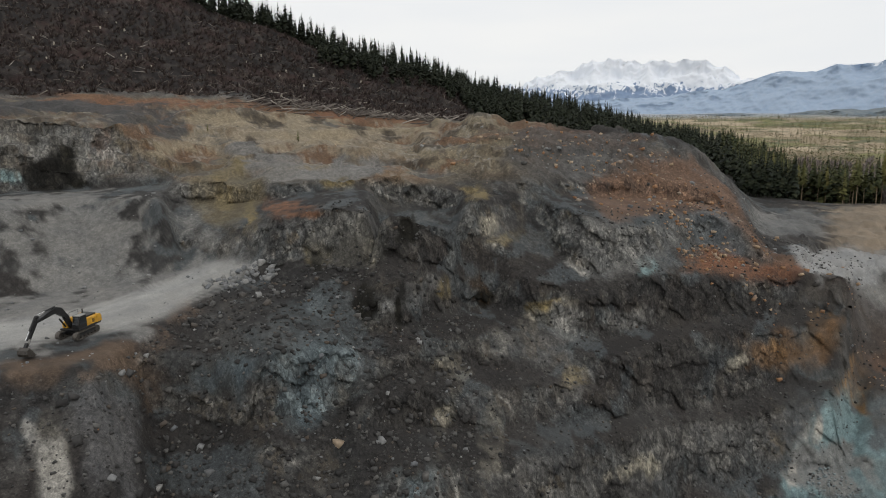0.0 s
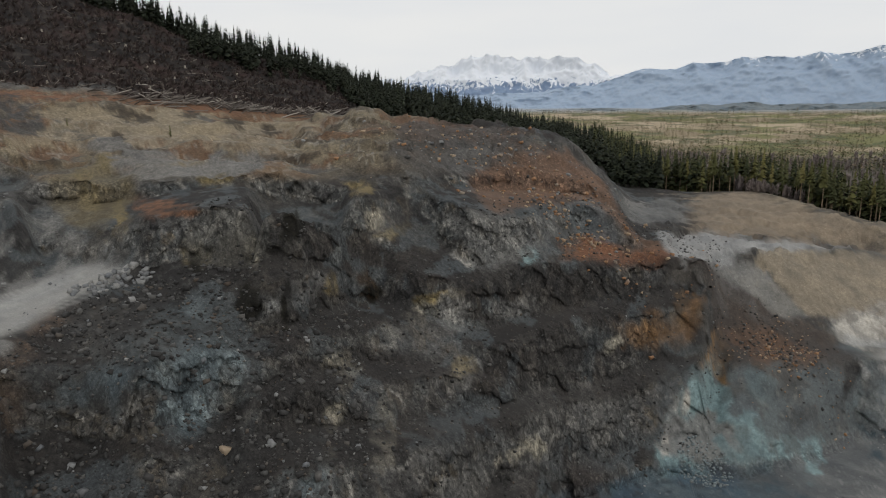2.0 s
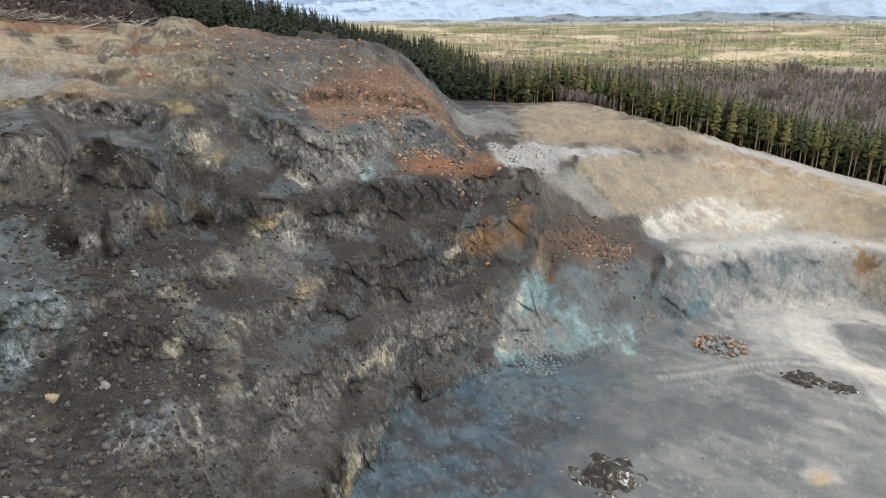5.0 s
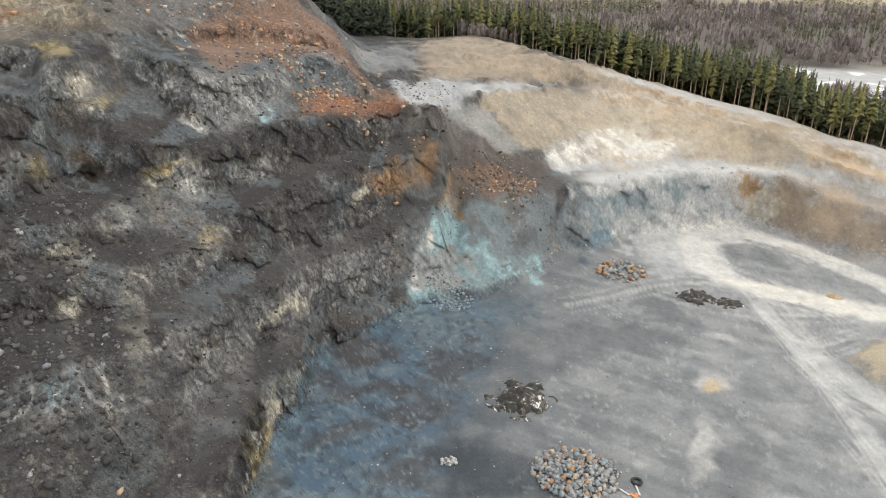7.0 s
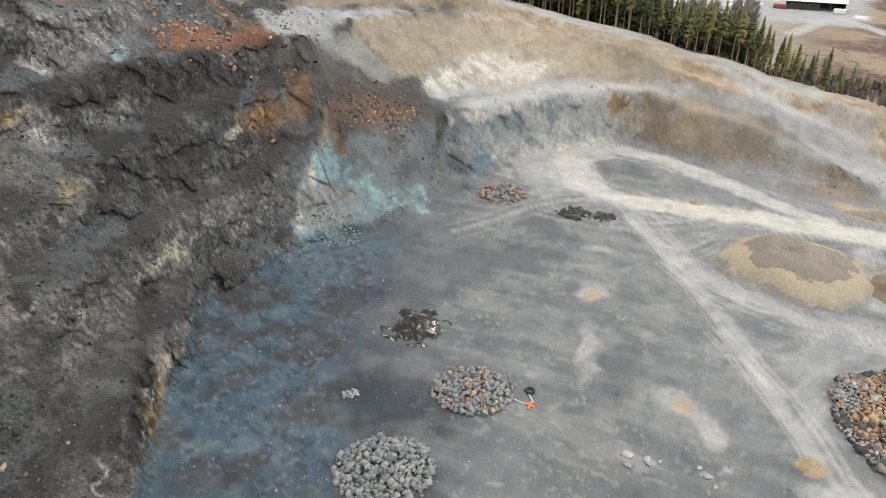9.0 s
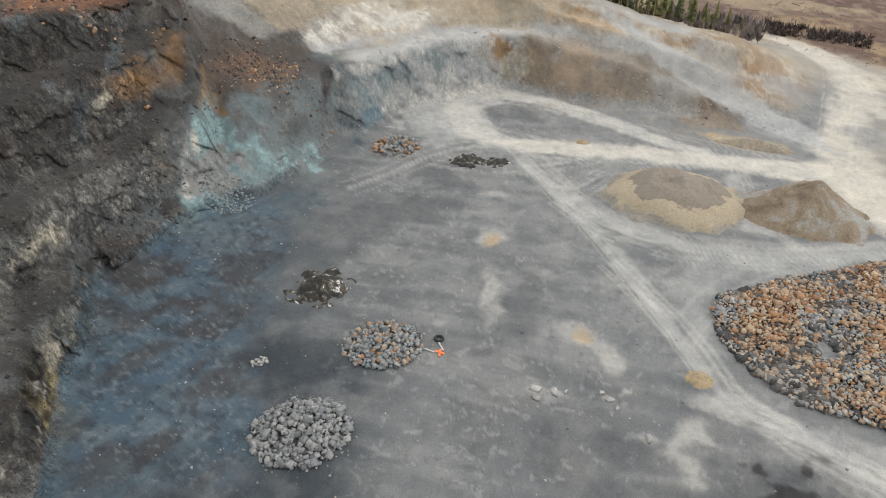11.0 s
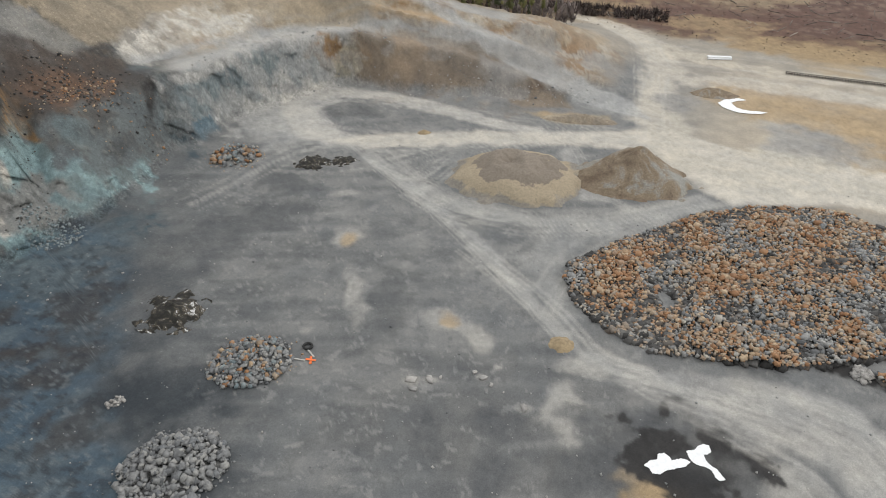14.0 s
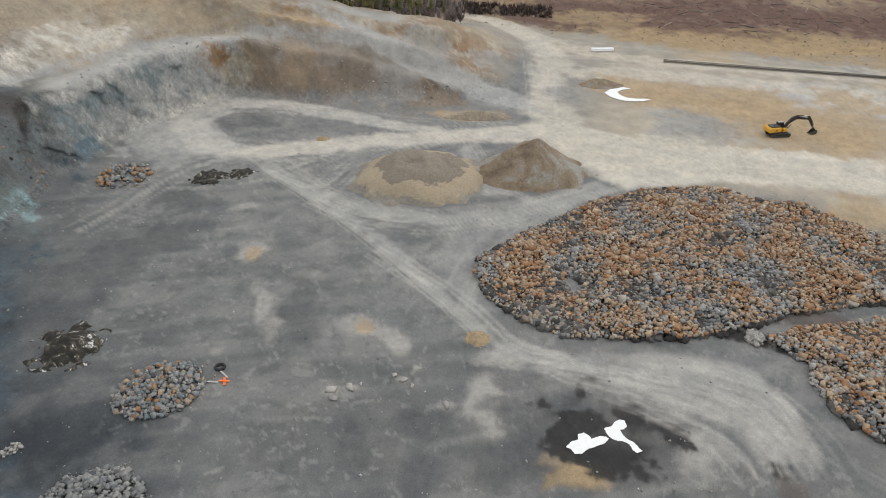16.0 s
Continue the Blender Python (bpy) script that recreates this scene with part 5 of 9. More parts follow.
    "khaki_face": ((0.155, 0.128, 0.078), 1.2, 0.7, (45.7, 58.3), [(-52.6, 139.9), (-47.0, 148.2), (-37.1, 142.8), (-36.0, 133.2), (-37.5, 122.9), (-46.2, 130.2)]),
    "gravel_ledge": ((0.2, 0.195, 0.185), 1.5, 0.85, (52.4, 59.1), [(-41.6, 146.4), (-31.3, 143.8), (-22.0, 145.1), (-9.8, 140.6), (-18.9, 139.5), (-34.8, 138.0)]),
    "cream_face": ((0.105, 0.1, 0.085), 0.8, 0.6, (41.4, 52.8), [(-21.4, 114.0), (-8.5, 108.4), (-9.3, 105.4), (-21.0, 110.5), (-22.7, 112.3)]),
    "pale_face": ((0.165, 0.165, 0.16), 1.0, 0.75, (36.0, 49.0), [(24.8, 125.0), (33.3, 129.9), (44.5, 137.6), (51.3, 144.0), (47.8, 136.0), (40.0, 128.8), (28.5, 121.4), (25.6, 122.6)]),
    "blue_face": ((0.115, 0.128, 0.135), 1.0, 0.75, (37.4, 49.1), [(51.0, 143.1), (62.0, 152.7), (61.5, 142.1), (64.1, 139.3), (60.5, 138.8), (52.9, 140.8)]),
    "orange_face": ((0.185, 0.108, 0.055), 0.9, 0.75, (18.7, 30.5), [(53.7, 122.8), (66.1, 126.4), (71.8, 126.7), (80.0, 130.1), (75.3, 124.8), (68.8, 124.2), (59.8, 123.5)]),
    # shade inside notches and caves painted on the face, no hollows cut
    "notch_shade_brown": ((0.045, 0.03, 0.018), 0.3, 0.9, (34.0, 42.5), [(4.0, 115.1), (6.6, 117.2), (8.3, 116.1), (5.0, 114.6)]),
    "cave_shade": ((0.014, 0.013, 0.011), 0.6, 0.95, (49.8, 62.4), [(-90.9, 147.7), (-87.6, 150.0), (-86.9, 152.3), (-83.9, 150.7), (-81.7, 149.3), (-81.8, 141.8), (-89.3, 146.5)]),
    "notch_shade": ((0.014, 0.013, 0.01), 0.3, 0.95, (44.9, 52.3), [(-6.9, 108.2), (-5.7, 127.4), (-3.6, 110.1), (-3.8, 108.0), (-6.2, 105.9)]),
    "notch_shade_low": ((0.016, 0.015, 0.012), 0.4, 0.9, (34.8, 43.0), [(-13.4, 103.3), (-10.2, 100.8), (-10.5, 98.9), (-12.2, 98.3), (-13.7, 100.3)]),
    "slot_shade": ((0.015, 0.014, 0.012), 0.2, 0.9, (35.7, 44.1), [(-6.8, 101.6), (-5.9, 102.1), (-5.4, 100.6), (-6.5, 99.9)]),
    # dark of the fold in the wall painted as a colour region
    "crevice_shade": ((0.04, 0.038, 0.037), 0.5, 0.9, (0.2, 14), [(123.4, 135.6), (127.6, 136.8), (120.5, 128.6), (110.5, 120.5), (105.6, 118.5), (112.7, 126.5)]),
    "blue_pocket": ((0.085, 0.145, 0.185), 1.2, 0.8, (-1, 4), [(123.6, 132.3), (121.1, 125.9), (120.5, 113.0), (114.1, 113.2), (112.7, 121.0)]),
    "wet_lobe": ((0.026, 0.026, 0.027), 0.9, 0.85, (-1, 2), [(68.9, -4.7), (70.0, -6.4), (70.0, -8.9), (69.7, -10.7), (69.8, -12.3), (68.9, -13.5), (68.1, -12.5), (67.1, -13.7), (65.6, -13.6), (64.2, -14.5), (63.8, -15.2), (63.1, -14.7), (62.5, -13.1), (63.4, -11.9), (65.1, -11.0), (65.0, -10.0), (66.6, -9.9), (67.9, -8.7), (68.4, -6.5)]),
    "wet_spur": ((0.026, 0.026, 0.027), 0.8, 0.7, (-1, 2), [(69.4, -0.1), (71.1, -0.3), (72.4, -1.3), (73.5, -3.9), (72.3, -4.3), (70.4, -5.0), (69.4, -4.7), (71.3, -3.5), (71.4, -1.6), (70.6, -1.1), (68.6, -1.6), (66.5, -0.8), (65.3, 0.3), (65.5, 0.9)]),
    "wet_hollow": ((0.026, 0.026, 0.027), 1.2, 0.88, (-1, 2), [(60.1, 1.6), (62.5, 1.0), (64.2, -0.0), (65.3, -1.6), (65.2, -3.4), (64.1, -4.6), (63.2, -6.3), (66.3, -7.2), (67.2, -8.6), (65.5, -9.5), (63.3, -9.3), (61.6, -10.1), (60.2, -9.5), (58.5, -7.4), (58.1, -4.6), (58.3, -2.6), (57.6, -0.7), (58.1, 0.6)]),
}


def depth_inside(px, py, corners):
    """Signed distance to an outline on arrays, positive inside."""
    best, odd = np.full(px.shape, 1e9), np.zeros(px.shape, bool)
    for (ax, ay), (bx, by) in zip(corners, corners[1:] + corners[:1]):
        dx, dy = bx - ax, by - ay
        u = np.clip(((px - ax) * dx + (py - ay) * dy) / (dx * dx + dy * dy + 1e-9), 0, 1)
        best = np.minimum(best, np.hypot(px - ax - u * dx, py - ay - u * dy))
        if ay != by:
            odd ^= ((ay > py) != (by > py)) & (px < (bx - ax) * (py - ay) / (by - ay) + ax)
    return np.where(odd, best, -best)


def road_distance(px, py, pts):
    p = np.array(pts, float)
    t = np.linspace(0, len(p) - 1, len(p) * 5)
    p = np.stack([np.interp(t, np.arange(len(p)), p[:, 0]), np.interp(t, np.arange(len(p)), p[:, 1])], 1)
    for _ in range(3):
        p[1:-1] = (p[:-2] + 2 * p[1:-1] + p[2:]) / 4
    best, sign, past = np.full(px.shape, 1e9), np.zeros(px.shape), np.zeros(px.shape)
    last = len(p) - 2
    for k, ((ax, ay), (bx, by)) in enumerate(zip(p[:-1], p[1:])):
        dx, dy = bx - ax, by - ay
        ll = dx * dx + dy * dy + 1e-9
        raw = ((px - ax) * dx + (py - ay) * dy) / ll
        u = np.clip(raw, 0, 1)
        over = (np.maximum(-raw, 0) * (k == 0) + np.maximum(raw - 1, 0) * (k == last)) * math.sqrt(ll)
        ex, ey = px - ax - u * dx, py - ay - u * dy
        d = np.hypot(ex, ey)
        hit = d < best
        best = np.where(hit, d, best)
        sign = np.where(hit, np.sign(ex * dy - ey * dx), sign)
        past = np.where(hit, over, past)
    return best, sign, past


def geology(X, Y, Z, R, az, steep, face, rub, rock, tone, riser, flat_top):
    n1, n2 = fbm(X / 11, Y / 11, Z / 11, 5, 61), fbm(X / 2.6, Y / 2.6, Z / 3.4, 4, 71)
    n3, streak = fbm(X / 30, Y / 30, Z / 30, 4, 81), fbm((X + 0.4 * Z) / 2.3, Y / 2.3, Z / 4.0, 4, 85)
    fine = fbm(X / 0.8, Y / 0.8, Z / 0.8, 2, 88)
    col = np.zeros(X.shape + (3,))

    def lay(mask, c):
        m = np.clip(mask, 0, 1)[..., None]
        col[:] = col * (1 - m) + np.array(c) * m

    wx, wy, wz = fbm(X / 4, Y / 4, Z / 4, 4, 111) - 0.5, fbm(X / 4, Y / 4, Z / 4, 4, 121) - 0.5, n2 - 0.5

    def dab(where, amount, scale, lo, hi, seed, c, high=1.0):
        """Ragged, hard-edged patches of one colour where the ground allows them."""
        k = np.nonzero(where > 0.03)
        x, y, z = X[k] + 5 * wx[k], Y[k] + 5 * wy[k], Z[k] + 3 * wz[k]
        m = (smooth(lo, hi, fbm(x / scale, y / scale, z / (scale * high), 4, seed)) * where[k] * amount)[:, None]
        col[k] = col[k] * (1 - m) + np.array(c) * m

    col[:] = (0.180, 0.182, 0.180)
    lay(smooth(0.5, 0.72, fbm(X / 20, Y / 9, Z * 0, 5, 62)) * 0.5, (0.115, 0.120, 0.123))
    lay(smooth(0.55, 0.75, fbm(X / 7, Y / 16, Z * 0, 5, 63)) * 0.45, (0.22, 0.22, 0.213))
    lay((Z < 1.5) * np.maximum(smooth(128, 82, R) * smooth(64, 46, az) * 0.6, smooth(52, 38, az)) * smooth(0.10, 0.36, n3) * 0.9, (0.080, 0.087, 0.093))
    lay((Z < 1.5) * smooth(100, 72, R + (n1 - 0.5) * 40) * smooth(52, 38, az + (n3 - 0.5) * 16) * 0.9, (0.034, 0.041, 0.048))
    lay((Z < 1.5) * smooth(0.5, 0.74, fbm(X / 2.2, Y / 3.0, Z * 0, 4, 68)) * smooth(190, 120, R) * 0.4, (0.07, 0.076, 0.08))
    lay((Z < 1.5) * smooth(0.48, 0.72, fbm(X / 6, Y / 6, Z * 0, 5, 69)) * smooth(180, 120, R) * 0.35, (0.22, 0.223, 0.22))
    pit_floor = (Z < 1.5) * (R < 200) * smooth(36, 46, az) * smooth(150, 120, az)
    lay((Z < 1.5) * smooth(92, 60, R + (n1 - 0.5) * 22) * smooth(46, 58, az) * 0.6, (0.108, 0.110, 0.111))
    across, along = X * 0.42 - Y * 0.91, X * 0.91 + Y * 0.42
    lay(pit_floor * smooth(0.42, 0.72, fbm(across / 16, along / 2.2, Z * 0, 5, 241)) * 0.42, (0.245, 0.245, 0.238))
    lay(pit_floor * smooth(0.44, 0.74, fbm(across / 11, along / 2.8, Z * 0, 5, 242)) * 0.5, (0.105, 0.110, 0.114))
    lay(pit_floor * smooth(0.50, 0.75, fbm(X / 6, Y / 6, Z * 0, 6, 245)) * 0.45, (0.135, 0.143, 0.148))
    dab(pit_floor, 0.4, 1.1, 0.63, 0.68, 243, (0.28, 0.278, 0.27))
    dab(pit_floor, 0.3, 1.3, 0.61, 0.67, 244, (0.085, 0.088, 0.09))
    near = 1 - smooth(300, 420, R)
    inner = near * (1 - smooth(232, 246, R) * smooth(5, 2, az))
    # pit wall: dark gravel with paler broken rock
    wall = smooth(1.2, 3.5, Z) * inner * (1 - smooth(38, 50, az))
    lay(wall, (0.030, 0.0286, 0.0278))
    # rock tone weakened low down, painting in the lesser sky light there
    lay(wall * face * (0.8 - 0.3 * smooth(30, 12, Z)), (0.060, 0.061, 0.061))
    lay(wall * smooth(0.5, 0.66, n3) * 0.2, (0.05, 0.043, 0.038))
    lay(wall * rock * smooth(0.36, 0.60, 0.55 * tone + 0.45 * n1) * 0.6, (0.072, 0.074, 0.075))
    lay(wall * rock * smooth(0.56, 0.68, 0.5 * tone + 0.5 * streak) * 0.35, (0.165, 0.163, 0.156))
    lay(wall * rock * smooth(0.60, 0.72, 0.5 * n1 + 0.5 * streak) * 0.2, (0.20, 0.165, 0.115))
    lay(wall * smooth(0.60, 0.70, n1) * smooth(0.48, 0.6, n2) * 0.4, (0.13, 0.155, 0.165))
    lay(wall * smooth(0.60, 0.70, fine) * smooth(0.45, 0.6, n2) * 0.28, (0.16, 0.157, 0.15))
    # gravel lies on the ledges, clean broken rock shows under their edges
    tread, brow = np.zeros(X.shape), np.zeros(X.shape)
    for name, back in (("bench_5_edge", "bench_5_back"), ("bench_4_edge", "bench_4_back"), ("bench_3_edge", "bench_3_back"), ("bench_2_edge", "bench_2_back"), ("bench_1_edge", "ledge_high")):
        a0, a1 = POLAR[name][0][0], POLAR[name][0][-1]
        past = R - np.interp(az, POLAR[name][0], POLAR[name][1])
        deep = np.interp(az, POLAR[back][0], POLAR[back][1]) - np.interp(az, POLAR[name][0], POLAR[name][1])
        within = smooth(a0 - 1, a0 + 2, az) * smooth(a1 + 1, a1 - 1, az) * wall
        tread = np.maximum(tread, smooth(-1.6, -0.2, past + wx * 2) * smooth(2.6, 0.6, past - deep + wy * 3) * within)
        brow = np.maximum(brow, smooth(-6.5, -3.0, past + wy * 5) * smooth(0.8, -0.6, past + wx * 3) * within)
    hewn = wall * np.clip(rock * 1.3 + 0.5 * brow, 0, 1) * (1 - 0.9 * tread)
    lay(brow * 0.45, (0.092, 0.095, 0.095))
    lay(tread * 0.92, (0.034, 0.0315, 0.0300))
    dab(hewn, 0.6, 7.0, 0.53, 0.57, 201, (0.118, 0.120, 0.120), 0.8)
    dab(wall, 0.4, 8.0, 0.56, 0.61, 204, (0.044, 0.038, 0.035), 0.6)
    dab(hewn, 0.5, 5.0, 0.58, 0.62, 202, (0.150, 0.130, 0.105), 1.2)
    dab(wall, 0.5, 6.0, 0.57, 0.61, 203, (0.105, 0.122, 0.130), 0.8)
    dab(hewn, 0.55, 3.0, 0.61, 0.64, 205, (0.25, 0.24, 0.215), 1.7)
    dab(hewn, 0.45, 3.6, 0.645, 0.67, 206, (0.17, 0.12, 0.055), 1.3)
    # small hollows painted as near-black dabs, shade without relief
    dab(hewn, 0.65, 2.4, 0.61, 0.635, 207, (0.020, 0.019, 0.018), 1.5)
    lay(wall * smooth(36, 20, Z) * smooth(31, 25, az) * smooth(-12, -2, az) * 0.3 * smooth(0.4, 0.6, n1), (0.030, 0.0285, 0.0275))
    lip_r = np.interp(az, POLAR["bench_5_edge"][0], POLAR["bench_5_edge"][1])
    foot_at = np.interp(az, POLAR["foot"][0], POLAR["foot"][1])
    # shadow on the lowest cliff painted into its colour, dark olive-brown
    shadow_face = smooth(0.1, 0.9, Z) * smooth(10, 12, az) * smooth(22, 19, az) * smooth(foot_at - 3, foot_at - 1, R) * smooth(lip_r + 0.4, lip_r - 1.2, R + wx * 4)
    lay(shadow_face * (0.55 + 0.45 * smooth(0.4, 0.55, n2)), (0.020, 0.017, 0.012))
    dab(shadow_face, 0.8, 3.0, 0.52, 0.56, 209, (0.075, 0.055, 0.022), 2.0)
    dab(hewn, 0.5, 1.5, 0.56, 0.61, 210, (0.125, 0.123, 0.118), 1.5)
    dab(hewn, 0.55, 4.5, 0.54, 0.58, 261, (0.088, 0.080, 0.070), 1.4)
    dab(hewn, 0.5, 2.2, 0.57, 0.60, 262, (0.105, 0.088, 0.066), 1.8)
    dab(hewn, 0.5, 3.4, 0.55, 0.59, 263, (0.078, 0.088, 0.092), 1.2)
    dab(hewn, 0.6, 1.1, 0.60, 0.64, 264, (0.030, 0.029, 0.028), 2.2)
    lay(wall * smooth(3, -3, az) * smooth(40, 36, Z) * 0.2, (0.021, 0.0202, 0.0197))
    lay(wall * smooth(26, 16, Z) * smooth(15, 9, az) * 0.4, (0.030, 0.0285, 0.0275))
    lay(hewn * smooth(11, 17, az) * 0.32, (0.105, 0.104, 0.101))
    lay(hewn * smooth(10, 4, az) * smooth(28, 34, Z) * smooth(0.34, 0.56, tone) * 0.5, (0.125, 0.127, 0.124))
    # blacker pockets of the same painted shadow
    dab(shadow_face, 0.85, 2.2, 0.49, 0.54, 281, (0.009, 0.008, 0.007), 2.4)
    vein = smooth(0.010, 0.004, np.abs(fbm((X + 4 * wx) / 15, Y / 15, (Z + X * 0.3) / 9, 3, 208) - 0.5))
    lay(hewn * vein * 0.6, (0.32, 0.31, 0.285))
    low_face = smooth(0.8, 2.5, Z) * (1 - smooth(15, 18, Z)) * near
    lay(low_face * smooth(27, 31, az) * smooth(48, 43, az) * (0.35 + 0.6 * smooth(0.4, 0.62, n2)), (0.115, 0.130, 0.135))
    lay(low_face * smooth(28, 30, az) * smooth(38, 33, az) * smooth(0.48, 0.6, n1) * 0.55, (0.17, 0.25, 0.26))
    lay(low_face * smooth(43, 46, az) * smooth(60, 57, az), (0.31, 0.315, 0.31))
    lay(low_face * smooth(43, 46, az) * smooth(60, 57, az) * smooth(0.5, 0.62, streak) * 0.6, (0.20, 0.22, 0.225))
    upper = smooth(53.5, 57, Z) * inner * (1 - smooth(3, 12, az))
    upper = upper * (1 - 0.8 * face * smooth(-17, -22, az))
    lay(upper * 0.92, (0.160, 0.132, 0.092))
    lay(flat_top * (1 - riser) * smooth(0.42, 0.55, n1) * 0.75, (0.105, 0.101, 0.094))
    dab(riser * upper, 0.8, 6.0, 0.46, 0.52, 211, (0.115, 0.078, 0.048), 0.6)
    dab(upper, 0.7, 12.0, 0.52, 0.57, 212, (0.105, 0.092, 0.075), 0.5)
    dab(upper, 0.7, 9.0, 0.55, 0.59, 213, (0.215, 0.182, 0.128), 0.5)
    dab(upper, 0.75, 5.0, 0.59, 0.62, 214, (0.046, 0.037, 0.028), 0.5)
    dab(upper, 0.6, 10.0, 0.57, 0.61, 215, (0.165, 0.092, 0.052), 0.5)
    dab(upper, 0.5, 2.0, 0.62, 0.66, 216, (0.30, 0.28, 0.24), 0.6)
    over = np.maximum(smooth(14.5, 17, Z) * smooth(42, 46, az), smooth(1, 4, Z) * smooth(57, 60, az)) * near
    lay(over * 0.95, (0.300, 0.252, 0.192))
    lay(over * smooth(0.5, 0.65, n1) * 0.6, (0.25, 0.18, 0.115))
    lay(over * smooth(0.52, 0.68, streak) * 0.5, (0.36, 0.32, 0.26))
    rill = ridged(az * 0.75 + 0.6 * fbm(X / 6, Y / 6, Z * 0, 3, 151), R / 45, Z / 60, 4, 152)
    lay(over * rub * smooth(0.60, 0.82, rill) * 0.55, (0.40, 0.355, 0.285))
    lay(over * rub * smooth(0.52, 0.34, rill) * 0.55, (0.185, 0.145, 0.108))
    dab(over, 0.65, 6.0, 0.54, 0.58, 271, (0.225, 0.145, 0.085), 0.35)
    dab(over, 0.6, 4.0, 0.56, 0.60, 272, (0.37, 0.35, 0.31), 0.5)
    dab(over, 0.45, 1.2, 0.61, 0.65, 273, (0.12, 0.095, 0.075))
    rim_soil = smooth(18, 6, np.interp(az, POLAR["cut_edge"][0], POLAR["cut_edge"][1]) - R + (n2 - 0.5) * 14) * smooth(5, 2, az) * smooth(-48, -44, az) * near
    lay(rim_soil * smooth(0.44, 0.52, n1) * 0.85, (0.165, 0.090, 0.052))
    foot_r = np.interp(az, POLAR["foot"][0], POLAR["foot"][1])
    stained = (Z < 1.5) * smooth(26, 5, foot_r - R + (n1 - 0.5) * 22) * smooth(7, 13, az) * smooth(40, 25, az + (n2 - 0.5) * 10)
    lay(stained * 0.85, (0.045, 0.073, 0.088))
    dab(stained, 0.7, 6.0, 0.50, 0.57, 221, (0.066, 0.104, 0.120))
    dab(stained, 0.75, 7.0, 0.54, 0.60, 222, (0.034, 0.029, 0.026))
    dab(stained, 0.6, 1.6, 0.58, 0.63, 223, (0.15, 0.175, 0.19))
    dab(stained, 0.6, 1.2, 0.60, 0.64, 224, (0.022, 0.023, 0.025))
    # open ground beyond
    hill = smooth(238, 250, R + (n2 - 0.5) * 16) * smooth(5, 2, az)
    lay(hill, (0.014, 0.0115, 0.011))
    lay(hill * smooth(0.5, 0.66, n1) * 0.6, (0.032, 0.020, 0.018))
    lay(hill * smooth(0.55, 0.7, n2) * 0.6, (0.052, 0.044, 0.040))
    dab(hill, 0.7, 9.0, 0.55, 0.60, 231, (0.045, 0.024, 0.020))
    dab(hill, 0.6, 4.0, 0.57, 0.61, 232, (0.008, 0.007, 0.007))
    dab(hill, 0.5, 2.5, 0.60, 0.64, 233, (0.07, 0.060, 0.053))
    woods = smooth(250, 300, R) * smooth(2, 5, az) * (1 - smooth(60, 66, az))
    lay(woods, (0.040, 0.035, 0.028))
    lay((Z < 3) * smooth(83, 92, az) * smooth(132, 148, R), (0.36, 0.32, 0.26))
    yard = smooth(205, 235, R) * smooth(60, 66, az)
    lay(yard, (0.285, 0.262, 0.225))
    lay(yard * smooth(0.48, 0.62, n3) * 0.7, (0.34, 0.26, 0.165))
    lay(smooth(242, 262, R + (n1 - 0.5) * 26) * smooth(66, 74, az), (0.25, 0.185, 0.11))
    clear = smooth(262, 280, R + (n1 - 0.5) * 30) * smooth(66, 74, az)
    lay(clear, (0.100, 0.060, 0.048))
    lay(clear * smooth(0.5, 0.64, n2) * 0.7, (0.19, 0.135, 0.105))
    lay(clear * smooth(0.52, 0.6, fbm(X / 26, Y / 40, Z * 0, 4, 64)) * 0.8, (0.27, 0.21, 0.14))
    far = smooth(480, 620, R)
    lay(far, (0.095, 0.080, 0.068))
    open_land = smooth(1150, 1500, R)
    lay(open_land * 0.9, (0.30, 0.24, 0.155))
    # sunlight on the far valley painted in as lighter field patches
    dab(open_land, 0.75, 150.0, 0.52, 0.58, 91, (0.48, 0.39, 0.275))
    dab(open_land, 0.85, 110.0, 0.53, 0.58, 95, (0.17, 0.18, 0.065))
    dab(open_land, 0.8, 70.0, 0.56, 0.60, 96, (0.085, 0.098, 0.045))
    # haze over the farthest ground painted as pale blue-grey
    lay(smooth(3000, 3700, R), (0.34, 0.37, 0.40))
    lay(smooth(395, 410, R) * smooth(535, 505, R) * smooth(56, 59, az) * smooth(74, 72, az), (0.30, 0.295, 0.285))
    lay(smooth(405, 420, R) * smooth(520, 500, R) * smooth(57, 60, az) * smooth(74, 72, az) * smooth(0.60, 0.66, fbm(X / 16, Y / 16, Z * 0, 4, 67)), (0.75, 0.76, 0.77))
    shelf = (0.33, 0.328, 0.318)
    for name, a0, a1, wide in (("rim", 43, 73, 9.0), ("lower_crest", 43, 68, 8.0), ("road_shelf", 28, 40, 10.0)):
        r0 = np.interp(az, POLAR[name][0], POLAR[name][1])
        on = smooth(-0.5, 1.0, R - r0) * smooth(wide + 1, wide - 1.5, R - r0) * smooth(a0, a0 + 2, az) * smooth(a1, a1 - 2, az)
        lay(on * (0.7 + 0.25 * n2), shelf)
    # beds, stains and painted shade
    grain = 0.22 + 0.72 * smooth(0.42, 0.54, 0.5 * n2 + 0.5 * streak)
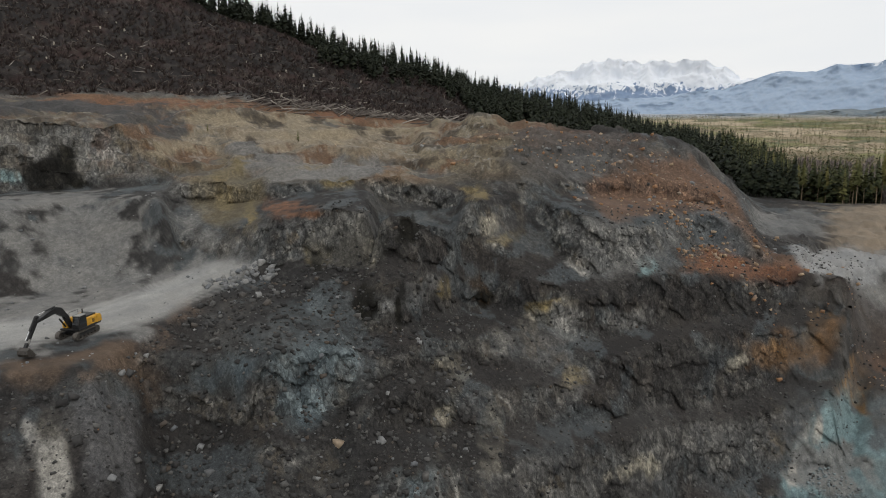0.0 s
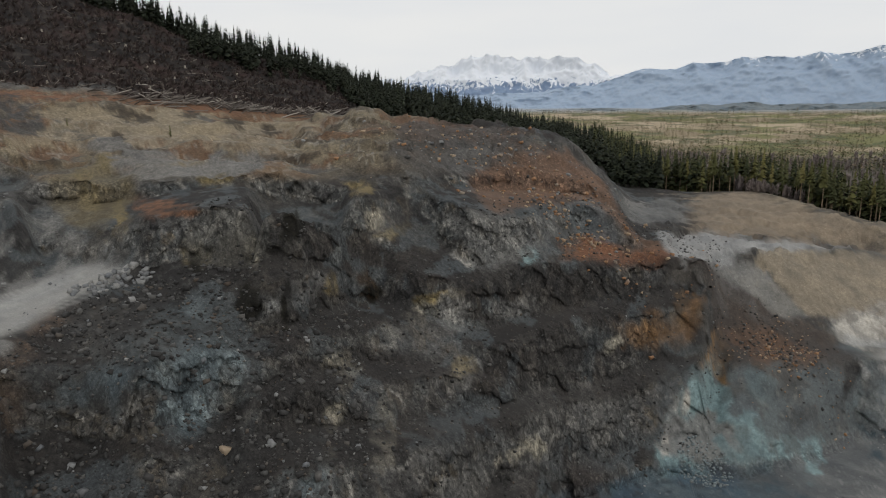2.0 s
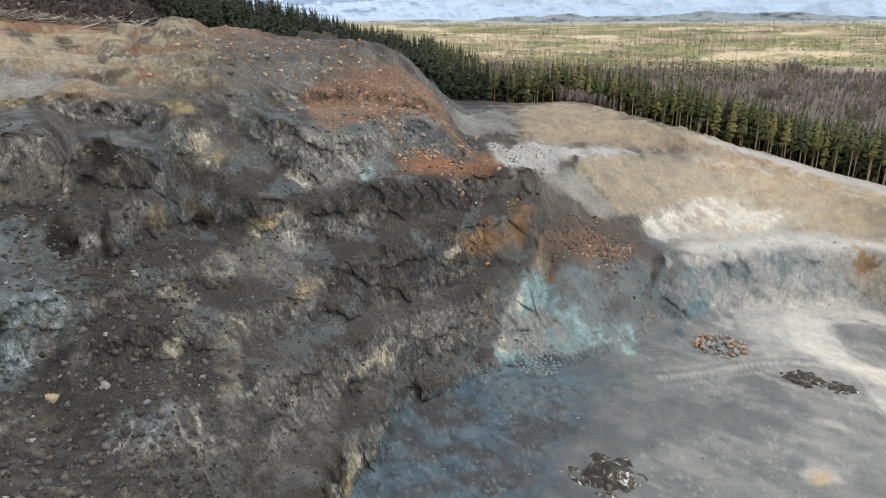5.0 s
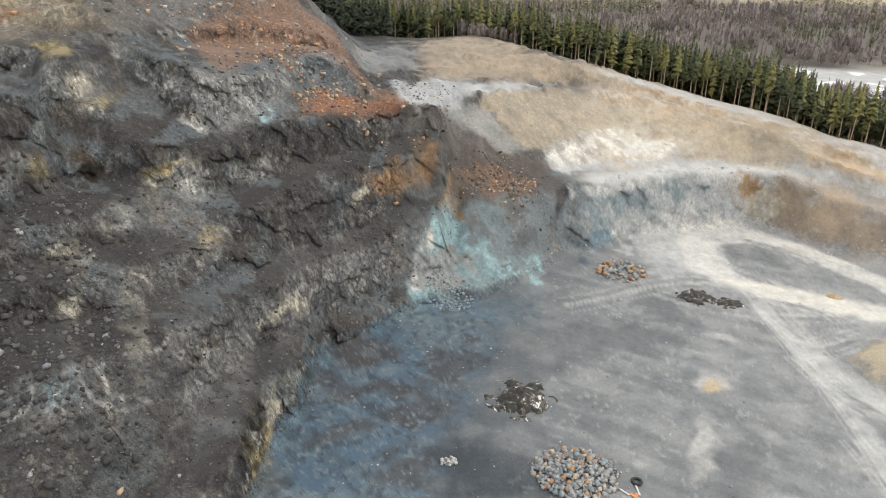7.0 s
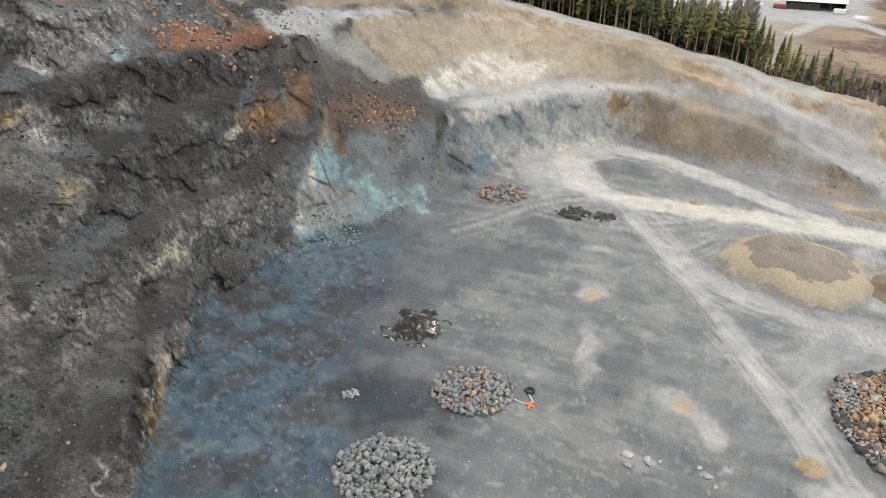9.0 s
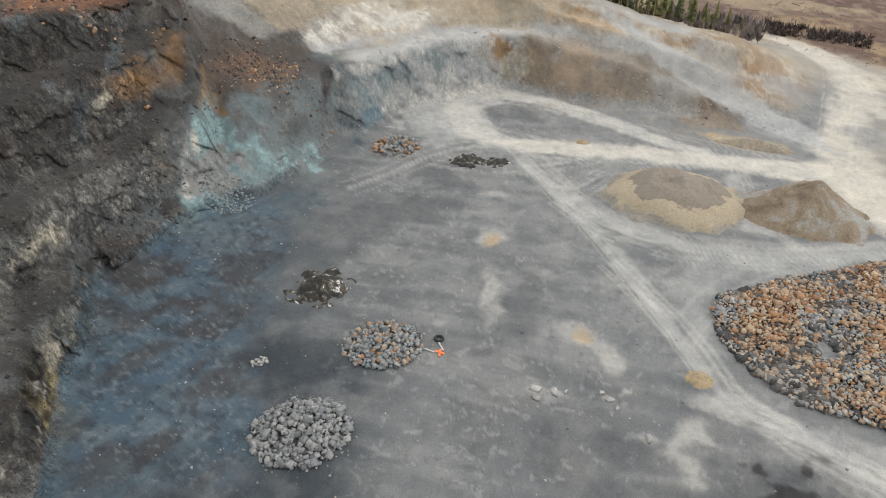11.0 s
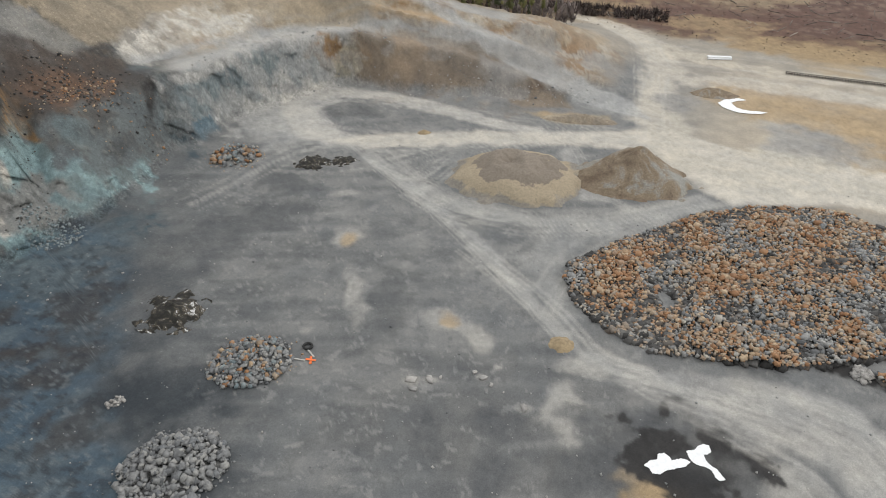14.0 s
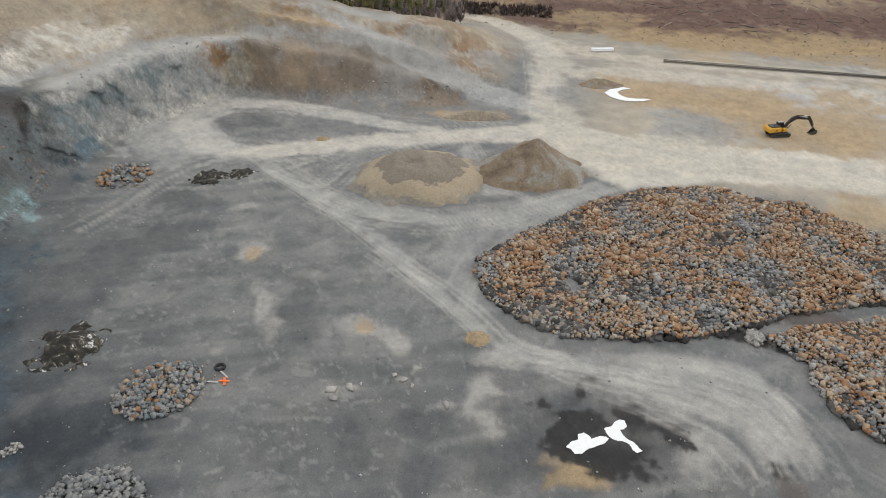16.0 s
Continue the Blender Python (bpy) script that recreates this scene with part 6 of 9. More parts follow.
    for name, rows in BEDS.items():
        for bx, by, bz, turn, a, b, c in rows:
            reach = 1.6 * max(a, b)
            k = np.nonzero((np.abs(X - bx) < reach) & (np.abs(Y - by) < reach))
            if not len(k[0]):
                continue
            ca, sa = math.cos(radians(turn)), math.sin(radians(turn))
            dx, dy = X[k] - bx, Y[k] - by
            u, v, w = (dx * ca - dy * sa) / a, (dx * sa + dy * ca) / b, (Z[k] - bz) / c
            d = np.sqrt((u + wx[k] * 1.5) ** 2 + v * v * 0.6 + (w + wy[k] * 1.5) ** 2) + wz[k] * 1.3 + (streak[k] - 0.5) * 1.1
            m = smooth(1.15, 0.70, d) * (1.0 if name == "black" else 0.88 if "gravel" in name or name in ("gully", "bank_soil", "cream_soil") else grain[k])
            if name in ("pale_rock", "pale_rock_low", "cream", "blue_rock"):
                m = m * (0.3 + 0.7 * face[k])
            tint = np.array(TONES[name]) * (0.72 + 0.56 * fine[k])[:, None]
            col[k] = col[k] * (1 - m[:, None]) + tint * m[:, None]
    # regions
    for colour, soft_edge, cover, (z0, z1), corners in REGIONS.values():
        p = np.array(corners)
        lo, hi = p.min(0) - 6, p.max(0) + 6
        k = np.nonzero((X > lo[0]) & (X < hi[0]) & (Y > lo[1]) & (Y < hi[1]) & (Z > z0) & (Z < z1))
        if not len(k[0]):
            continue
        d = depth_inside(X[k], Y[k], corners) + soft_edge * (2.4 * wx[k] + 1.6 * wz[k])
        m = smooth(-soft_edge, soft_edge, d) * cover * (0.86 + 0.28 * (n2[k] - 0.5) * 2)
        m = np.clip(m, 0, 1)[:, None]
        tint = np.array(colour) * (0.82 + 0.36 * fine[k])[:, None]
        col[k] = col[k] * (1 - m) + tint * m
    pit_edge = np.maximum(smooth(-4, 3, depth_inside(X, Y, REGIONS["dark_pit_edge"][4])), 0.7 * stained) * (Z < 1.6)
    lay(pit_edge * smooth(0.40, 0.66, fbm(across / 9, along / 3.0, Z * 0, 6, 251)) * 0.75, (0.058, 0.092, 0.125))
    lay(pit_edge * smooth(0.48, 0.72, fbm(across / 4, along / 1.6, Z * 0, 6, 252)) * 0.6, (0.100, 0.128, 0.145))
    lay(pit_edge * smooth(0.50, 0.68, fbm(X / 6, Y / 4, Z * 0, 6, 253)) * 0.7, (0.048, 0.044, 0.043))
    lay(pit_edge * smooth(0.55, 0.70, fbm(X / 1.2, Y / 1.2, Z * 0, 4, 254)) * 0.6, (0.028, 0.032, 0.038))
    lay(pit_edge * smooth(0.60, 0.76, fbm(X / 0.7, Y / 0.7, Z * 0, 3, 255)) * 0.5, (0.15, 0.17, 0.18))
    # patches and tracks on the floor
    low = (Z < 30) & (R < 420)
    for name, rows in SPOTS.items():
        sharp = 0.6 if name == "black_spot" else 0.45
        for bx, by, turn, a, b in rows:
            reach = 1.7 * max(a, b)
            k = np.nonzero((np.abs(X - bx) < reach) & (np.abs(Y - by) < reach) & low)
            if not len(k[0]):
                continue
            ca, sa = math.cos(radians(turn)), math.sin(radians(turn))
            dx, dy = X[k] - bx, Y[k] - by
            u, v = (dx * ca - dy * sa) / a, (dx * sa + dy * ca) / b
            d = np.hypot(u + wx[k] * 1.3, v + wy[k] * 1.3) + (n2[k] - 0.5) * 0.7 + (fine[k] - 0.5) * (0.9 if name == "black_spot" else 0.0)
            m = smooth(1.1, sharp, d) * (0.95 if sharp > 0.5 else 0.72)
            tint = np.array(TONES[name]) * (0.8 + 0.4 * fine[k])[:, None]
            col[k] = col[k] * (1 - m[:, None]) + tint * m[:, None]
    worn = np.zeros(X.shape)
    for name, (half, pts) in ROADS.items():
        p = np.array(pts, float)
        lo, hi = p.min(0) - 14, p.max(0) + 14
        k = np.nonzero((X > lo[0]) & (X < hi[0]) & (Y > lo[1]) & (Y < hi[1]) & (R < 460))
        if not len(k[0]):
            continue
        d, side, past = road_distance(X[k], Y[k], pts)
        off = d * side + wx[k] * 1.0
        lines = np.zeros(off.shape)
        rng = np.random.default_rng(len(name) * 7 + int(half * 10))
        for o in rng.uniform(-half * 1.15, half * 1.15, int(4 + half * 1.6)):
            lines = np.maximum(lines, np.exp(-((off - o) / rng.uniform(0.16, 0.38)) ** 2) * rng.uniform(0.45, 1.0))
        lines = lines * (0.4 + 0.6 * smooth(0.35, 0.55, n1[k])) * smooth(0.6, 0.0, past)
        d = d + (n1[k] - 0.5) * half * 0.9
        grey = name in ("rim", "shelf", "haul", "far_road")
        big = grey or name in ("main", "loop", "north", "upper", "track")
        fill = 0.78 if name in ("haul", "far_road") else 0.0
        m = np.clip(smooth(half * 1.25, half * 0.5, d) * fill + (0.42 if fill == 0.0 else 0.5) * lines * smooth(half * 1.6, half, d), 0, 0.95)
        pale = np.array((0.34, 0.338, 0.325) if grey else (0.47, 0.45, 0.41) if big else (0.43, 0.42, 0.39))
        tint = pale * (0.95 + 0.1 * fine[k])[:, None]
        col[k] = col[k] * (1 - m[:, None]) + tint * m[:, None]
        worn[k] = np.maximum(worn[k], m)
    return col, worn


build_ground()


# ---- distance ----
def mountain(name, az0, az1, dist, crest, color_low, color_high, snow, label, seed, rough=1.0):
    """A range from bearing az0 to az1; crest: (bearing, height) pairs."""
    cols, rows = int((az1 - az0) / 0.09), 70
    az = np.linspace(az0, az1, cols)
    ch = np.array(crest, float)
    top = np.interp(az, ch[:, 0], ch[:, 1])
    A, V = np.meshgrid(np.radians(az), np.linspace(0, 1, rows), indexing="ij")
    D = dist + 320 * V
    H = top[:, None] * V ** 0.9
    X, Y = D * np.sin(A), D * np.cos(A)
    rel = (ridged(X / 170, Y / 170, H / 120, 5, seed) - 0.55)
    H = H + rough * rel * 90 * np.minimum(1, V * 3) * V * (0.35 + 0.65 * np.minimum(1, top[:, None] / 250)) + (fbm(X / 40, Y / 40, H / 40, 3, seed + 7) - 0.5) * 22 * V * rough
    D = D - rel * 160 * V
    X, Y = D * np.sin(A), D * np.cos(A)
    verts = np.stack([X, Y, H - 6], -1).reshape(-1, 3)
    i, j = np.meshgrid(np.arange(cols - 1), np.arange(rows - 1), indexing="ij")
    a = (i * rows + j).ravel()
    faces = np.stack([a, a + 1, a + rows + 1, a + rows], -1)
    me = bpy.data.meshes.new(name)
    me.from_pydata(verts.tolist(), [], faces.tolist())
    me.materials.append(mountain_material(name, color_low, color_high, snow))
    for p in me.polygons:
        p.use_smooth = True
    ob = new(name, me)
    tagged(ob, label, "mountain", kind="structure")
    return ob


def mountain_material(name, low, high, snow):
    m, nt, b = nodes_of(name + "_surface")
    g = nt.nodes.new("ShaderNodeNewGeometry")
    sep = nt.nodes.new("ShaderNodeSeparateXYZ")
    link(nt, g.outputs["Position"], sep.inputs[0])
    n = noise_node(nt, 0.022, 9, 0.66)
    n.inputs["Distortion"].default_value = 1.3
    h = nt.nodes.new("ShaderNodeMath")
    h.operation = "MULTIPLY_ADD"
    link(nt, n.outputs[0], h.inputs[0])
    h.inputs[1].default_value = 420.0
    link(nt, sep.outputs["Z"], h.inputs[2])
    mr = nt.nodes.new("ShaderNodeMapRange")
    mr.inputs["From Min"].default_value, mr.inputs["From Max"].default_value = snow + 205, snow + 222
    link(nt, h.outputs[0], mr.inputs["Value"])
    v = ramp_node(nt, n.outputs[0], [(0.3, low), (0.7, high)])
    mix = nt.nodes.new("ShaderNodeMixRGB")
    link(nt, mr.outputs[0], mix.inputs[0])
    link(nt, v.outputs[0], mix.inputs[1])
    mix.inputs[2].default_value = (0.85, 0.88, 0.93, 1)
    link(nt, mix.outputs[0], b.inputs["Base Color"])
    b.inputs["Roughness"].default_value = 1.0
    b.inputs["Specular IOR Level"].default_value = 0.0
    return m


# distance haze is painted into the bluish slope colours of the ranges
mountain("snow_range", -12, 48, 4300, [(-12, 250), (3.5, 289), (6.7, 320), (9.9, 395), (12, 445), (14.2, 450), (17, 432), (19, 425), (21, 410), (22.5, 385), (24.2, 330), (33, 300), (48, 300)], (0.21, 0.29, 0.43), (0.31, 0.39, 0.52), 268, "snow-covered mountain range, painted blue with distance haze", 5)
mountain("forested_ridge", 6, 95, 3700, [(6, 60), (8, 185), (12, 195), (16.5, 208), (20.7, 240), (23.8, 285), (25.6, 328), (28.2, 338), (30, 360), (32.2, 372), (40, 390), (44, 430), (52, 430), (60, 400), (75, 330), (95, 260)], (0.33, 0.42, 0.55), (0.40, 0.48, 0.59), 392, "wooded mountain ridge with snow streaks, painted blue-grey with haze", 15, 0.35)
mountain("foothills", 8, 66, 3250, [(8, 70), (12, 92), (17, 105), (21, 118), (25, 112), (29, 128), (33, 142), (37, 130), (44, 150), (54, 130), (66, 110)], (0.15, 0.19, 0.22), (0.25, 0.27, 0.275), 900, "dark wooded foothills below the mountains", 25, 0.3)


# ---- helpers for things ----
def part(name, bm, material, parent=None, label="", shade=False):
    """Links a bmesh as one mesh object under a thing or a part."""
    me = bpy.data.meshes.new(name)
    bm.to_mesh(me)
    bm.free()
    me.materials.append(material)
    if shade:
        for p in me.polygons:
            p.use_smooth = True
    ob = new(name, me)
    ob.parent = parent
    if label:
        tagged(ob, label)
    return ob


def empty(name, m=None):
    ob = new(name)
    ob.empty_display_size = 0.2
    if m is not None:
        ob.matrix_world = m
    return ob


def box(bm, size, at, turn=(0, 0, 0), bevel=0.0):
    m = pose(*at, *turn) @ Matrix.Diagonal((*size, 1))
    got = bmesh.ops.create_cube(bm, size=1.0, matrix=m)["verts"]
    if bevel:
        edges = {e for v in got for e in v.link_edges}
        bmesh.ops.bevel(bm, geom=list(edges), offset=bevel, segments=1, affect="EDGES", profile=0.5)


def rod(bm, a, b, r1, r2=None, sides=8):
    a, b = Vector(a), Vector(b)
    d = b - a
    m = Matrix.Translation((a + b) / 2) @ d.to_track_quat("Z", "Y").to_matrix().to_4x4()
    bmesh.ops.create_cone(bm, cap_ends=True, segments=sides, radius1=r1, radius2=r1 if r2 is None else r2, depth=d.length, matrix=m)


def outline(bm, pts, y0, y1):
    """A plate from an x, z outline, between y0 and y1."""
    a = [bm.verts.new((x, y0, z)) for x, z in pts]
    b = [bm.verts.new((x, y1, z)) for x, z in pts]
    bm.faces.new(a)
    bm.faces.new(b[::-1])
    for k in range(len(pts)):
        n = (k + 1) % len(pts)
        bm.faces.new((a[k], b[k], b[n], a[n]))
    bmesh.ops.recalc_face_normals(bm, faces=bm.faces)


def mesh_of(name, verts, faces, material, smooth_it=False):
    """A mesh from arrays of corners and equal-sided faces."""
    verts, faces = np.asarray(verts, np.float32), np.asarray(faces, np.int32)
    me = bpy.data.meshes.new(name)
    me.vertices.add(len(verts))
    me.vertices.foreach_set("co", verts.ravel())
    me.loops.add(faces.size)
    me.loops.foreach_set("vertex_index", faces.ravel())
    me.polygons.add(len(faces))
    me.polygons.foreach_set("loop_start", np.arange(0, faces.size, faces.shape[1], dtype=np.int32))
    if smooth_it:
        me.polygons.foreach_set("use_smooth", np.ones(len(faces), bool))
    me.update(calc_edges=True)
    me.materials.append(material)
    return me


def scatter(name, shapes, places, material, label, category):
    """One object of kind stuff: many copies of small shapes. places: x, y, z, size, turn, shape number, tilt."""
    vs, fs, base = [], [], 0
    for x, y, z, size, turn, k, tilt in places:
        v, f = shapes[int(k)]
        c, s, ct, st = math.cos(turn), math.sin(turn), math.cos(tilt), math.sin(tilt)
        p = v * size
        p = np.stack([p[:, 0], p[:, 1] * ct - p[:, 2] * st, p[:, 1] * st + p[:, 2] * ct], 1)
        p = np.stack([p[:, 0] * c - p[:, 1] * s + x, p[:, 0] * s + p[:, 1] * c + y, p[:, 2] + z], 1)
        vs.append(p)
        fs.append(f + base)
        base += len(v)
    ob = new(name, mesh_of(name, np.concatenate(vs), np.concatenate(fs), material))
    return tagged(ob, label, category, kind="stuff" if category else "")


RNG = np.random.default_rng(7)


def rock_shape(seed, flat=0.75):
    """A broken stone of 20 facets."""
    rng = np.random.default_rng(seed)
    g = (1 + 5 ** 0.5) / 2
    v = np.array([(-1, g, 0), (1, g, 0), (-1, -g, 0), (1, -g, 0), (0, -1, g), (0, 1, g), (0, -1, -g), (0, 1, -g), (g, 0, -1), (g, 0, 1), (-g, 0, -1), (-g, 0, 1)], float)
    v /= np.linalg.norm(v[0])
    v = v @ np.array(Euler((0.5, 0.35, 0.6)).to_matrix())
    cube = np.sign(v) * np.abs(v) ** 0.22
    v = (0.2 * v + 0.7 * cube) * rng.uniform(0.7, 1.12, (12, 1)) * np.array([1.0, rng.uniform(0.5, 0.95), flat * rng.uniform(0.6, 1.1)])
    a = rng.uniform(0, 6.3)
    v = v @ np.array(Euler((rng.uniform(-0.5, 0.5), rng.uniform(-0.5, 0.5), a)).to_matrix())
    f = np.array([(0, 11, 5), (0, 5, 1), (0, 1, 7), (0, 7, 10), (0, 10, 11), (1, 5, 9), (5, 11, 4), (11, 10, 2), (10, 7, 6), (7, 1, 8),
                  (3, 9, 4), (3, 4, 2), (3, 2, 6), (3, 6, 8), (3, 8, 9), (4, 9, 5), (2, 4, 11), (6, 2, 10), (8, 6, 7), (9, 8, 1)], int)
    return v * 0.5, f


def block_shape(seed):
    """An angular quarried block: a skewed box with corners knocked about."""
    rng = np.random.default_rng(seed)
    v = np.array([(x, y, z) for x in (-1, 1) for y in (-1, 1) for z in (-1, 1)], float) * 0.5
    v = v + rng.uniform(-0.17, 0.17, v.shape)
    v = v * np.array([1.0, rng.uniform(0.6, 0.95), rng.uniform(0.45, 0.8)]) * 0.95
    v = v @ np.array(Euler((rng.uniform(-0.5, 0.5), rng.uniform(-0.5, 0.5), rng.uniform(0, 6.3))).to_matrix())
    f = np.array([(0, 1, 3), (0, 3, 2), (4, 6, 7), (4, 7, 5), (0, 4, 5), (0, 5, 1), (2, 3, 7), (2, 7, 6), (0, 2, 6), (0, 6, 4), (1, 5, 7), (1, 7, 3)], int)
    return v, f


ROCKS = [rock_shape(40 + k) if k % 3 == 0 else block_shape(90 + k) for k in range(10)]
GREY_STONE = [(0.0, (0.10, 0.105, 0.11)), (0.35, (0.22, 0.224, 0.224)), (0.7, (0.33, 0.326, 0.31)), (1.0, (0.17, 0.18, 0.19))]
MIXED_STONE = [(0.0, (0.14, 0.145, 0.15)), (0.2, (0.30, 0.295, 0.28)), (0.4, (0.42, 0.385, 0.325)), (0.55, (0.30, 0.195, 0.12)), (0.7, (0.40, 0.30, 0.205)), (0.85, (0.20, 0.205, 0.205)), (1.0, (0.34, 0.24, 0.15))]
RUSTY_STONE = [(0.0, (0.24, 0.125, 0.065)), (0.35, (0.37, 0.205, 0.105)), (0.6, (0.31, 0.255, 0.20)), (0.8, (0.46, 0.35, 0.235)), (1.0, (0.34, 0.225, 0.135))]
PALE_STONE = [(0.0, (0.30, 0.29, 0.275)), (0.5, (0.42, 0.40, 0.375)), (1.0, (0.27, 0.265, 0.255))]
BLUE_STONE = [(0.0, (0.15, 0.19, 0.205)), (0.5, (0.25, 0.29, 0.295)), (1.0, (0.19, 0.20, 0.20))]
DARK_STONE = [(0.0, (0.026, 0.025, 0.024)), (0.55, (0.062, 0.060, 0.058)), (0.85, (0.125, 0.122, 0.115)), (1.0, (0.10, 0.078, 0.06))]
M_STONES = {n: random_hued("stone_" + n, s) for n, s in (("grey", GREY_STONE), ("mixed", MIXED_STONE), ("rusty", RUSTY_STONE), ("pale", PALE_STONE), ("blue", BLUE_STONE), ("dark", DARK_STONE))}
M_RUBBLE = {n: random_hued("rubble_" + n, s, island=True) for n, s in (("grey", GREY_STONE), ("mixed", MIXED_STONE), ("rusty", RUSTY_STONE), ("pale", PALE_STONE), ("blue", BLUE_STONE), ("dark", DARK_STONE))}
ROCK_MESH = {n: [mesh_of("rock", v, f, M_STONES[n]) for v, f in ROCKS] for n in M_STONES}


# ---- trees ----
M_BARK = plain("pine_bark", (0.27, 0.20, 0.135), 0.95, var=0.35, scale=6.0, bumped=0.6)
M_NEEDLES = random_hued("conifer_needles", [(0.0, (0.045, 0.056, 0.020)), (0.4, (0.095, 0.100, 0.030)), (0.75, (0.16, 0.150, 0.042)), (1.0, (0.21, 0.185, 0.06))], 0.8, 1.2)
M_NEEDLES_FAR = random_hued("far_needles", [(0.0, (0.026, 0.037, 0.016)), (0.5, (0.055, 0.066, 0.023)), (1.0, (0.105, 0.105, 0.034))], 0.85, 0.6, island=True)
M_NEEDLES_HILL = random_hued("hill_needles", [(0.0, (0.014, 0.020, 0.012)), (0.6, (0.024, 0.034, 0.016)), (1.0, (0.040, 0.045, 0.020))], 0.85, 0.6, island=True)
M_FARWOOD = random_hued("far_mixed_wood", [(0.0, (0.03, 0.038, 0.018)), (0.35, (0.085, 0.092, 0.030)), (0.55, (0.15, 0.14, 0.045)), (0.75, (0.24, 0.185, 0.12)), (1.0, (0.36, 0.28, 0.19))], 0.9, 0.3, island=True)
M_TWIGS = random_hued("bare_twigs", [(0.0, (0.15, 0.122, 0.117)), (0.5, (0.24, 0.202, 0.190)), (1.0, (0.37, 0.315, 0.285))], 0.9, 0.8, island=True)
M_BRUSH = random_hued("dry_brush", [(0.0, (0.018, 0.013, 0.012)), (0.45, (0.050, 0.030, 0.026)), (0.8, (0.085, 0.066, 0.057)), (1.0, (0.15, 0.125, 0.11))], 0.95, 0.09, island=True)


def crown(seed, tiers, per, bare, spread, split=True):
    """Drooping, ragged branch blades round a stem of height 1."""
    rng = np.random.default_rng(seed)
    v, f = [], []
    for t in range(tiers):
        u = t / (tiers - 1)
        h = bare + (1 - bare) * u
        reach = spread * (1 - u) ** 0.8 * (0.62 + 0.38 * min(1, u * 5)) + 0.012
        for b in range(per):
            if rng.random() < 0.1:
                continue
            a = rng.uniform(0, 2 * math.pi)
            r = reach * rng.uniform(0.55, 1.25)
            drop = r * rng.uniform(0.15, 0.75)
            w = r * rng.uniform(0.30, 0.5) + 0.008
            hh = h + rng.uniform(-0.5, 0.5) * (1 - bare) / tiers
            ca, sa = math.cos(a), math.sin(a)
            k = len(v)
            mid = 0.55 * r
            v += [(0, 0, hh + 0.018), (ca * mid - sa * w, sa * mid + ca * w, hh - drop * 0.5), (ca * r, sa * r, hh - drop), (ca * mid + sa * w, sa * mid - ca * w, hh - drop * 0.6)]
            f += [(k, k + 1, k + 2), (k, k + 2, k + 3)] if split else [(k, k + 1, k + 3)]
    return np.array(v), np.array(f)


def stem(sides=6, bare=1.0, r=0.012):
    v, f = [], []
    for k in range(sides):
        a = 2 * math.pi * k / sides
        v += [(r * math.cos(a), r * math.sin(a), -0.04), (0.15 * r * math.cos(a), 0.15 * r * math.sin(a), bare)]
    for k in range(sides):
        n = (k + 1) % sides
        f += [(2 * k, 2 * n, 2 * n + 1), (2 * k, 2 * n + 1, 2 * k + 1)]
    return np.array(v), np.array(f)


def bare_crown(seed, blades):
    """Fine upright twigs of a leafless tree, height 1."""
    rng = np.random.default_rng(seed)
    v, f = [], []
    for b in range(blades):
        a, u = rng.uniform(0, 2 * math.pi), rng.uniform(0.15, 0.75)
        r0, r1 = rng.uniform(0, 0.10), rng.uniform(0.10, 0.36) * (1.3 - u)
        top = min(1.0, u + rng.uniform(0.2, 0.4))
        w = rng.uniform(0.03, 0.085)
        ca, sa, e = math.cos(a), math.sin(a), a + rng.uniform(-0.4, 0.4)
        k = len(v)
        v += [(ca * r0 - sa * w, sa * r0 + ca * w, u), (ca * r0 + sa * w, sa * r0 - ca * w, u), (math.cos(e) * r1, math.sin(e) * r1, top)]
        f += [(k, k + 1, k + 2)]
    s = stem(4, 0.8, 0.012)
    return np.concatenate([np.array(v), s[0]]), np.concatenate([np.array(f), s[1] + len(v)])


def with_stem(c, r=0.011):
    s = stem(4, 0.97, r)
    return np.concatenate([c[0], s[0]]), np.concatenate([c[1], s[1] + len(c[0])])


CROWNS = [crown(300 + k, 19, 8, b, s) for k, (b, s) in enumerate(((0.42, 0.115), (0.5, 0.10), (0.3, 0.13), (0.56, 0.10), (0.2, 0.14), (0.46, 0.12)))]
MID = [with_stem(crown(330 + k, 14, 6, b, s)) for k, (b, s) in enumerate(((0.2, 0.15), (0.3, 0.14), (0.1, 0.18), (0.3, 0.16)))]
FAR = [with_stem(crown(350 + k, 9, 5, 0.1, 0.17, False)) for k in range(5)]
TINY = [crown(360 + k, 4, 4, 0.0, 0.32, False) for k in range(5)]
LEAFLESS = [bare_crown(370 + k, 34) for k in range(5)]


def bush(seed, blades):
    """A low sprawling clump of twigs, about as wide as high."""
    rng = np.random.default_rng(seed)
    v, f = [], []
    for b in range(blades):
        a, e = rng.uniform(0, 6.3), rng.uniform(-0.7, 0.7)
        r0, r1, top, w = rng.uniform(0, 0.15), rng.uniform(0.2, 0.75), rng.uniform(0.2, 0.8), rng.uniform(0.03, 0.10)
        k = len(v)
        v += [(math.cos(a) * r0 - math.sin(a) * w, math.sin(a) * r0 + math.cos(a) * w, 0.0), (math.cos(a) * r0 + math.sin(a) * w, math.sin(a) * r0 - math.cos(a) * w, 0.1), (math.cos(a + e) * r1, math.sin(a + e) * r1, top)]
        f += [(k, k + 1, k + 2)]
    return np.array(v), np.array(f)


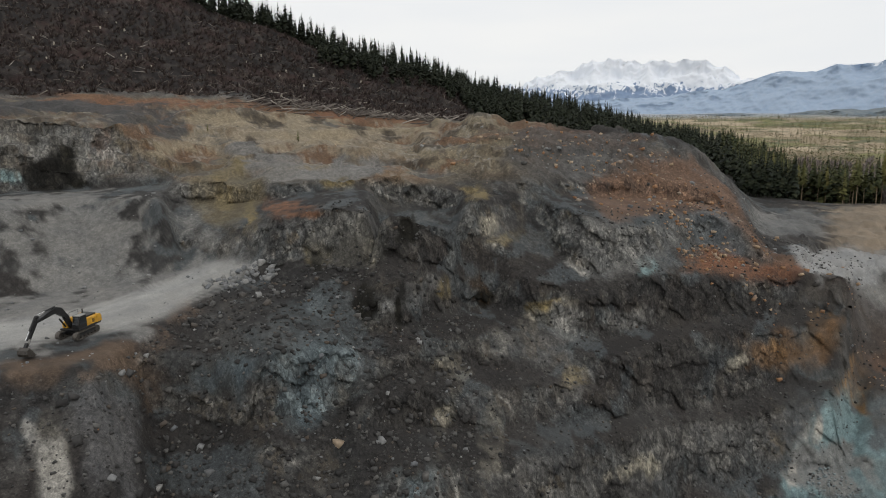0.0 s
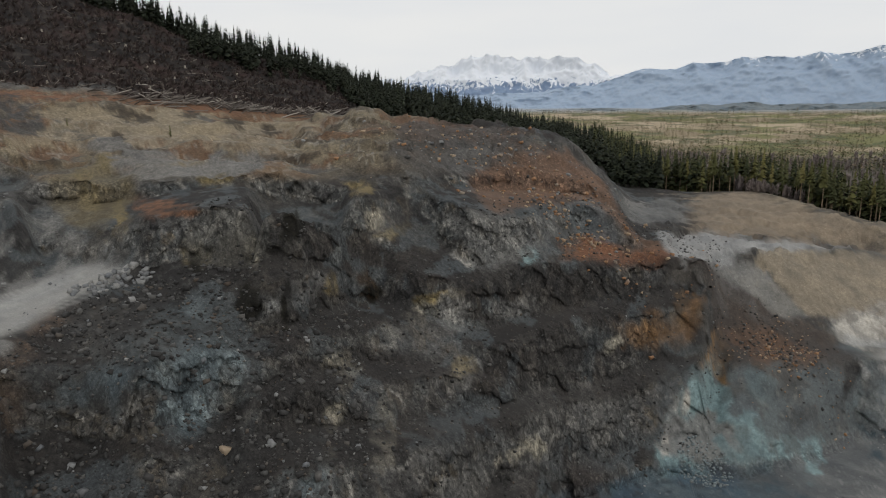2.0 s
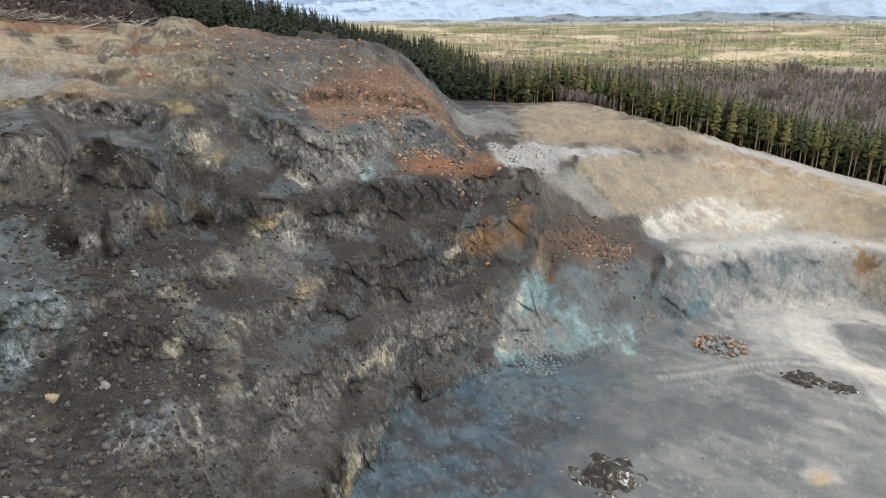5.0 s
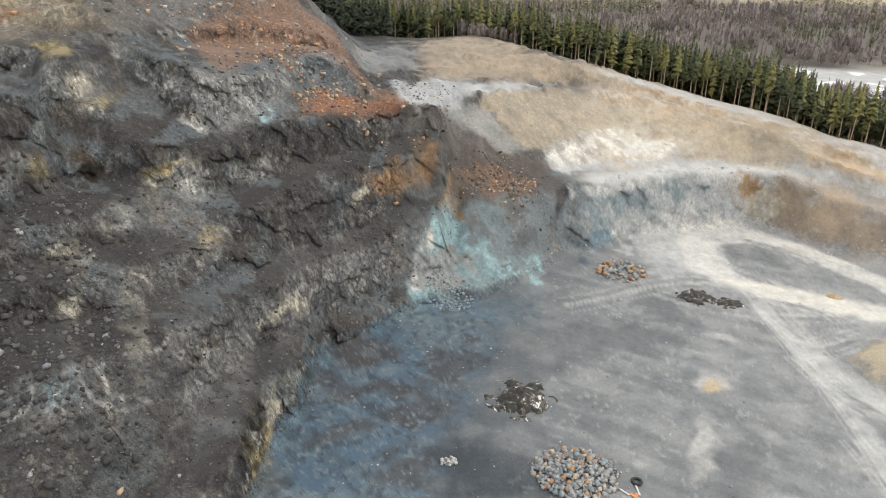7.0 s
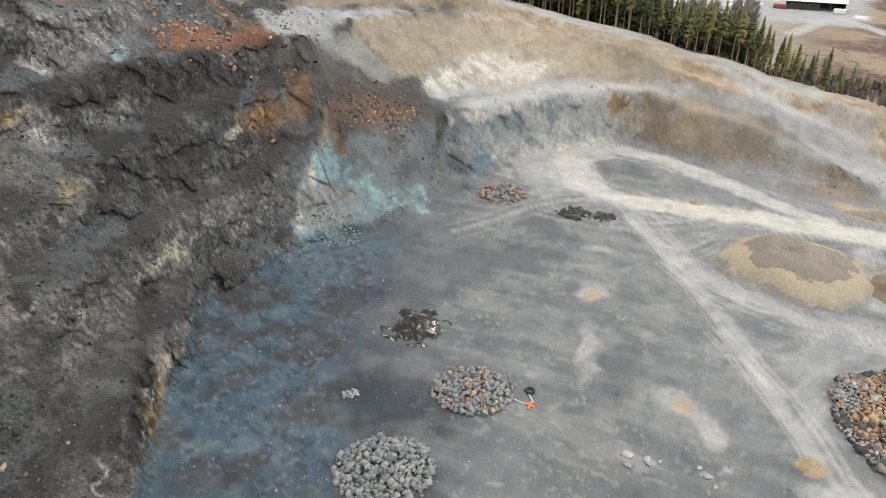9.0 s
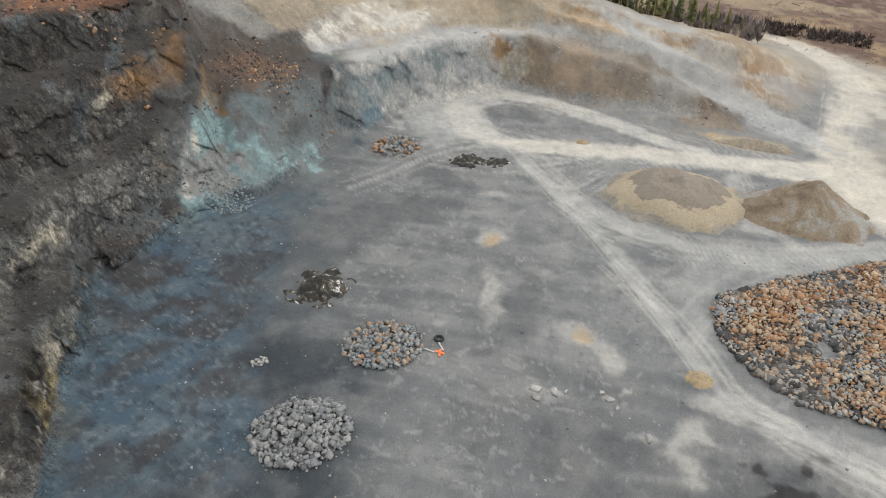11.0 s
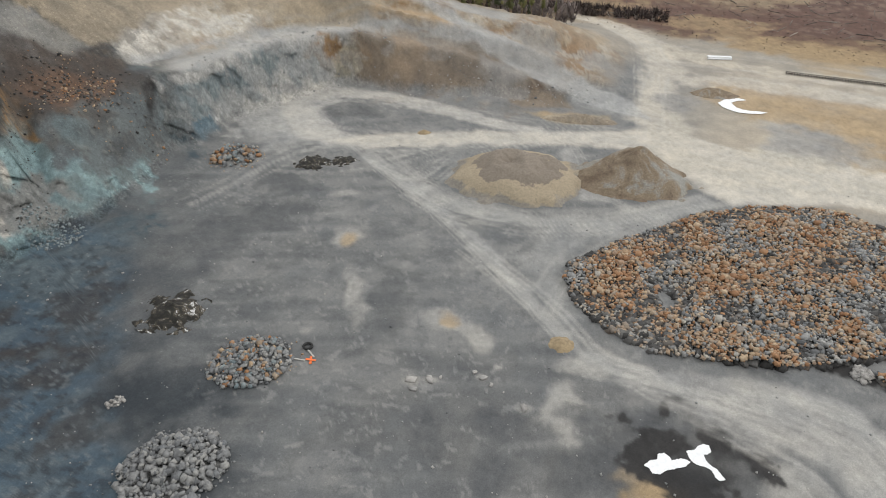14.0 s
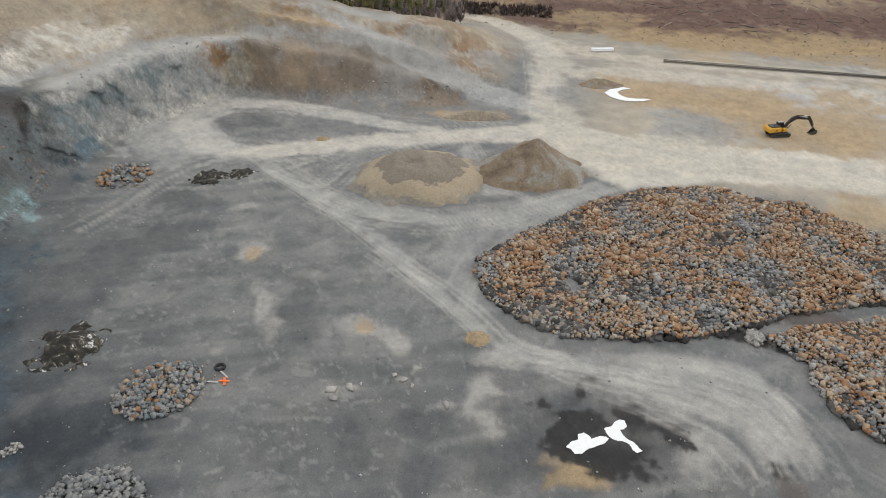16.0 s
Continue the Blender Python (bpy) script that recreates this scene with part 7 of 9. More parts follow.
BROWSE = [bush(380 + k, 11) for k in range(4)]
TRUNK_MESH = mesh_of("trunk", *stem(7, 0.97, 0.0125), M_BARK, True)
CROWN_MESH = [mesh_of("crown", v, f, M_NEEDLES) for v, f in CROWNS]


def conifer(x, y, height, turn, k, lean=0.0):
    t = empty("conifer_tree", pose(x, y, ground_z(x, y) - 0.2, lean, 0, math.degrees(turn)) @ Matrix.Diagonal((height, height, height, 1)))
    for nm, me in (("trunk", TRUNK_MESH), ("crown", CROWN_MESH[k])):
        o = new(nm, me)
        o.parent = t
    tall = "tall slender" if height > 14.5 else "young" if height < 9 else "slender"
    tagged(t, tall + " conifer with a bare lower trunk beside the quarry rim", "tree", "conifers along the rim")
    return t


def line_r(name, az):
    a, r, z = POLAR[name]
    return float(np.interp(az, a, r))


def plant():
    rng = np.random.default_rng(11)
    # the front rows behind the rim, each a tree of its own
    n = 0
    for row in range(5):
        az = 24.5 + row * 0.3
        while az < 75.5 and n < 330:
            r = max(line_r("rim", az), 196.0) + 15 + row * 5.5 + rng.uniform(-2.2, 2.2)
            if az < 30:
                r = max(r, 272 + row * 6)
            x, y = r * math.sin(radians(az)), r * math.cos(radians(az))
            h = rng.uniform(11.5, 17.5) * (1.0 if az < 69 else 0.85 if az < 72 else 0.65)
            conifer(x, y, h, rng.uniform(0, 6.3), rng.integers(0, len(CROWNS)), rng.uniform(-2, 2))
            n += 1
            az += math.degrees(rng.uniform(2.2, 5.6) / r) * (1.0 if row < 2 else 1.4)
    # the wood behind them
    rows = []
    for _ in range(1500):
        az = rng.uniform(22, 67)
        r = max(line_r("rim", az), 200.0) + 24 + 62 * rng.random() ** 1.2
        x, y = r * math.sin(radians(az)), r * math.cos(radians(az))
        rows.append((x, y, ground_z(x, y) - 0.3, rng.uniform(12, 18) * (1 if az < 60 else 0.8), rng.uniform(0, 6.3), rng.integers(0, len(MID)), 0.0))
    scatter("conifer_wood", MID, rows, M_NEEDLES_FAR, "dense dark conifer wood behind the quarry rim", "forest")
    # hill flank and hilltop
    rows = []
    for _ in range(1700):
        az = rng.uniform(-26, 27.5)
        base = line_r("hill_top", az) if az < 2 else line_r("forest_flank", az)
        if az < 2:
            r = base + (rng.uniform(-14, 60) + 12 if az < -10 else rng.uniform(-40, 40))
        else:
            r = base - 115 * min(1, (az - 2) / 6) + rng.uniform(0, 190)
        r = max(r, 268)
        x, y = r * math.sin(radians(az)), r * math.cos(radians(az))
        rows.append((x, y, ground_z(x, y) - 0.3, 7.5 + 8.0 * rng.random(), rng.uniform(0, 6.3), rng.integers(0, len(MID)), 0.0))
    for _ in range(1100):
        az = rng.uniform(1.5, 27)
        r = max(282, line_r("forest_flank", az) + rng.uniform(-70, 160))
        x, y = r * math.sin(radians(az)), r * math.cos(radians(az))
        rows.append((x, y, ground_z(x, y) - 0.3, rng.uniform(10, 16), rng.uniform(0, 6.3), rng.integers(0, len(MID)), 0.0))
    for _ in range(320):
        az, r = rng.uniform(0.3, 6.5), rng.uniform(330, 430)
        x, y = r * math.sin(radians(az)), r * math.cos(radians(az))
        rows.append((x, y, ground_z(x, y) - 0.3, rng.uniform(8, 14), rng.uniform(0, 6.3), rng.integers(0, len(MID)), 0.0))
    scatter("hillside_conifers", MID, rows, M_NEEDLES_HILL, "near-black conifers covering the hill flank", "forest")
    edge = []
    # leafless wood and far conifers of the valley
    bare, green = [], []
    for _ in range(13000):
        az = rng.uniform(14, 72)
        r = 255 + 850 * rng.random() ** 1.7
        if az < 33 and r < 400:
            continue
        if az > 56 and r < 540 and (az > 66 or r > 385):
            continue
        x, y = r * math.sin(radians(az)), r * math.cos(radians(az))
        if r < 900 and noise.noise(Vector((x / 16, y / 16, 9.0))) < -0.12:
            continue
        pick = noise.noise(Vector((x / 90, y / 70, 3.0))) + rng.uniform(-0.25, 0.25)
        row = (x, y, ground_z(x, y) - 0.3, (6 + 6 * rng.random()) * (0.9 + 0.9 * noise.noise(Vector((x / 28, y / 28, 5.0)))) * (1 + r / 2500), rng.uniform(0, 6.3), rng.integers(0, 5), 0.0)
        (bare if pick > float(np.interp(az, [30, 50], [0.20, 0.0])) else green).append(row)
    tiny = []
    for _ in range(34000):
        az, r = rng.uniform(8, 78), 950 + 2500 * rng.random() ** 1.2
        x, y = r * math.sin(radians(az)), r * math.cos(radians(az))
        if noise.noise(Vector((x / 330, y / 210, 8.0))) > -0.14 + 0.3 * rng.uniform(-1, 1):
            tiny.append((x, y, ground_z(x, y) - 0.5, rng.uniform(9, 19), rng.uniform(0, 6.3), rng.integers(0, 5), 0.0))
    scatter("far_valley_woods", TINY, tiny, M_FARWOOD, "sunlit mixed woods far out in the valley", "forest")
    scatter("leafless_wood", LEAFLESS, bare, M_TWIGS, "grey-mauve leafless wood in the valley", "forest")
    scatter("valley_conifers", FAR, green, M_NEEDLES_FAR, "scattered green conifers across the valley floor", "forest")
    for _ in range(25):
        az = rng.uniform(70, 77)
        r = max(line_r("rim", az), 196.0) + rng.uniform(13, 34)
        x, y = r * math.sin(radians(az)), r * math.cos(radians(az))
        edge.append((x, y, ground_z(x, y) - 0.2, rng.uniform(4, 9), rng.uniform(0, 6.3), rng.integers(0, 5), 0.0))
    scatter("leafless_edge", LEAFLESS, edge, M_TWIGS, "bare grey saplings at the end of the wood", "forest")
    # brush at the edge of the wood and on the felled slope
    rows = []
    for _ in range(13000):
        az, r = rng.uniform(-42, 2), rng.uniform(242, 400)
        if r > line_r("hill_top", az):
            continue
        x, y = r * math.sin(radians(az)), r * math.cos(radians(az))
        rows.append((x, y, ground_z(x, y) - 0.1, 0.8 + 2.6 * rng.random() ** 2, rng.uniform(0, 6.3), rng.integers(0, 4), 0.0))
    for _ in range(900):
        az, r = rng.uniform(67, 108), rng.uniform(246, 330)
        x, y = r * math.sin(radians(az)), r * math.cos(radians(az))
        rows.append((x, y, ground_z(x, y) - 0.1, rng.uniform(0.4, 0.9), rng.uniform(0, 6.3), rng.integers(0, 4), 0.0))
    for _ in range(500):
        az, r = rng.uniform(64, 84), rng.uniform(268, 285)
        x, y = r * math.sin(radians(az)), r * math.cos(radians(az))
        rows.append((x, y, ground_z(x, y) - 0.1, rng.uniform(2, 4), rng.uniform(0, 6.3), rng.integers(0, 4), 0.0))
    scatter("dry_brush", BROWSE, rows, M_BRUSH, "reddish-brown dry brush on felled ground", "undergrowth")


plant()


# ---- felled timber on the hillside ----
M_LOG = random_hued("weathered_log", [(0.0, (0.09, 0.075, 0.065)), (0.7, (0.19, 0.165, 0.145)), (1.0, (0.42, 0.38, 0.33))], 0.9, 3.0, island=True)
M_STUMP = plain("pale_stump_wood", (0.40, 0.36, 0.30), 0.9, var=0.3, scale=5.0, bumped=0.5)


def log_shape(seed):
    rng = np.random.default_rng(seed)
    v, f = [], []
    bend = rng.uniform(-0.04, 0.04)
    for s in range(3):
        for k in range(6):
            a = 2 * math.pi * k / 6
            r = 0.028 * (1 - 0.3 * s / 2)
            v.append((s / 2 - 0.5, r * math.cos(a) + bend * (s == 1), r * math.sin(a) + 0.02))
    for s in range(2):
        for k in range(6):
            n = (k + 1) % 6
            f += [(s * 6 + k, s * 6 + n, s * 6 + 6 + n), (s * 6 + k, s * 6 + 6 + n, s * 6 + 6 + k)]
    for k in range(1, 5):
        f += [(0, k + 1, k), (12, 12 + k, 13 + k)]
    v, p = np.array(v), rng.uniform(-0.55, 0.55)
    return np.stack([v[:, 0] * math.cos(p) - v[:, 2] * math.sin(p), v[:, 1], v[:, 0] * math.sin(p) + v[:, 2] * math.cos(p)], 1), np.array(f)


def felled():
    rng = np.random.default_rng(23)
    shapes = [log_shape(60 + k) for k in range(12)]
    rows = []
    for _ in range(1400):
        az, r = rng.uniform(-42, 3), 241 + 120 * rng.random() ** 1.5
        x, y = r * math.sin(radians(az)), r * math.cos(radians(az))
        rows.append((x, y, ground_z(x, y) + 0.1, 1.2 + 5 * rng.random() ** 2, rng.uniform(0, 6.3), rng.integers(0, 12), rng.uniform(-0.35, 0.35)))
    for _ in range(260):
        az, r = rng.normal(-6, 4.5), rng.normal(241, 4)
        x, y = r * math.sin(radians(az)), r * math.cos(radians(az))
        rows.append((x, y, ground_z(x, y) + rng.uniform(0.1, 1.0), rng.uniform(4, 9), rng.normal(0.3, 0.5), rng.integers(0, 12), 0.0))
    for _ in range(260):
        az, r = rng.uniform(70, 108), rng.uniform(268, 340)
        x, y = r * math.sin(radians(az)), r * math.cos(radians(az))
        rows.append((x, y, ground_z(x, y) + 0.1, rng.uniform(2, 6), rng.uniform(0, 6.3), rng.integers(0, 12), 0.0))
    scatter("felled_logs", shapes, rows, M_LOG, "weathered grey logs and slash left on felled ground", "logs")
    bm = bmesh.new()
    rod(bm, (0, 0, -0.3), (0, 0, 0.85), 0.36, 0.30, 9)
    rod(bm, (0.2, 0, -0.25), (0.5, 0.05, 0.05), 0.16, 0.05, 5)
    rod(bm, (-0.2, 0.1, -0.25), (-0.45, 0.2, 0.05), 0.16, 0.05, 5)
    first = part("tree_stump", bm, M_STUMP)
    tagged(first, "pale sawn tree stump on the felled slope", "tree stump", "stumps on the hillside")
    for k in range(36):
        az, r = rng.uniform(-32, -6), rng.uniform(246, 330)
        x, y = r * math.sin(radians(az)), r * math.cos(radians(az))
        s = rng.uniform(0.7, 1.25)
        m = pose(x, y, ground_z(x, y), rng.uniform(-6, 6), 0, rng.uniform(0, 360))
        if k == 0:
            first.matrix_world = m
        else:
            copy_thing(first, m).scale = (s, s, s * rng.uniform(0.8, 1.3))


felled()


# ---- stone heaps and loose rock ----
M_SOILS = {"sand": plain("sandy_soil", (0.33, 0.25, 0.155), 0.95, var=0.35, scale=0.5, bumped=0.6),
           "brown": plain("brown_gravel_soil", (0.215, 0.165, 0.12), 0.95, var=0.45, scale=0.7, bumped=0.8),
           "grey": plain("grey_stone_dust", (0.17, 0.17, 0.165), 0.95, var=0.35, scale=0.8, bumped=0.7),
           "tan": plain("tan_clay", (0.28, 0.215, 0.13), 0.95, var=0.3, scale=1.5, bumped=0.5)}


def heap_height(u, v, seed, rough=0.25, flat=1.3):
    d = math.hypot(u, v)
    n = noise.fractal(Vector((u * 2.3 + seed, v * 2.3, seed * 0.7)), 0.9, 2.0, 4)
    d = d * (1 + (0.6 if rough > 0.4 else 0.17) * n)
    return max(0.0, 1 - d ** flat) * (1 + rough * n)


def heap_mesh(name, a, b, h, seed, material, rough=0.25, flat=1.3, rings=26, spokes=56):
    verts, faces = [(0, 0, h * heap_height(0, 0, seed, rough, flat))], []
    for i in range(1, rings + 1):
        for j in range(spokes):
            t = 2 * math.pi * j / spokes
            u, v = 1.35 * i / rings * math.cos(t), 1.35 * i / rings * math.sin(t)
            z = h * heap_height(u, v, seed, rough, flat)
            fine = noise.noise(Vector((u * a * 0.9, v * b * 0.9, seed))) * 0.13
            verts.append((a * u, b * v, z + (fine if z > 0.02 else -0.14)))
    me = bpy.data.meshes.new(name)
    for j in range(spokes):
        n = (j + 1) % spokes
        faces.append((0, 1 + j, 1 + n))
        for i in range(rings - 1):
            p = 1 + i * spokes
            faces.append((p + j, p + spokes + j, p + spokes + n, p + n))
    me.from_pydata(verts, [], faces)
    me.materials.append(material)
    for p in me.polygons:
        p.use_smooth = True
    return me


STRAY = []


def stone_heap(x, y, turn, a, b, h, count, sizes, kind, seed, label, soil="grey", loose=0, conform=False, fill=0):
    rng = np.random.default_rng(seed)
    top = empty("stone_heap", pose(x, y, ground_z(x, y), 0, 0, turn))
    core = None if conform else new("core", heap_mesh("core", a * 0.9, b * 0.9, h * 0.55, seed, M_SOILS[soil], 0.2, 1.6, 12, 32))
    if core:
        core.parent = top
    for k in range(count):
        t, q = rng.uniform(0, 2 * math.pi), math.sqrt(rng.random())
        u, v = q * math.cos(t), q * math.sin(t)
        s = rng.uniform(*sizes) * (1.25 if rng.random() < 0.12 else 1)
        z = h * heap_height(u * 0.95, v * 0.95, seed, 0.2, 1.6) * 0.95
        if conform:
            w = top.matrix_world @ Vector((a * u, b * v, 0))
            z = ground_z(w.x, w.y) - top.matrix_world.translation.z
        sort = ("grey", "grey", "blue", "mixed", "rusty")[int(rng.integers(0, 5))] if kind == "mixed" else kind
        r = new("rock", ROCK_MESH[sort][int(rng.integers(0, 10))])
        r.parent = top
        r.matrix_basis = pose(a * u, b * v, z + s * 0.12, rng.uniform(-40, 40), rng.uniform(-40, 40), rng.uniform(0, 360)) @ Matrix.Diagonal((s, s, s, 1))
    for k in range(loose):
        t, q = rng.uniform(0, 2 * math.pi), 0.85 + abs(rng.normal(0, 0.22))
        w = top.matrix_world @ Vector((a * q * math.cos(t), b * q * math.sin(t), 0))
        STRAY.append((w.x, w.y, kind, rng.uniform(0.12, 0.4) * sizes[1]))
    if fill:
        rows = []
        for k in range(fill):
            t, q = rng.uniform(0, 2 * math.pi), math.sqrt(rng.random()) * 0.97
            u, v = q * math.cos(t), q * math.sin(t)
            s = rng.uniform(*sizes) * 0.85
            rows.append((a * u, b * v, h * heap_height(u * 0.95, v * 0.95, seed, 0.2, 1.6) * 0.85, s, rng.uniform(0, 6.3), rng.integers(0, 10), rng.uniform(-0.6, 0.6)))
        o = scatter("broken_stone", ROCKS, rows, M_RUBBLE["grey" if kind == "mixed" else kind], "", "")
        o["kind"] = "stuff"
        o.parent = top
    tagged(top, label, "stone heap", "stone heaps on the pit floor")


stone_heap(55.3, 54.4, -45, 6.0, 5.4, 1.5, 298, (0.35, 0.85), "mixed", 1, "low heap of mixed grey and orange broken stone", loose=60, fill=420)
stone_heap(36.4, 51.2, -35, 6.4, 5.8, 2.0, 300, (0.4, 1.0), "grey", 2, "heap of coarse grey broken stone on the pit floor", loose=120, fill=420)
stone_heap(110.0, 100.0, -48, 5.6, 6.0, 1.1, 130, (0.5, 1.2), "mixed", 3, "scattered heap of brown and grey blocks near the pit wall", loose=80)
stone_heap(68.5, 108.0, -32, 5.0, 4.6, 3.2, 300, (0.2, 0.55), "blue", 4, "fan of bluish broken rock at the foot of the wall", conform=True)
stone_heap(41.5, 66.0, -35, 1.2, 1.0, 0.4, 14, (0.35, 0.7), "pale", 5, "small heap of pale stones on the pit floor")
stone_heap(-33.0, 109.5, 17, 6.0, 3.4, 1.2, 75, (0.4, 1.3), "grey", 6, "line of pale boulders dumped along the haul road", conform=True)


def inside(x, y, poly):
    hit = False
    for (ax, ay), (bx, by) in zip(poly, poly[1:] + poly[:1]):
        if (ay > y) != (by > y) and x < (bx - ax) * (y - ay) / (by - ay) + ax:
            hit = not hit
    return hit


SPREAD = [(97.7, 19.5), (104, 15.5), (111.3, 11), (123.5, 1.5), (132.7, -9.4), (135.7, -20.8), (131.7, -38.6), (124, -52), (112, -62), (105, -55), (99, -40), (94, -30), (87.9, -22), (83.7, -13.9), (80.1, 2.4), (83, 10), (86.8, 15.5), (92, 19)]
SPREAD_TWO = [(87.4, -26), (82.7, -31.5), (73.3, -33.5), (69.8, -38), (62, -50), (75, -64), (95, -62), (97, -46), (92, -34)]
WHITE_ONE, WHITE_TWO = (87.0, -24.8, 1.6), (79.2, -33.2, 2.6)


def stone_spread(name, poly, seed, cell, label, near_edge):
    """A wide spread of broken stone: the stones along its near edge singly, the rest in one mesh."""
    rng = np.random.default_rng(seed)
    xs, ys = [p[0] for p in poly], [p[1] for p in poly]
    top = empty(name, pose(sum(xs) / len(xs), sum(ys) / len(ys), 0))
    ox, oy = top.matrix_world.translation.x, top.matrix_world.translation.y
    single, rows = [], []
    x = min(xs)
    while x < max(xs):
        y = min(ys)
        while y < max(ys):
            px, py = x + rng.uniform(-0.5, 0.5) * cell, y + rng.uniform(-0.5, 0.5) * cell
            if inside(px, py, poly):
                lump = noise.fractal(Vector((px / 9, py / 9, seed)), 0.9, 2.0, 3)
                if lump > -0.78:
                    single.append((px, py, max(0.0, 0.55 + lump * 1.1)))
            y += cell
        x += cell
    single.sort(key=lambda p: near_edge(p[0], p[1]))
    for k, (px, py, z) in enumerate(single):
        s = (0.27 + 0.55 * rng.random() ** 1.4) * (1.6 if rng.random() < 0.06 else 1)
        if k < 300:
            r = new("rock", ROCK_MESH["mixed"][int(rng.integers(0, 10))])
            r.parent = top
            r.matrix_basis = pose(px - ox, py - oy, z * 0.6 + s * 0.2, rng.uniform(-30, 30), rng.uniform(-30, 30), rng.uniform(0, 360)) @ Matrix.Diagonal((s, s, s, 1))
        else:
            rows.append((px - ox, py - oy, z + s * 0.15, s, rng.uniform(0, 6.3), rng.integers(0, 10), rng.uniform(-0.5, 0.5)))
    patches = {"mixed": [], "rusty": [], "grey": []}
    for q in rows:
        t = noise.noise(Vector(((q[0] + ox) / 11, (q[1] + oy) / 8, seed + 4.0))) + rng.uniform(-0.4, 0.4)
        patches["rusty" if t > -0.08 else "grey" if t < -0.34 else "mixed"].append(q)
    for kind, got in patches.items():
        o = scatter("broken_stone", ROCKS, got, M_RUBBLE[kind], kind + " broken stone in the wide spread", "")
        o["kind"] = "stuff"
        o.parent = top
    bed_rows = []
    for px, py, z in single[::4]:
        bed_rows.append((px - ox, py - oy, z * 0.4 - 0.15, 1.5, rng.uniform(0, 6.3), rng.integers(0, 10), 0.0))
    o = scatter("stone_bed", ROCKS, bed_rows, M_RUBBLE["dark"], "dark fines between the stones", "")
    o["kind"] = "stuff"
    o.parent = top
    tagged(top, label, "stone heap", "stone heaps on the pit floor")


stone_spread("stone_spread", SPREAD, 31, 0.46, "wide spread of orange and grey quarried blocks", lambda x, y: x - 0.25 * y)
stone_spread("stone_spread", SPREAD_TWO, 32, 0.46, "low bank of orange and grey quarried blocks beside a puddle", lambda x, y: x + 0.3 * y)
for cx, cy, rad in (WHITE_ONE, WHITE_TWO):
    stone_heap(cx, cy, 20, rad, rad * 0.8, 0.7, 70, (0.4, 0.9), "pale", int(cx), "small heap of white stone beside the orange blocks")


def slope_rubble():
    rng = np.random.default_rng(51)
    rows = {"dark": [], "rusty": [], "grey": [], "pale": []}

    def drop(az, r, kind, s):
        x, y = r * math.sin(radians(az)), r * math.cos(radians(az))
        rows[kind].append((x, y, ground_z(x, y) + s * 0.1, s, rng.uniform(0, 6.3), rng.integers(0, 10), rng.uniform(-0.6, 0.6)))
    for _ in range(7000):
        az = rng.uniform(-36, 33)
        r0 = line_r("foot", az) if az > 10 else 62
        r = r0 + rng.uniform(0, 60)
        if az < -12 and r > line_r("haul_edge", az) - 1:
            continue
        drop(az, r, "dark" if rng.random() < 0.99 else "grey", 0.2 + 0.4 * rng.random() ** 3)
    for _ in range(1700):
        az = rng.uniform(-26, 3)
        r = rng.uniform(72, 112)
        if az < -12 and r > line_r("haul_edge", az) - 1:
            continue
        drop(az, r, "grey" if rng.random() < 0.06 else "dark", 0.25 + 0.8 * rng.random() ** 3)
    for _ in range(800):
        drop(rng.normal(37, 2.2), rng.normal(158, 5), "rusty" if rng.random() < 0.35 else "dark", 0.2 + 0.55 * rng.random() ** 3)
    for _ in range(420):
        drop(rng.normal(14, 6.5), rng.normal(166, 10), "rusty" if rng.random() < 0.7 else "grey", 0.3 + 0.8 * rng.random() ** 2)
    for _ in range(190):
        drop(rng.normal(22, 3.4), rng.normal(150, 4), "rusty", 0.3 + 0.7 * rng.random() ** 2)
    for _ in range(110):
        az, r = rng.uniform(-36, -20), rng.uniform(92, 150)
        drop(az, r, "grey", 0.2 + 0.5 * rng.random() ** 3)
    for _ in range(420):
        az = rng.uniform(44, 80)
        drop(az, line_r("foot", az) + rng.uniform(-4, 7), "grey" if rng.random() < 0.6 else "pale", 0.15 + 0.45 * rng.random() ** 3)
    for _ in range(900):
        az = rng.uniform(10, 110)
        r = rng.uniform(48, 150)
        if r < (line_r("foot", az) if az < 80 else 150):
            drop(az, r, "grey" if rng.random() < 0.75 else "pale", 0.12 + 0.28 * rng.random() ** 3)
    for sx, sy, kind, size in STRAY:
        rows.setdefault(kind, []).append((sx, sy, ground_z(sx, sy) + size * 0.1, size, rng.uniform(0, 6.3), rng.integers(0, 10), 0.3))
    names = {"mixed": "mixed stones strewn round the stone heaps", "dark": "dark rubble scattered over the pit wall", "rusty": "rust-brown rubble on the slopes", "grey": "grey stones scattered over slopes and floor", "pale": "pale stones scattered on the pit floor"}
    for kind, got in rows.items():
        scatter("slope_rubble", ROCKS, got, M_RUBBLE[kind], names[kind], "rubble")


slope_rubble()


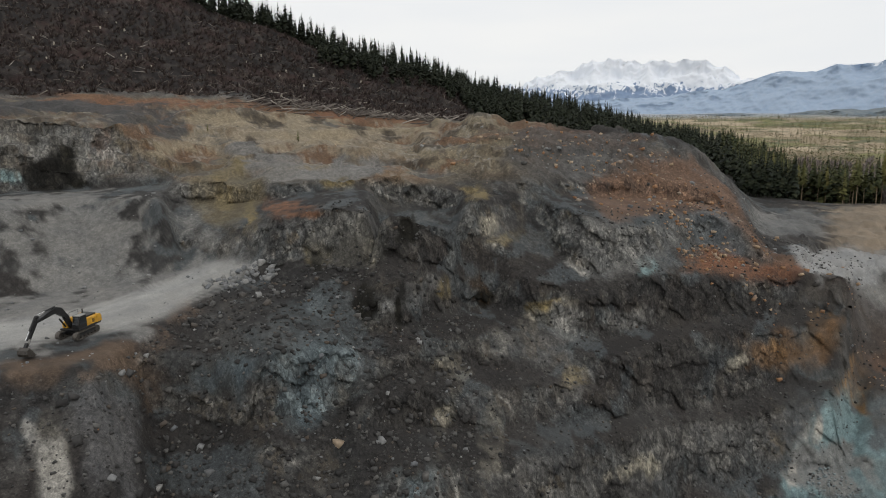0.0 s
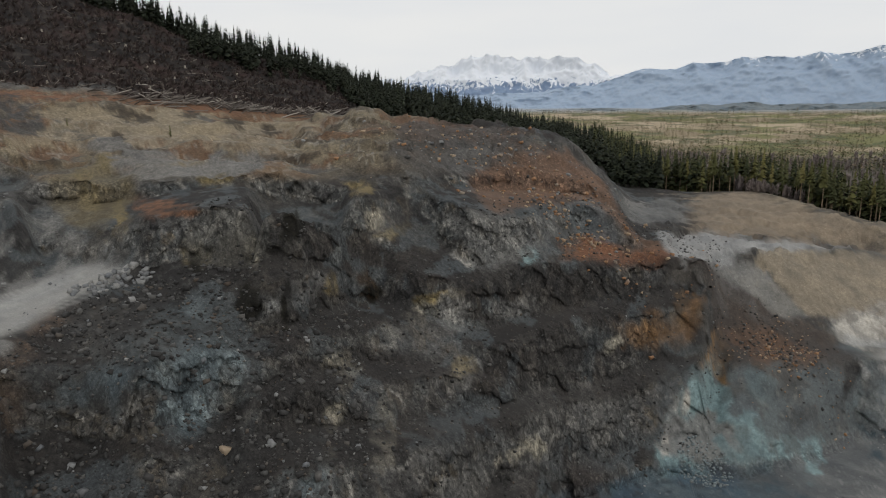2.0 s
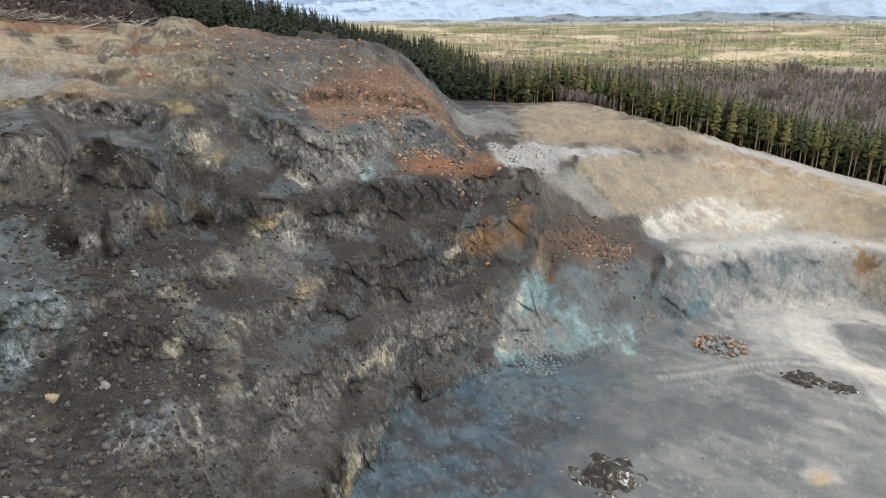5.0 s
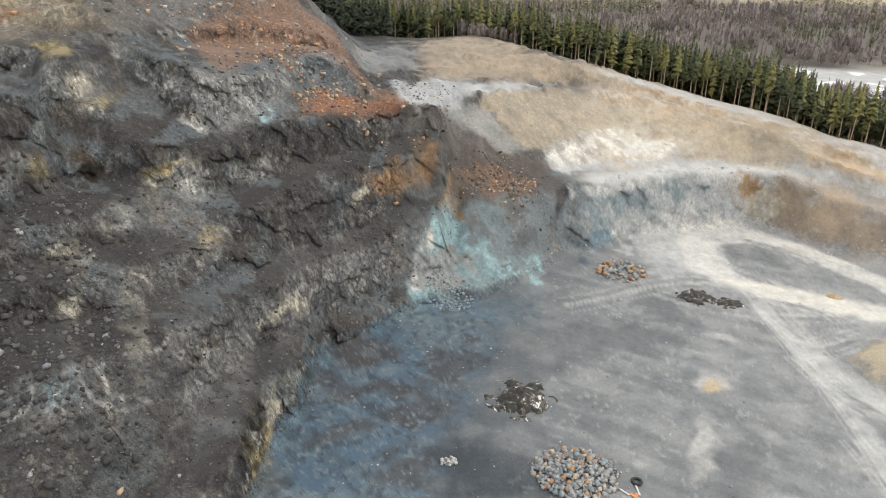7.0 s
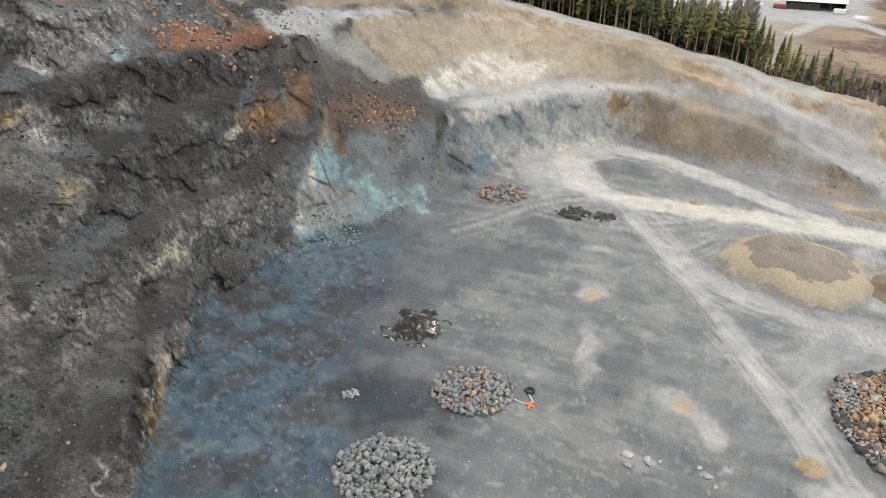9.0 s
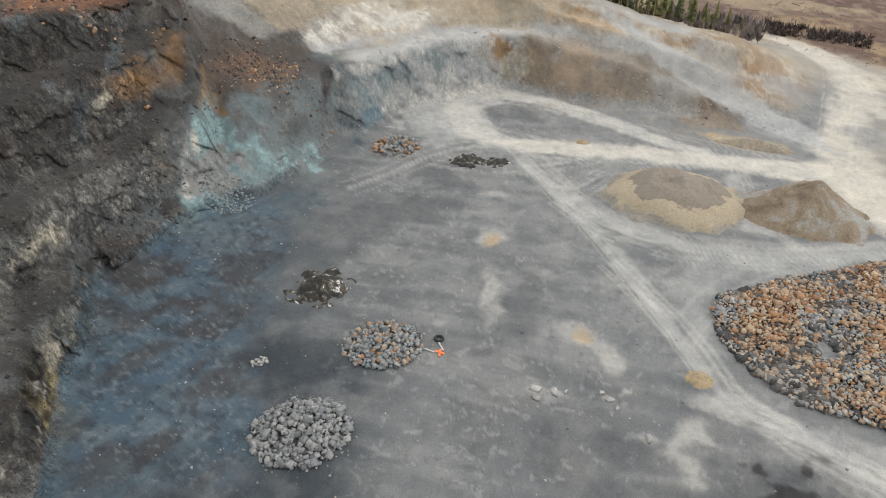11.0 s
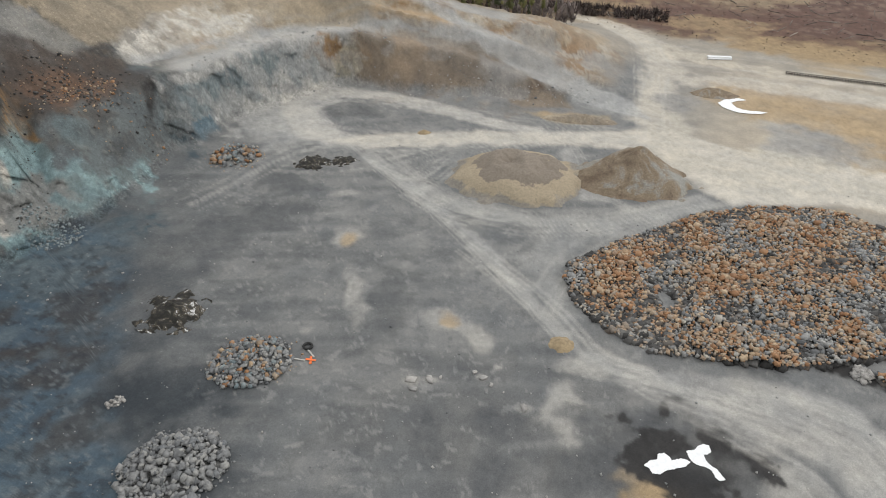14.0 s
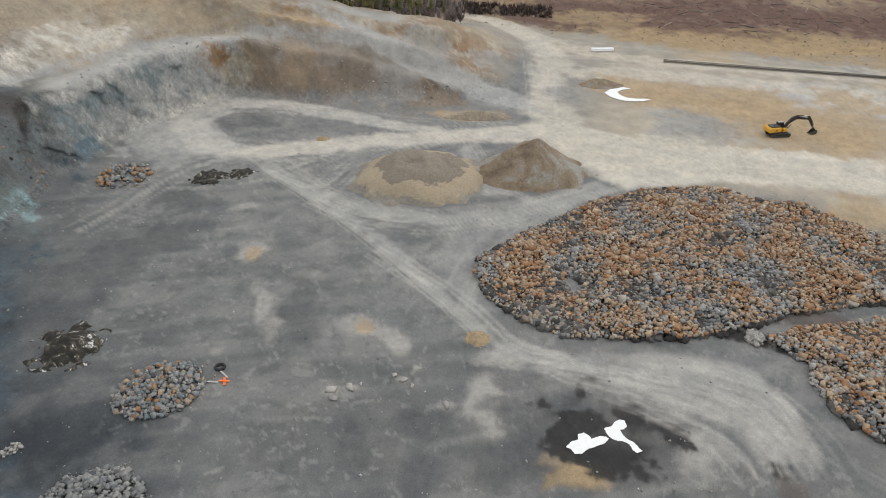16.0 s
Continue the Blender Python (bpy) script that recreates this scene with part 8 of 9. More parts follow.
def boulders():
    rng = np.random.default_rng(77)
    for k in range(95):
        az = rng.uniform(-31, 1) if k < 70 else rng.uniform(2, 24)
        r = rng.uniform(70, 104) if k < 70 else rng.uniform(148, 176)
        if az < -12 and r > line_r("haul_edge", az) - 1:
            r = line_r("haul_edge", az) - 2 - 8 * rng.random()
        x, y = r * math.sin(radians(az)), r * math.cos(radians(az))
        s = 0.5 + 0.9 * rng.random() ** 2
        kind = "dark" if rng.random() < 0.84 else "grey" if rng.random() < 0.6 else "rusty"
        b = new("boulder", ROCK_MESH[kind][int(rng.integers(0, 10))])
        b.matrix_world = pose(x, y, ground_z(x, y) + s * 0.1, rng.uniform(-40, 40), rng.uniform(-40, 40), rng.uniform(0, 360)) @ Matrix.Diagonal((s, s, s, 1))
        tagged(b, {"grey": "angular grey boulder", "dark": "dark angular boulder", "rusty": "rust-stained boulder"}[kind] + " resting on the rubble slope", "boulder", "boulders on the slope")


boulders()
# white lumps left on the floor
for bx, by, bs in ((61.3, 32.0, 1.5), (62.4, 29.6, 2.0), (59.9, 31.0, 1.2), (65.7, 23.0, 1.6), (64.8, 21.5, 1.0), (62.5, 16.1, 1.9), (66.2, 24.5, 0.8), (63.4, 28.4, 0.9)):
    lump = new("white_lump", ROCK_MESH["pale"][int(bs * 10) % 10])
    lump.matrix_world = pose(bx, by, ground_z(bx, by) + 0.12, 0, 0, bs * 200) @ Matrix.Diagonal((bs, bs * 0.7, bs * 0.45, 1))
    tagged(lump, "flat white stone lump lying on the pit floor", "stone", "white lumps on the floor")


# ---- soil mounds ----
def mound(x, y, turn, a, b, h, soil, seed, label, rough=0.3, flat=1.3):
    m = new("soil_mound", heap_mesh("soil_mound", a, b, h, seed, M_SOILS[soil], rough, flat, 34, 84))
    m.matrix_world = pose(x, y, ground_z(x, y) - 0.05, 0, 0, turn)
    return tagged(m, label, "soil mound", "soil mounds beside the roads")


def mottled_soil(name, low, mid, high, scale):
    m, nt, b = nodes_of(name)
    n, n2 = noise_node(nt, scale, 6, 0.65), noise_node(nt, scale * 14, 5, 0.7)
    n.inputs["Distortion"].default_value = 0.8
    r = ramp_node(nt, n.outputs[0], [(0.36, low), (0.5, mid), (0.62, high)])
    v = ramp_node(nt, n2.outputs[0], [(0.3, (0.7, 0.7, 0.7)), (0.7, (1.2, 1.2, 1.2))])
    link(nt, mul(nt, r.outputs[0], v.outputs[0]).outputs[0], b.inputs["Base Color"])
    b.inputs["Roughness"].default_value = 0.95
    bump(nt, b, n2.outputs[0], 0.7, 0.25)
    return m


M_SOILS["sand"] = mottled_soil("sand_mound_soil", (0.205, 0.175, 0.14), (0.25, 0.208, 0.156), (0.37, 0.31, 0.225), 0.10)


def crusted_soil():
    """Pale sand under a cap of brown crust, by height on the mound."""
    m, nt, b = nodes_of("crusted_sand")
    co = nt.nodes.new("ShaderNodeTexCoord")
    sep = nt.nodes.new("ShaderNodeSeparateXYZ")
    link(nt, co.outputs["Object"], sep.inputs[0])
    n, n2 = noise_node(nt, 0.22, 6, 0.6), noise_node(nt, 2.2, 6, 0.7)
    h = nt.nodes.new("ShaderNodeMath")
    h.operation = "MULTIPLY_ADD"
    link(nt, n.outputs[0], h.inputs[0])
    h.inputs[1].default_value = 5.0
    link(nt, sep.outputs["Z"], h.inputs[2])
    scale = nt.nodes.new("ShaderNodeMath")
    scale.operation = "MULTIPLY"
    link(nt, h.outputs[0], scale.inputs[0])
    scale.inputs[1].default_value = 0.1
    r = ramp_node(nt, scale.outputs[0], [(0.30, (0.235, 0.215, 0.185)), (0.36, (0.33, 0.275, 0.195)), (0.555, (0.35, 0.29, 0.205)), (0.575, (0.20, 0.168, 0.135)), (0.75, (0.235, 0.20, 0.162))])
    v = ramp_node(nt, n2.outputs[0], [(0.3, (0.74, 0.74, 0.74)), (0.7, (1.2, 1.2, 1.2))])
    link(nt, mul(nt, r.outputs[0], v.outputs[0]).outputs[0], b.inputs["Base Color"])
    b.inputs["Roughness"].default_value = 0.95
    bump(nt, b, n2.outputs[0], 0.7, 0.25)
    return m


M_SOILS["crusted"] = crusted_soil()
M_SOILS["brown"] = mottled_soil("brown_mound_soil", (0.155, 0.115, 0.08), (0.235, 0.185, 0.13), (0.28, 0.275, 0.25), 0.16)
mound(125.0, 38.0, -74, 14.5, 12.5, 4.8, "crusted", 3, "broad mound of beige sandy overburden beside the haul road", 0.3, 2.4)
mound(134.5, 15.5, -82, 12.0, 9.5, 7.6, "brown", 8, "conical mound of brown gravel with grey streaks", 0.2, 1.15)
mound(76.8, 15.0, -79, 1.9, 1.9, 0.7, "tan", 5, "small round mound of tan clay on the floor", 0.2, 1.6)
mound(162.0, 34.0, -77, 10.0, 2.6, 1.5, "sand", 12, "long low bank of beige soil along the road", 0.3, 1.5)
mound(139.0, 66.5, -60, 1.7, 1.3, 0.8, "tan", 14, "small heap of beige soil beside the track", 0.2, 1.4)
mound(195.5, 5.0, -88, 6.5, 4.0, 1.6, "brown", 16, "low brown mound in the yard", 0.3, 1.5)


def dirty_snow_material():
    m, nt, b = nodes_of("dirty_snow")
    n, n2 = noise_node(nt, 0.55, 7, 0.7), noise_node(nt, 4.0, 5, 0.6)
    n.inputs["Distortion"].default_value = 1.2
    r = ramp_node(nt, n.outputs[0], [(0.40, (0.014, 0.013, 0.011)), (0.52, (0.026, 0.024, 0.018)), (0.56, (0.12, 0.10, 0.075)), (0.58, (0.02, 0.019, 0.015)), (0.60, (0.12, 0.11, 0.095)), (0.625, (0.60, 0.60, 0.59))])
    link(nt, r.outputs[0], b.inputs["Base Color"])
    b.inputs["Roughness"].default_value = 0.85
    bump(nt, b, n2.outputs[0], 0.8, 0.2)
    return m


M_SNOW = dirty_snow_material()
for sx, sy, st, sa, sb, sh, ss, sl in ((60.0, 72.6, -39, 4.6, 4.6, 1.4, 21, "blackened heap of dirty melting snow and muck"), (114.2, 82.2, -62, 3.2, 3.4, 1.0, 22, "dark heap of dirty snow beside the tracks"),
                                       (117.6, 76.4, -50, 2.8, 2.2, 0.6, 23, "low smear of dirty snow beside the tracks"), (122.4, 47.8, -70, 2.4, 2.6, 2.2, 24, "black remnant of snow on the sandy mound"),
                                       (117.2, 37.0, -74, 3.4, 2.0, 1.2, 25, "dirty snow remnant at the foot of the sandy mound")):
    o = new("snow_mound", heap_mesh("snow_mound", sa, sb, sh, ss, M_SNOW, 0.5, 1.5, 26, 60))
    o.matrix_world = pose(sx, sy, ground_z(sx, sy), 0, 0, st)
    tagged(o, sl, "snow heap", "dirty snow heaps")


# ---- snow left on the floor ----
M_OLD_SNOW = plain("old_snow", (0.80, 0.81, 0.82), 0.7, var=0.10, scale=1.5, bumped=0.4)


def snow_patch(corners, height, label, seed):
    """A thin sheet of snow with a ragged rim, thickest along its middle."""
    rng = np.random.default_rng(seed)
    rim = []
    for (ax, ay), (bx, by) in zip(corners, corners[1:] + corners[:1]):
        for k in range(5):
            u = k / 5
            rim.append(((ax + (bx - ax) * u), (ay + (by - ay) * u)))
    cx, cy = sum(p[0] for p in rim) / len(rim), sum(p[1] for p in rim) / len(rim)
    span = max(math.hypot(x - cx, y - cy) for x, y in rim)
    rim = [(x + rng.normal(0, 0.008 * span), y + rng.normal(0, 0.008 * span)) for x, y in rim]
    bm = bmesh.new()
    face = bm.faces.new([bm.verts.new((x - cx, y - cy, ground_z(x, y) - 0.04)) for x, y in rim])
    face.normal_update()
    if face.normal.z < 0:
        face.normal_flip()
    bmesh.ops.inset_region(bm, faces=[face], thickness=0.022 * span, depth=height)
    bmesh.ops.inset_region(bm, faces=[face], thickness=0.02 * span, depth=height * 0.6)
    bmesh.ops.recalc_face_normals(bm, faces=bm.faces)
    bmesh.ops.triangulate(bm, faces=bm.faces)
    o = part("snow_patch", bm, M_OLD_SNOW)
    o.matrix_world = pose(cx, cy, 0.06)
    tagged(o, label, "snow", "snow patches")


snow_patch([(59.5, 0.1), (60.6, -0.6), (61.0, -1.3), (61.9, -1.2), (62.4, -1.9), (62.0, -2.6), (61.6, -2.9), (62.3, -3.8), (62.4, -4.6), (62.2, -5.0), (61.3, -4.6), (60.5, -3.6), (59.8, -2.6), (58.9, -2.0), (58.7, -1.1), (59.3, -0.6)], 0.12, "white patch of old snow on black wet gravel", 3)
snow_patch([(63.8, -4.3), (64.3, -5.2), (65.1, -5.5), (65.7, -6.1), (65.7, -6.8), (64.8, -7.1), (64.2, -6.8), (64.0, -6.3), (63.2, -6.7), (62.6, -7.4), (62.4, -8.0), (61.6, -8.7), (61.2, -9.1), (60.7, -8.5), (61.0, -8.0), (61.9, -7.5), (62.2, -6.7), (62.1, -6.0), (62.3, -5.3), (62.8, -4.8)], 0.12, "long white tongue of old snow on black wet gravel", 5)
snow_patch([(188.7, 3.3), (192.0, 1.9), (193.9, -0.0), (194.4, -1.8), (193.7, -3.6), (192.1, -1.3), (190.2, 0.0), (187.7, -1.3), (186.5, -3.1), (186.3, -5.4), (186.7, -7.6), (186.7, -9.3), (184.9, -7.4), (184.1, -4.9), (184.0, -2.4), (184.7, -0.3), (186.1, 1.8)], 0.2, "curved remnant of white snow in the sandy yard", 4)


# ---- machines ----
M_YELLOW = plain("machine_yellow_paint", (0.62, 0.33, 0.03), 0.45, var=0.18, scale=2.5)
M_BLACK = plain("black_machine_paint", (0.018, 0.018, 0.019), 0.5, var=0.4, scale=2.5)
M_STEEL = plain("worn_dark_steel", (0.075, 0.068, 0.06), 0.6, 0.4, var=0.4, scale=4.0)
M_TRACK = plain("dusty_track_steel", (0.105, 0.095, 0.083), 0.8, 0.2, var=0.4, scale=4.0)
M_GREYROOF = plain("dusty_grey_panel", (0.27, 0.265, 0.25), 0.6, var=0.2, scale=2.0)
M_CHROME = plain("cylinder_chrome", (0.6, 0.6, 0.6), 0.25, 1.0, var=0.05)


def glass_material():
    m, nt, b = nodes_of("tinted_cab_glass")
    b.inputs["Base Color"].default_value = (0.02, 0.025, 0.028, 1)
    b.inputs["Roughness"].default_value = 0.08
    b.inputs["Specular IOR Level"].default_value = 0.8
    return m


M_CABGLASS = glass_material()


def track_loop(length, height, thick, width, y):
    """An endless track as an oval band with grouser ribs."""
    bm = bmesh.new()
    r, half = height / 2, length / 2 - height / 2
    pts = []
    for k in range(9):
        a = -math.pi / 2 + math.pi * k / 8
        pts.append((half + r * math.cos(a), r + r * math.sin(a)))
    for k in range(9):
        a = math.pi / 2 + math.pi * k / 8
        pts.append((-half + r * math.cos(a), r + r * math.sin(a)))
    ring = []
    cx, cz = 0, r
    for x, z in pts:
        sx = half if x > half else -half if x < -half else x
        dx, dz = x - sx, z - cz
        n = math.hypot(dx, dz) or 1
        ix, iz = x - dx / n * thick, z - dz / n * thick
        ring.append([bm.verts.new((x, y - width / 2, z)), bm.verts.new((x, y + width / 2, z)), bm.verts.new((ix, y + width / 2, iz)), bm.verts.new((ix, y - width / 2, iz))])
    for a, b in zip(ring, ring[1:] + ring[:1]):
        for k in range(4):
            bm.faces.new((a[k], a[(k + 1) % 4], b[(k + 1) % 4], b[k]))
    bmesh.ops.recalc_face_normals(bm, faces=bm.faces)
    n = int(2 * half / 0.24)
    for k in range(n + 1):
        x = -half + 2 * half * k / n
        for z in (-0.02, height + 0.02):
            box(bm, (0.05, width, 0.05), (x, y, z))
    return bm


def excavator(m, label):
    top = empty("excavator", m)
    # undercarriage
    for y in (-1.3, 1.3):
        t = part("track", track_loop(4.9, 1.0, 0.09, 0.6, y), M_TRACK, top, "dusty steel crawler track")
        for k in range(6):
            bm = bmesh.new()
            x = -1.85 + 3.7 * k / 5
            rod(bm, (x, y - 0.2, 0.3), (x, y + 0.2, 0.3), 0.22, sides=12)
            part("track_roller", bm, M_STEEL, t)
        for x in (-1.95, 1.95):
            bm = bmesh.new()
            rod(bm, (x, y - 0.22, 0.5), (x, y + 0.22, 0.5), 0.38, sides=16)
            part("sprocket" if x < 0 else "idler", bm, M_STEEL, t)
        bm = bmesh.new()
        box(bm, (3.6, 0.34, 0.42), (0, y, 0.55), bevel=0.06)
        part("track_frame", bm, M_BLACK, t)
    bm = bmesh.new()
    box(bm, (2.0, 2.2, 0.45), (0, 0, 0.72), bevel=0.1)
    rod(bm, (0, 0, 0.9), (0, 0, 1.15), 0.75, sides=20)
    part("slew_ring", bm, M_BLACK, top)
    # upper works
    bm = bmesh.new()
    box(bm, (4.6, 2.9, 0.22), (-0.75, 0, 1.24), bevel=0.04)
    part("deck", bm, M_BLACK, top)
    bm = bmesh.new()
    outline(bm, [(-3.25, 1.35), (-2.2, 1.35), (-2.2, 2.45), (-2.9, 2.45), (-3.2, 2.1)], -1.42, 1.42)
    part("counterweight", bm, M_YELLOW, top, "yellow rounded counterweight")
    bm = bmesh.new()
    box(bm, (2.0, 0.95, 1.05), (-1.2, -0.93, 1.9), bevel=0.07)
    part("engine_panel", bm, M_YELLOW, top, "yellow side panel")
    bm = bmesh.new()
    box(bm, (2.0, 0.95, 1.05), (-1.2, 0.93, 1.9), bevel=0.07)
    part("engine_panel", bm, M_YELLOW, top, "yellow side panel")
    for y in (-1.41, 1.41):
        bm = bmesh.new()
        for k in range(4):
            box(bm, (0.5, 0.03, 0.07), (-1.5, y, 1.65 + 0.14 * k))
        part("vent", bm, M_BLACK, top, "black vent slats")
    bm = bmesh.new()
    box(bm, (2.4, 1.9, 0.28), (-1.5, 0, 2.5), bevel=0.06)
    part("hood", bm, M_BLACK, top)
    bm = bmesh.new()
    rod(bm, (-1.9, -0.5, 2.6), (-1.9, -0.5, 3.25), 0.09, sides=10)
    part("exhaust", bm, M_STEEL, top)
    bm = bmesh.new()
    for a, b in (((-0.4, -1.4, 2.4), (-0.4, -1.4, 3.05)), ((-2.2, -1.4, 2.4), (-2.2, -1.4, 3.05)), ((-0.4, -1.4, 3.05), (-2.2, -1.4, 3.05))):
        rod(bm, a, b, 0.03, sides=6)
    part("handrail", bm, M_BLACK, top)
    bm = bmesh.new()
    box(bm, (0.9, 0.8, 0.85), (0.75, -0.95, 1.75), bevel=0.06)
    part("tool_box", bm, M_YELLOW, top)
    bm = bmesh.new()
    outline(bm, [(-0.15, 1.35), (1.55, 1.35), (1.65, 2.0), (1.25, 3.05), (-0.15, 3.05)], 0.45, 1.43)
    bmesh.ops.bevel(bm, geom=bm.edges[:], offset=0.05, segments=1, affect="EDGES")
    cab = part("cab", bm, M_BLACK, top, "black operator cab")
    bm = bmesh.new()
    outline(bm, [(0.0, 1.95), (1.35, 1.95), (1.12, 2.9), (0.0, 2.9)], 1.425, 1.45)
    part("side_window", bm, M_CABGLASS, cab)
    bm = bmesh.new()
    bm.faces.new([bm.verts.new(p) for p in ((1.665, 0.55, 2.0), (1.665, 1.33, 2.0), (1.285, 1.33, 2.98), (1.285, 0.55, 2.98))])
    bmesh.ops.solidify(bm, geom=bm.faces[:], thickness=-0.02)
    part("windscreen", bm, M_CABGLASS, cab)
    bm = bmesh.new()
    box(bm, (1.45, 1.0, 0.08), (0.55, 0.94, 3.1), bevel=0.03)
    part("cab_roof", bm, M_GREYROOF, cab, "dusty grey cab roof")
    # arm
    bm = bmesh.new()
    outline(bm, [(0.7, 1.7), (1.0, 1.5), (2.0, 3.2), (3.6, 4.15), (7.0, 3.75), (7.1, 4.05), (3.5, 4.95), (2.4, 4.6), (1.2, 3.1)], -0.62, -0.12)
    boom = part("boom", bm, M_BLACK, top, "black boom")
    bm = bmesh.new()
    outline(bm, [(6.4, 4.55), (6.75, 4.7), (7.3, 4.1), (9.25, 1.15), (9.0, 0.95), (6.95, 3.6)], -0.55, -0.19)
    stick = part("stick", bm, M_BLACK, top, "black stick")
    bm = bmesh.new()
    box(bm, (0.55, 0.4, 0.34), (8.55, -0.37, 1.9), (0, 56, 0))
    part("plate", bm, M_GREYROOF, stick, "pale plate on the stick")
    for nm, a, b, own in (("boom_cylinder", (1.3, -0.72, 1.6), (3.0, -0.72, 3.9), boom), ("boom_cylinder", (1.3, -0.02, 1.6), (3.0, -0.02, 3.9), boom), ("stick_cylinder", (3.4, -0.37, 5.0), (6.5, -0.37, 4.75), boom), ("bucket_cylinder", (7.0, -0.37, 4.55), (8.9, -0.37, 2.1), stick)):
        a, b = Vector(a), Vector(b)
        bm = bmesh.new()
        rod(bm, a, a.lerp(b, 0.6), 0.11, sides=10)
        c = part(nm, bm, M_BLACK, own)
    for a, b, own in (((3.4, -0.37, 5.0), (6.5, -0.37, 4.75), boom), ((7.0, -0.37, 4.55), (8.9, -0.37, 2.1), stick)):
        a, b = Vector(a), Vector(b)
        bm = bmesh.new()
        rod(bm, a.lerp(b, 0.55), b, 0.06, sides=8)
        part("cylinder_rod", bm, M_CHROME, own, "bright cylinder rod")
    bm = bmesh.new()
    pts = [(9.15, 1.25), (9.6, 1.0), (9.75, 0.55), (9.5, 0.15), (8.9, 0.02), (8.3, 0.05), (8.25, 0.12), (8.9, 0.14), (9.35, 0.28), (9.55, 0.6), (9.42, 0.9), (9.1, 1.05)]
    outline(bm, pts, -1.05, 0.35)
    side_pts = [(9.15, 1.1), (9.55, 0.95), (9.7, 0.55), (9.45, 0.18), (8.9, 0.05), (8.3, 0.08), (8.75, 0.75)]
    bucket = part("bucket", bm, M_STEEL, top, "worn steel bucket resting on the ground")
    for y in (-1.08, 0.35):
        bm = bmesh.new()
        outline(bm, side_pts, y, y + 0.04)
        part("bucket_side", bm, M_STEEL, bucket)
    for k in range(5):
        bm = bmesh.new()
        box(bm, (0.3, 0.12, 0.07), (8.15, -0.95 + 0.29 * k, 0.07), bevel=0.02)
        part("bucket_tooth", bm, M_STEEL, bucket)
    tagged(top, label, "excavator", "excavators")
    return top


excavator(pose(-50.2, 90.0, ground_z(-50.2, 90.0) + 0.05, 0, 0, -99), "yellow and black crawler excavator parked on the haul road")
excavator(pose(169.4, -39.0, ground_z(169.4, -39.0) + 0.05, 0, 0, -66), "yellow crawler excavator with raised black arm on sandy ground")

# ---- small things on the floor ----
bm = bmesh.new()
for k in range(20):
    a = 2 * math.pi * k / 20
    rod(bm, (0.62 * math.cos(a), 0.62 * math.sin(a), 0.2), (0.62 * math.cos(a + 0.33), 0.62 * math.sin(a + 0.33), 0.2), 0.2, sides=8)
tyre = part("old_tyre", bm, plain("worn_rubber", (0.02, 0.02, 0.02), 0.85, var=0.3))
tyre.matrix_world = pose(61.3, 48.7, ground_z(61.3, 48.7) + 0.02, 0, 0, 0)
tagged(tyre, "old black tyre lying beside the mixed stone heap", "tyre")
bm = bmesh.new()
box(bm, (1.7, 0.34, 0.07), (0, 0, 0.09), (0, 3, 20), 0.01)
box(bm, (1.5, 0.34, 0.06), (0, 0, 0.16), (0, -3, 95), 0.01)
mark = part("survey_cross", bm, plain("orange_marker_paint", (0.75, 0.16, 0.04), 0.6, var=0.2))
mark.matrix_world = pose(59.0, 46.7, ground_z(59.0, 46.7) + 0.02, 0, 0, 10)
tagged(mark, "orange marker boards crossed on the ground", "marker")


def plank(x, y, length, turn):
    bm = bmesh.new()
    box(bm, (length, 0.24, 0.08), (0, 0, 0.06), bevel=0.01)
    o = part("pale_board", bm, plain("weathered_board", (0.42, 0.41, 0.38), 0.85, var=0.2))
    o.matrix_world = pose(x, y, ground_z(x, y) + 0.06, 0, 0, turn)
    tagged(o, "pale weathered board lying on the pit floor", "board", "boards by the stone heap")


plank(60.3, 47.6, 2.2, 60)
plank(58.4, 48.2, 1.7, 100)

# white pipes stacked beside the upper road
M_PIPE = plain("white_plastic_pipe", (0.78, 0.79, 0.80), 0.4, var=0.05)
stack = empty("pipe_stack", pose(229.0, 6.5, ground_z(229.0, 6.5), 0, 0, -72))
for k in range(7):
    bm = bmesh.new()
    y, z = (-0.75 + 0.5 * k, 0.25) if k < 4 else (-0.5 + 0.5 * (k - 4), 0.68)
    rod(bm, (-3.6, y, z), (3.6, y, z), 0.24, sides=12)
    part("pipe", bm, M_PIPE, stack, shade=False)
tagged(stack, "stack of white plastic pipes on the pale gravel", "pipes")


def rail_track():
    bm = bmesh.new()
    a, b = Vector((222.5, -13.0, 0)), Vector((222.5, -118.0, 0))
    d = (b - a).normalized()
    n = Vector((-d.y, d.x, 0))
    for s in (-0.72, 0.72):
        p, q = a + n * s, b + n * s
        rod(bm, (p.x, p.y, 0.42), (q.x, q.y, 0.42), 0.09, sides=6)
    k = 0.0
    while k < (b - a).length:
        c = a + d * k
        box(bm, (2.4, 0.26, 0.2), (c.x, c.y, 0.26), (0, 0, 0))
        k += 0.75
    o = part("rail_track", bm, plain("dark_sleeper_timber", (0.055, 0.045, 0.038), 0.9, var=0.4))
    tagged(o, "dark rail track on timber sleepers beside the road", "railway", kind="structure")


rail_track()


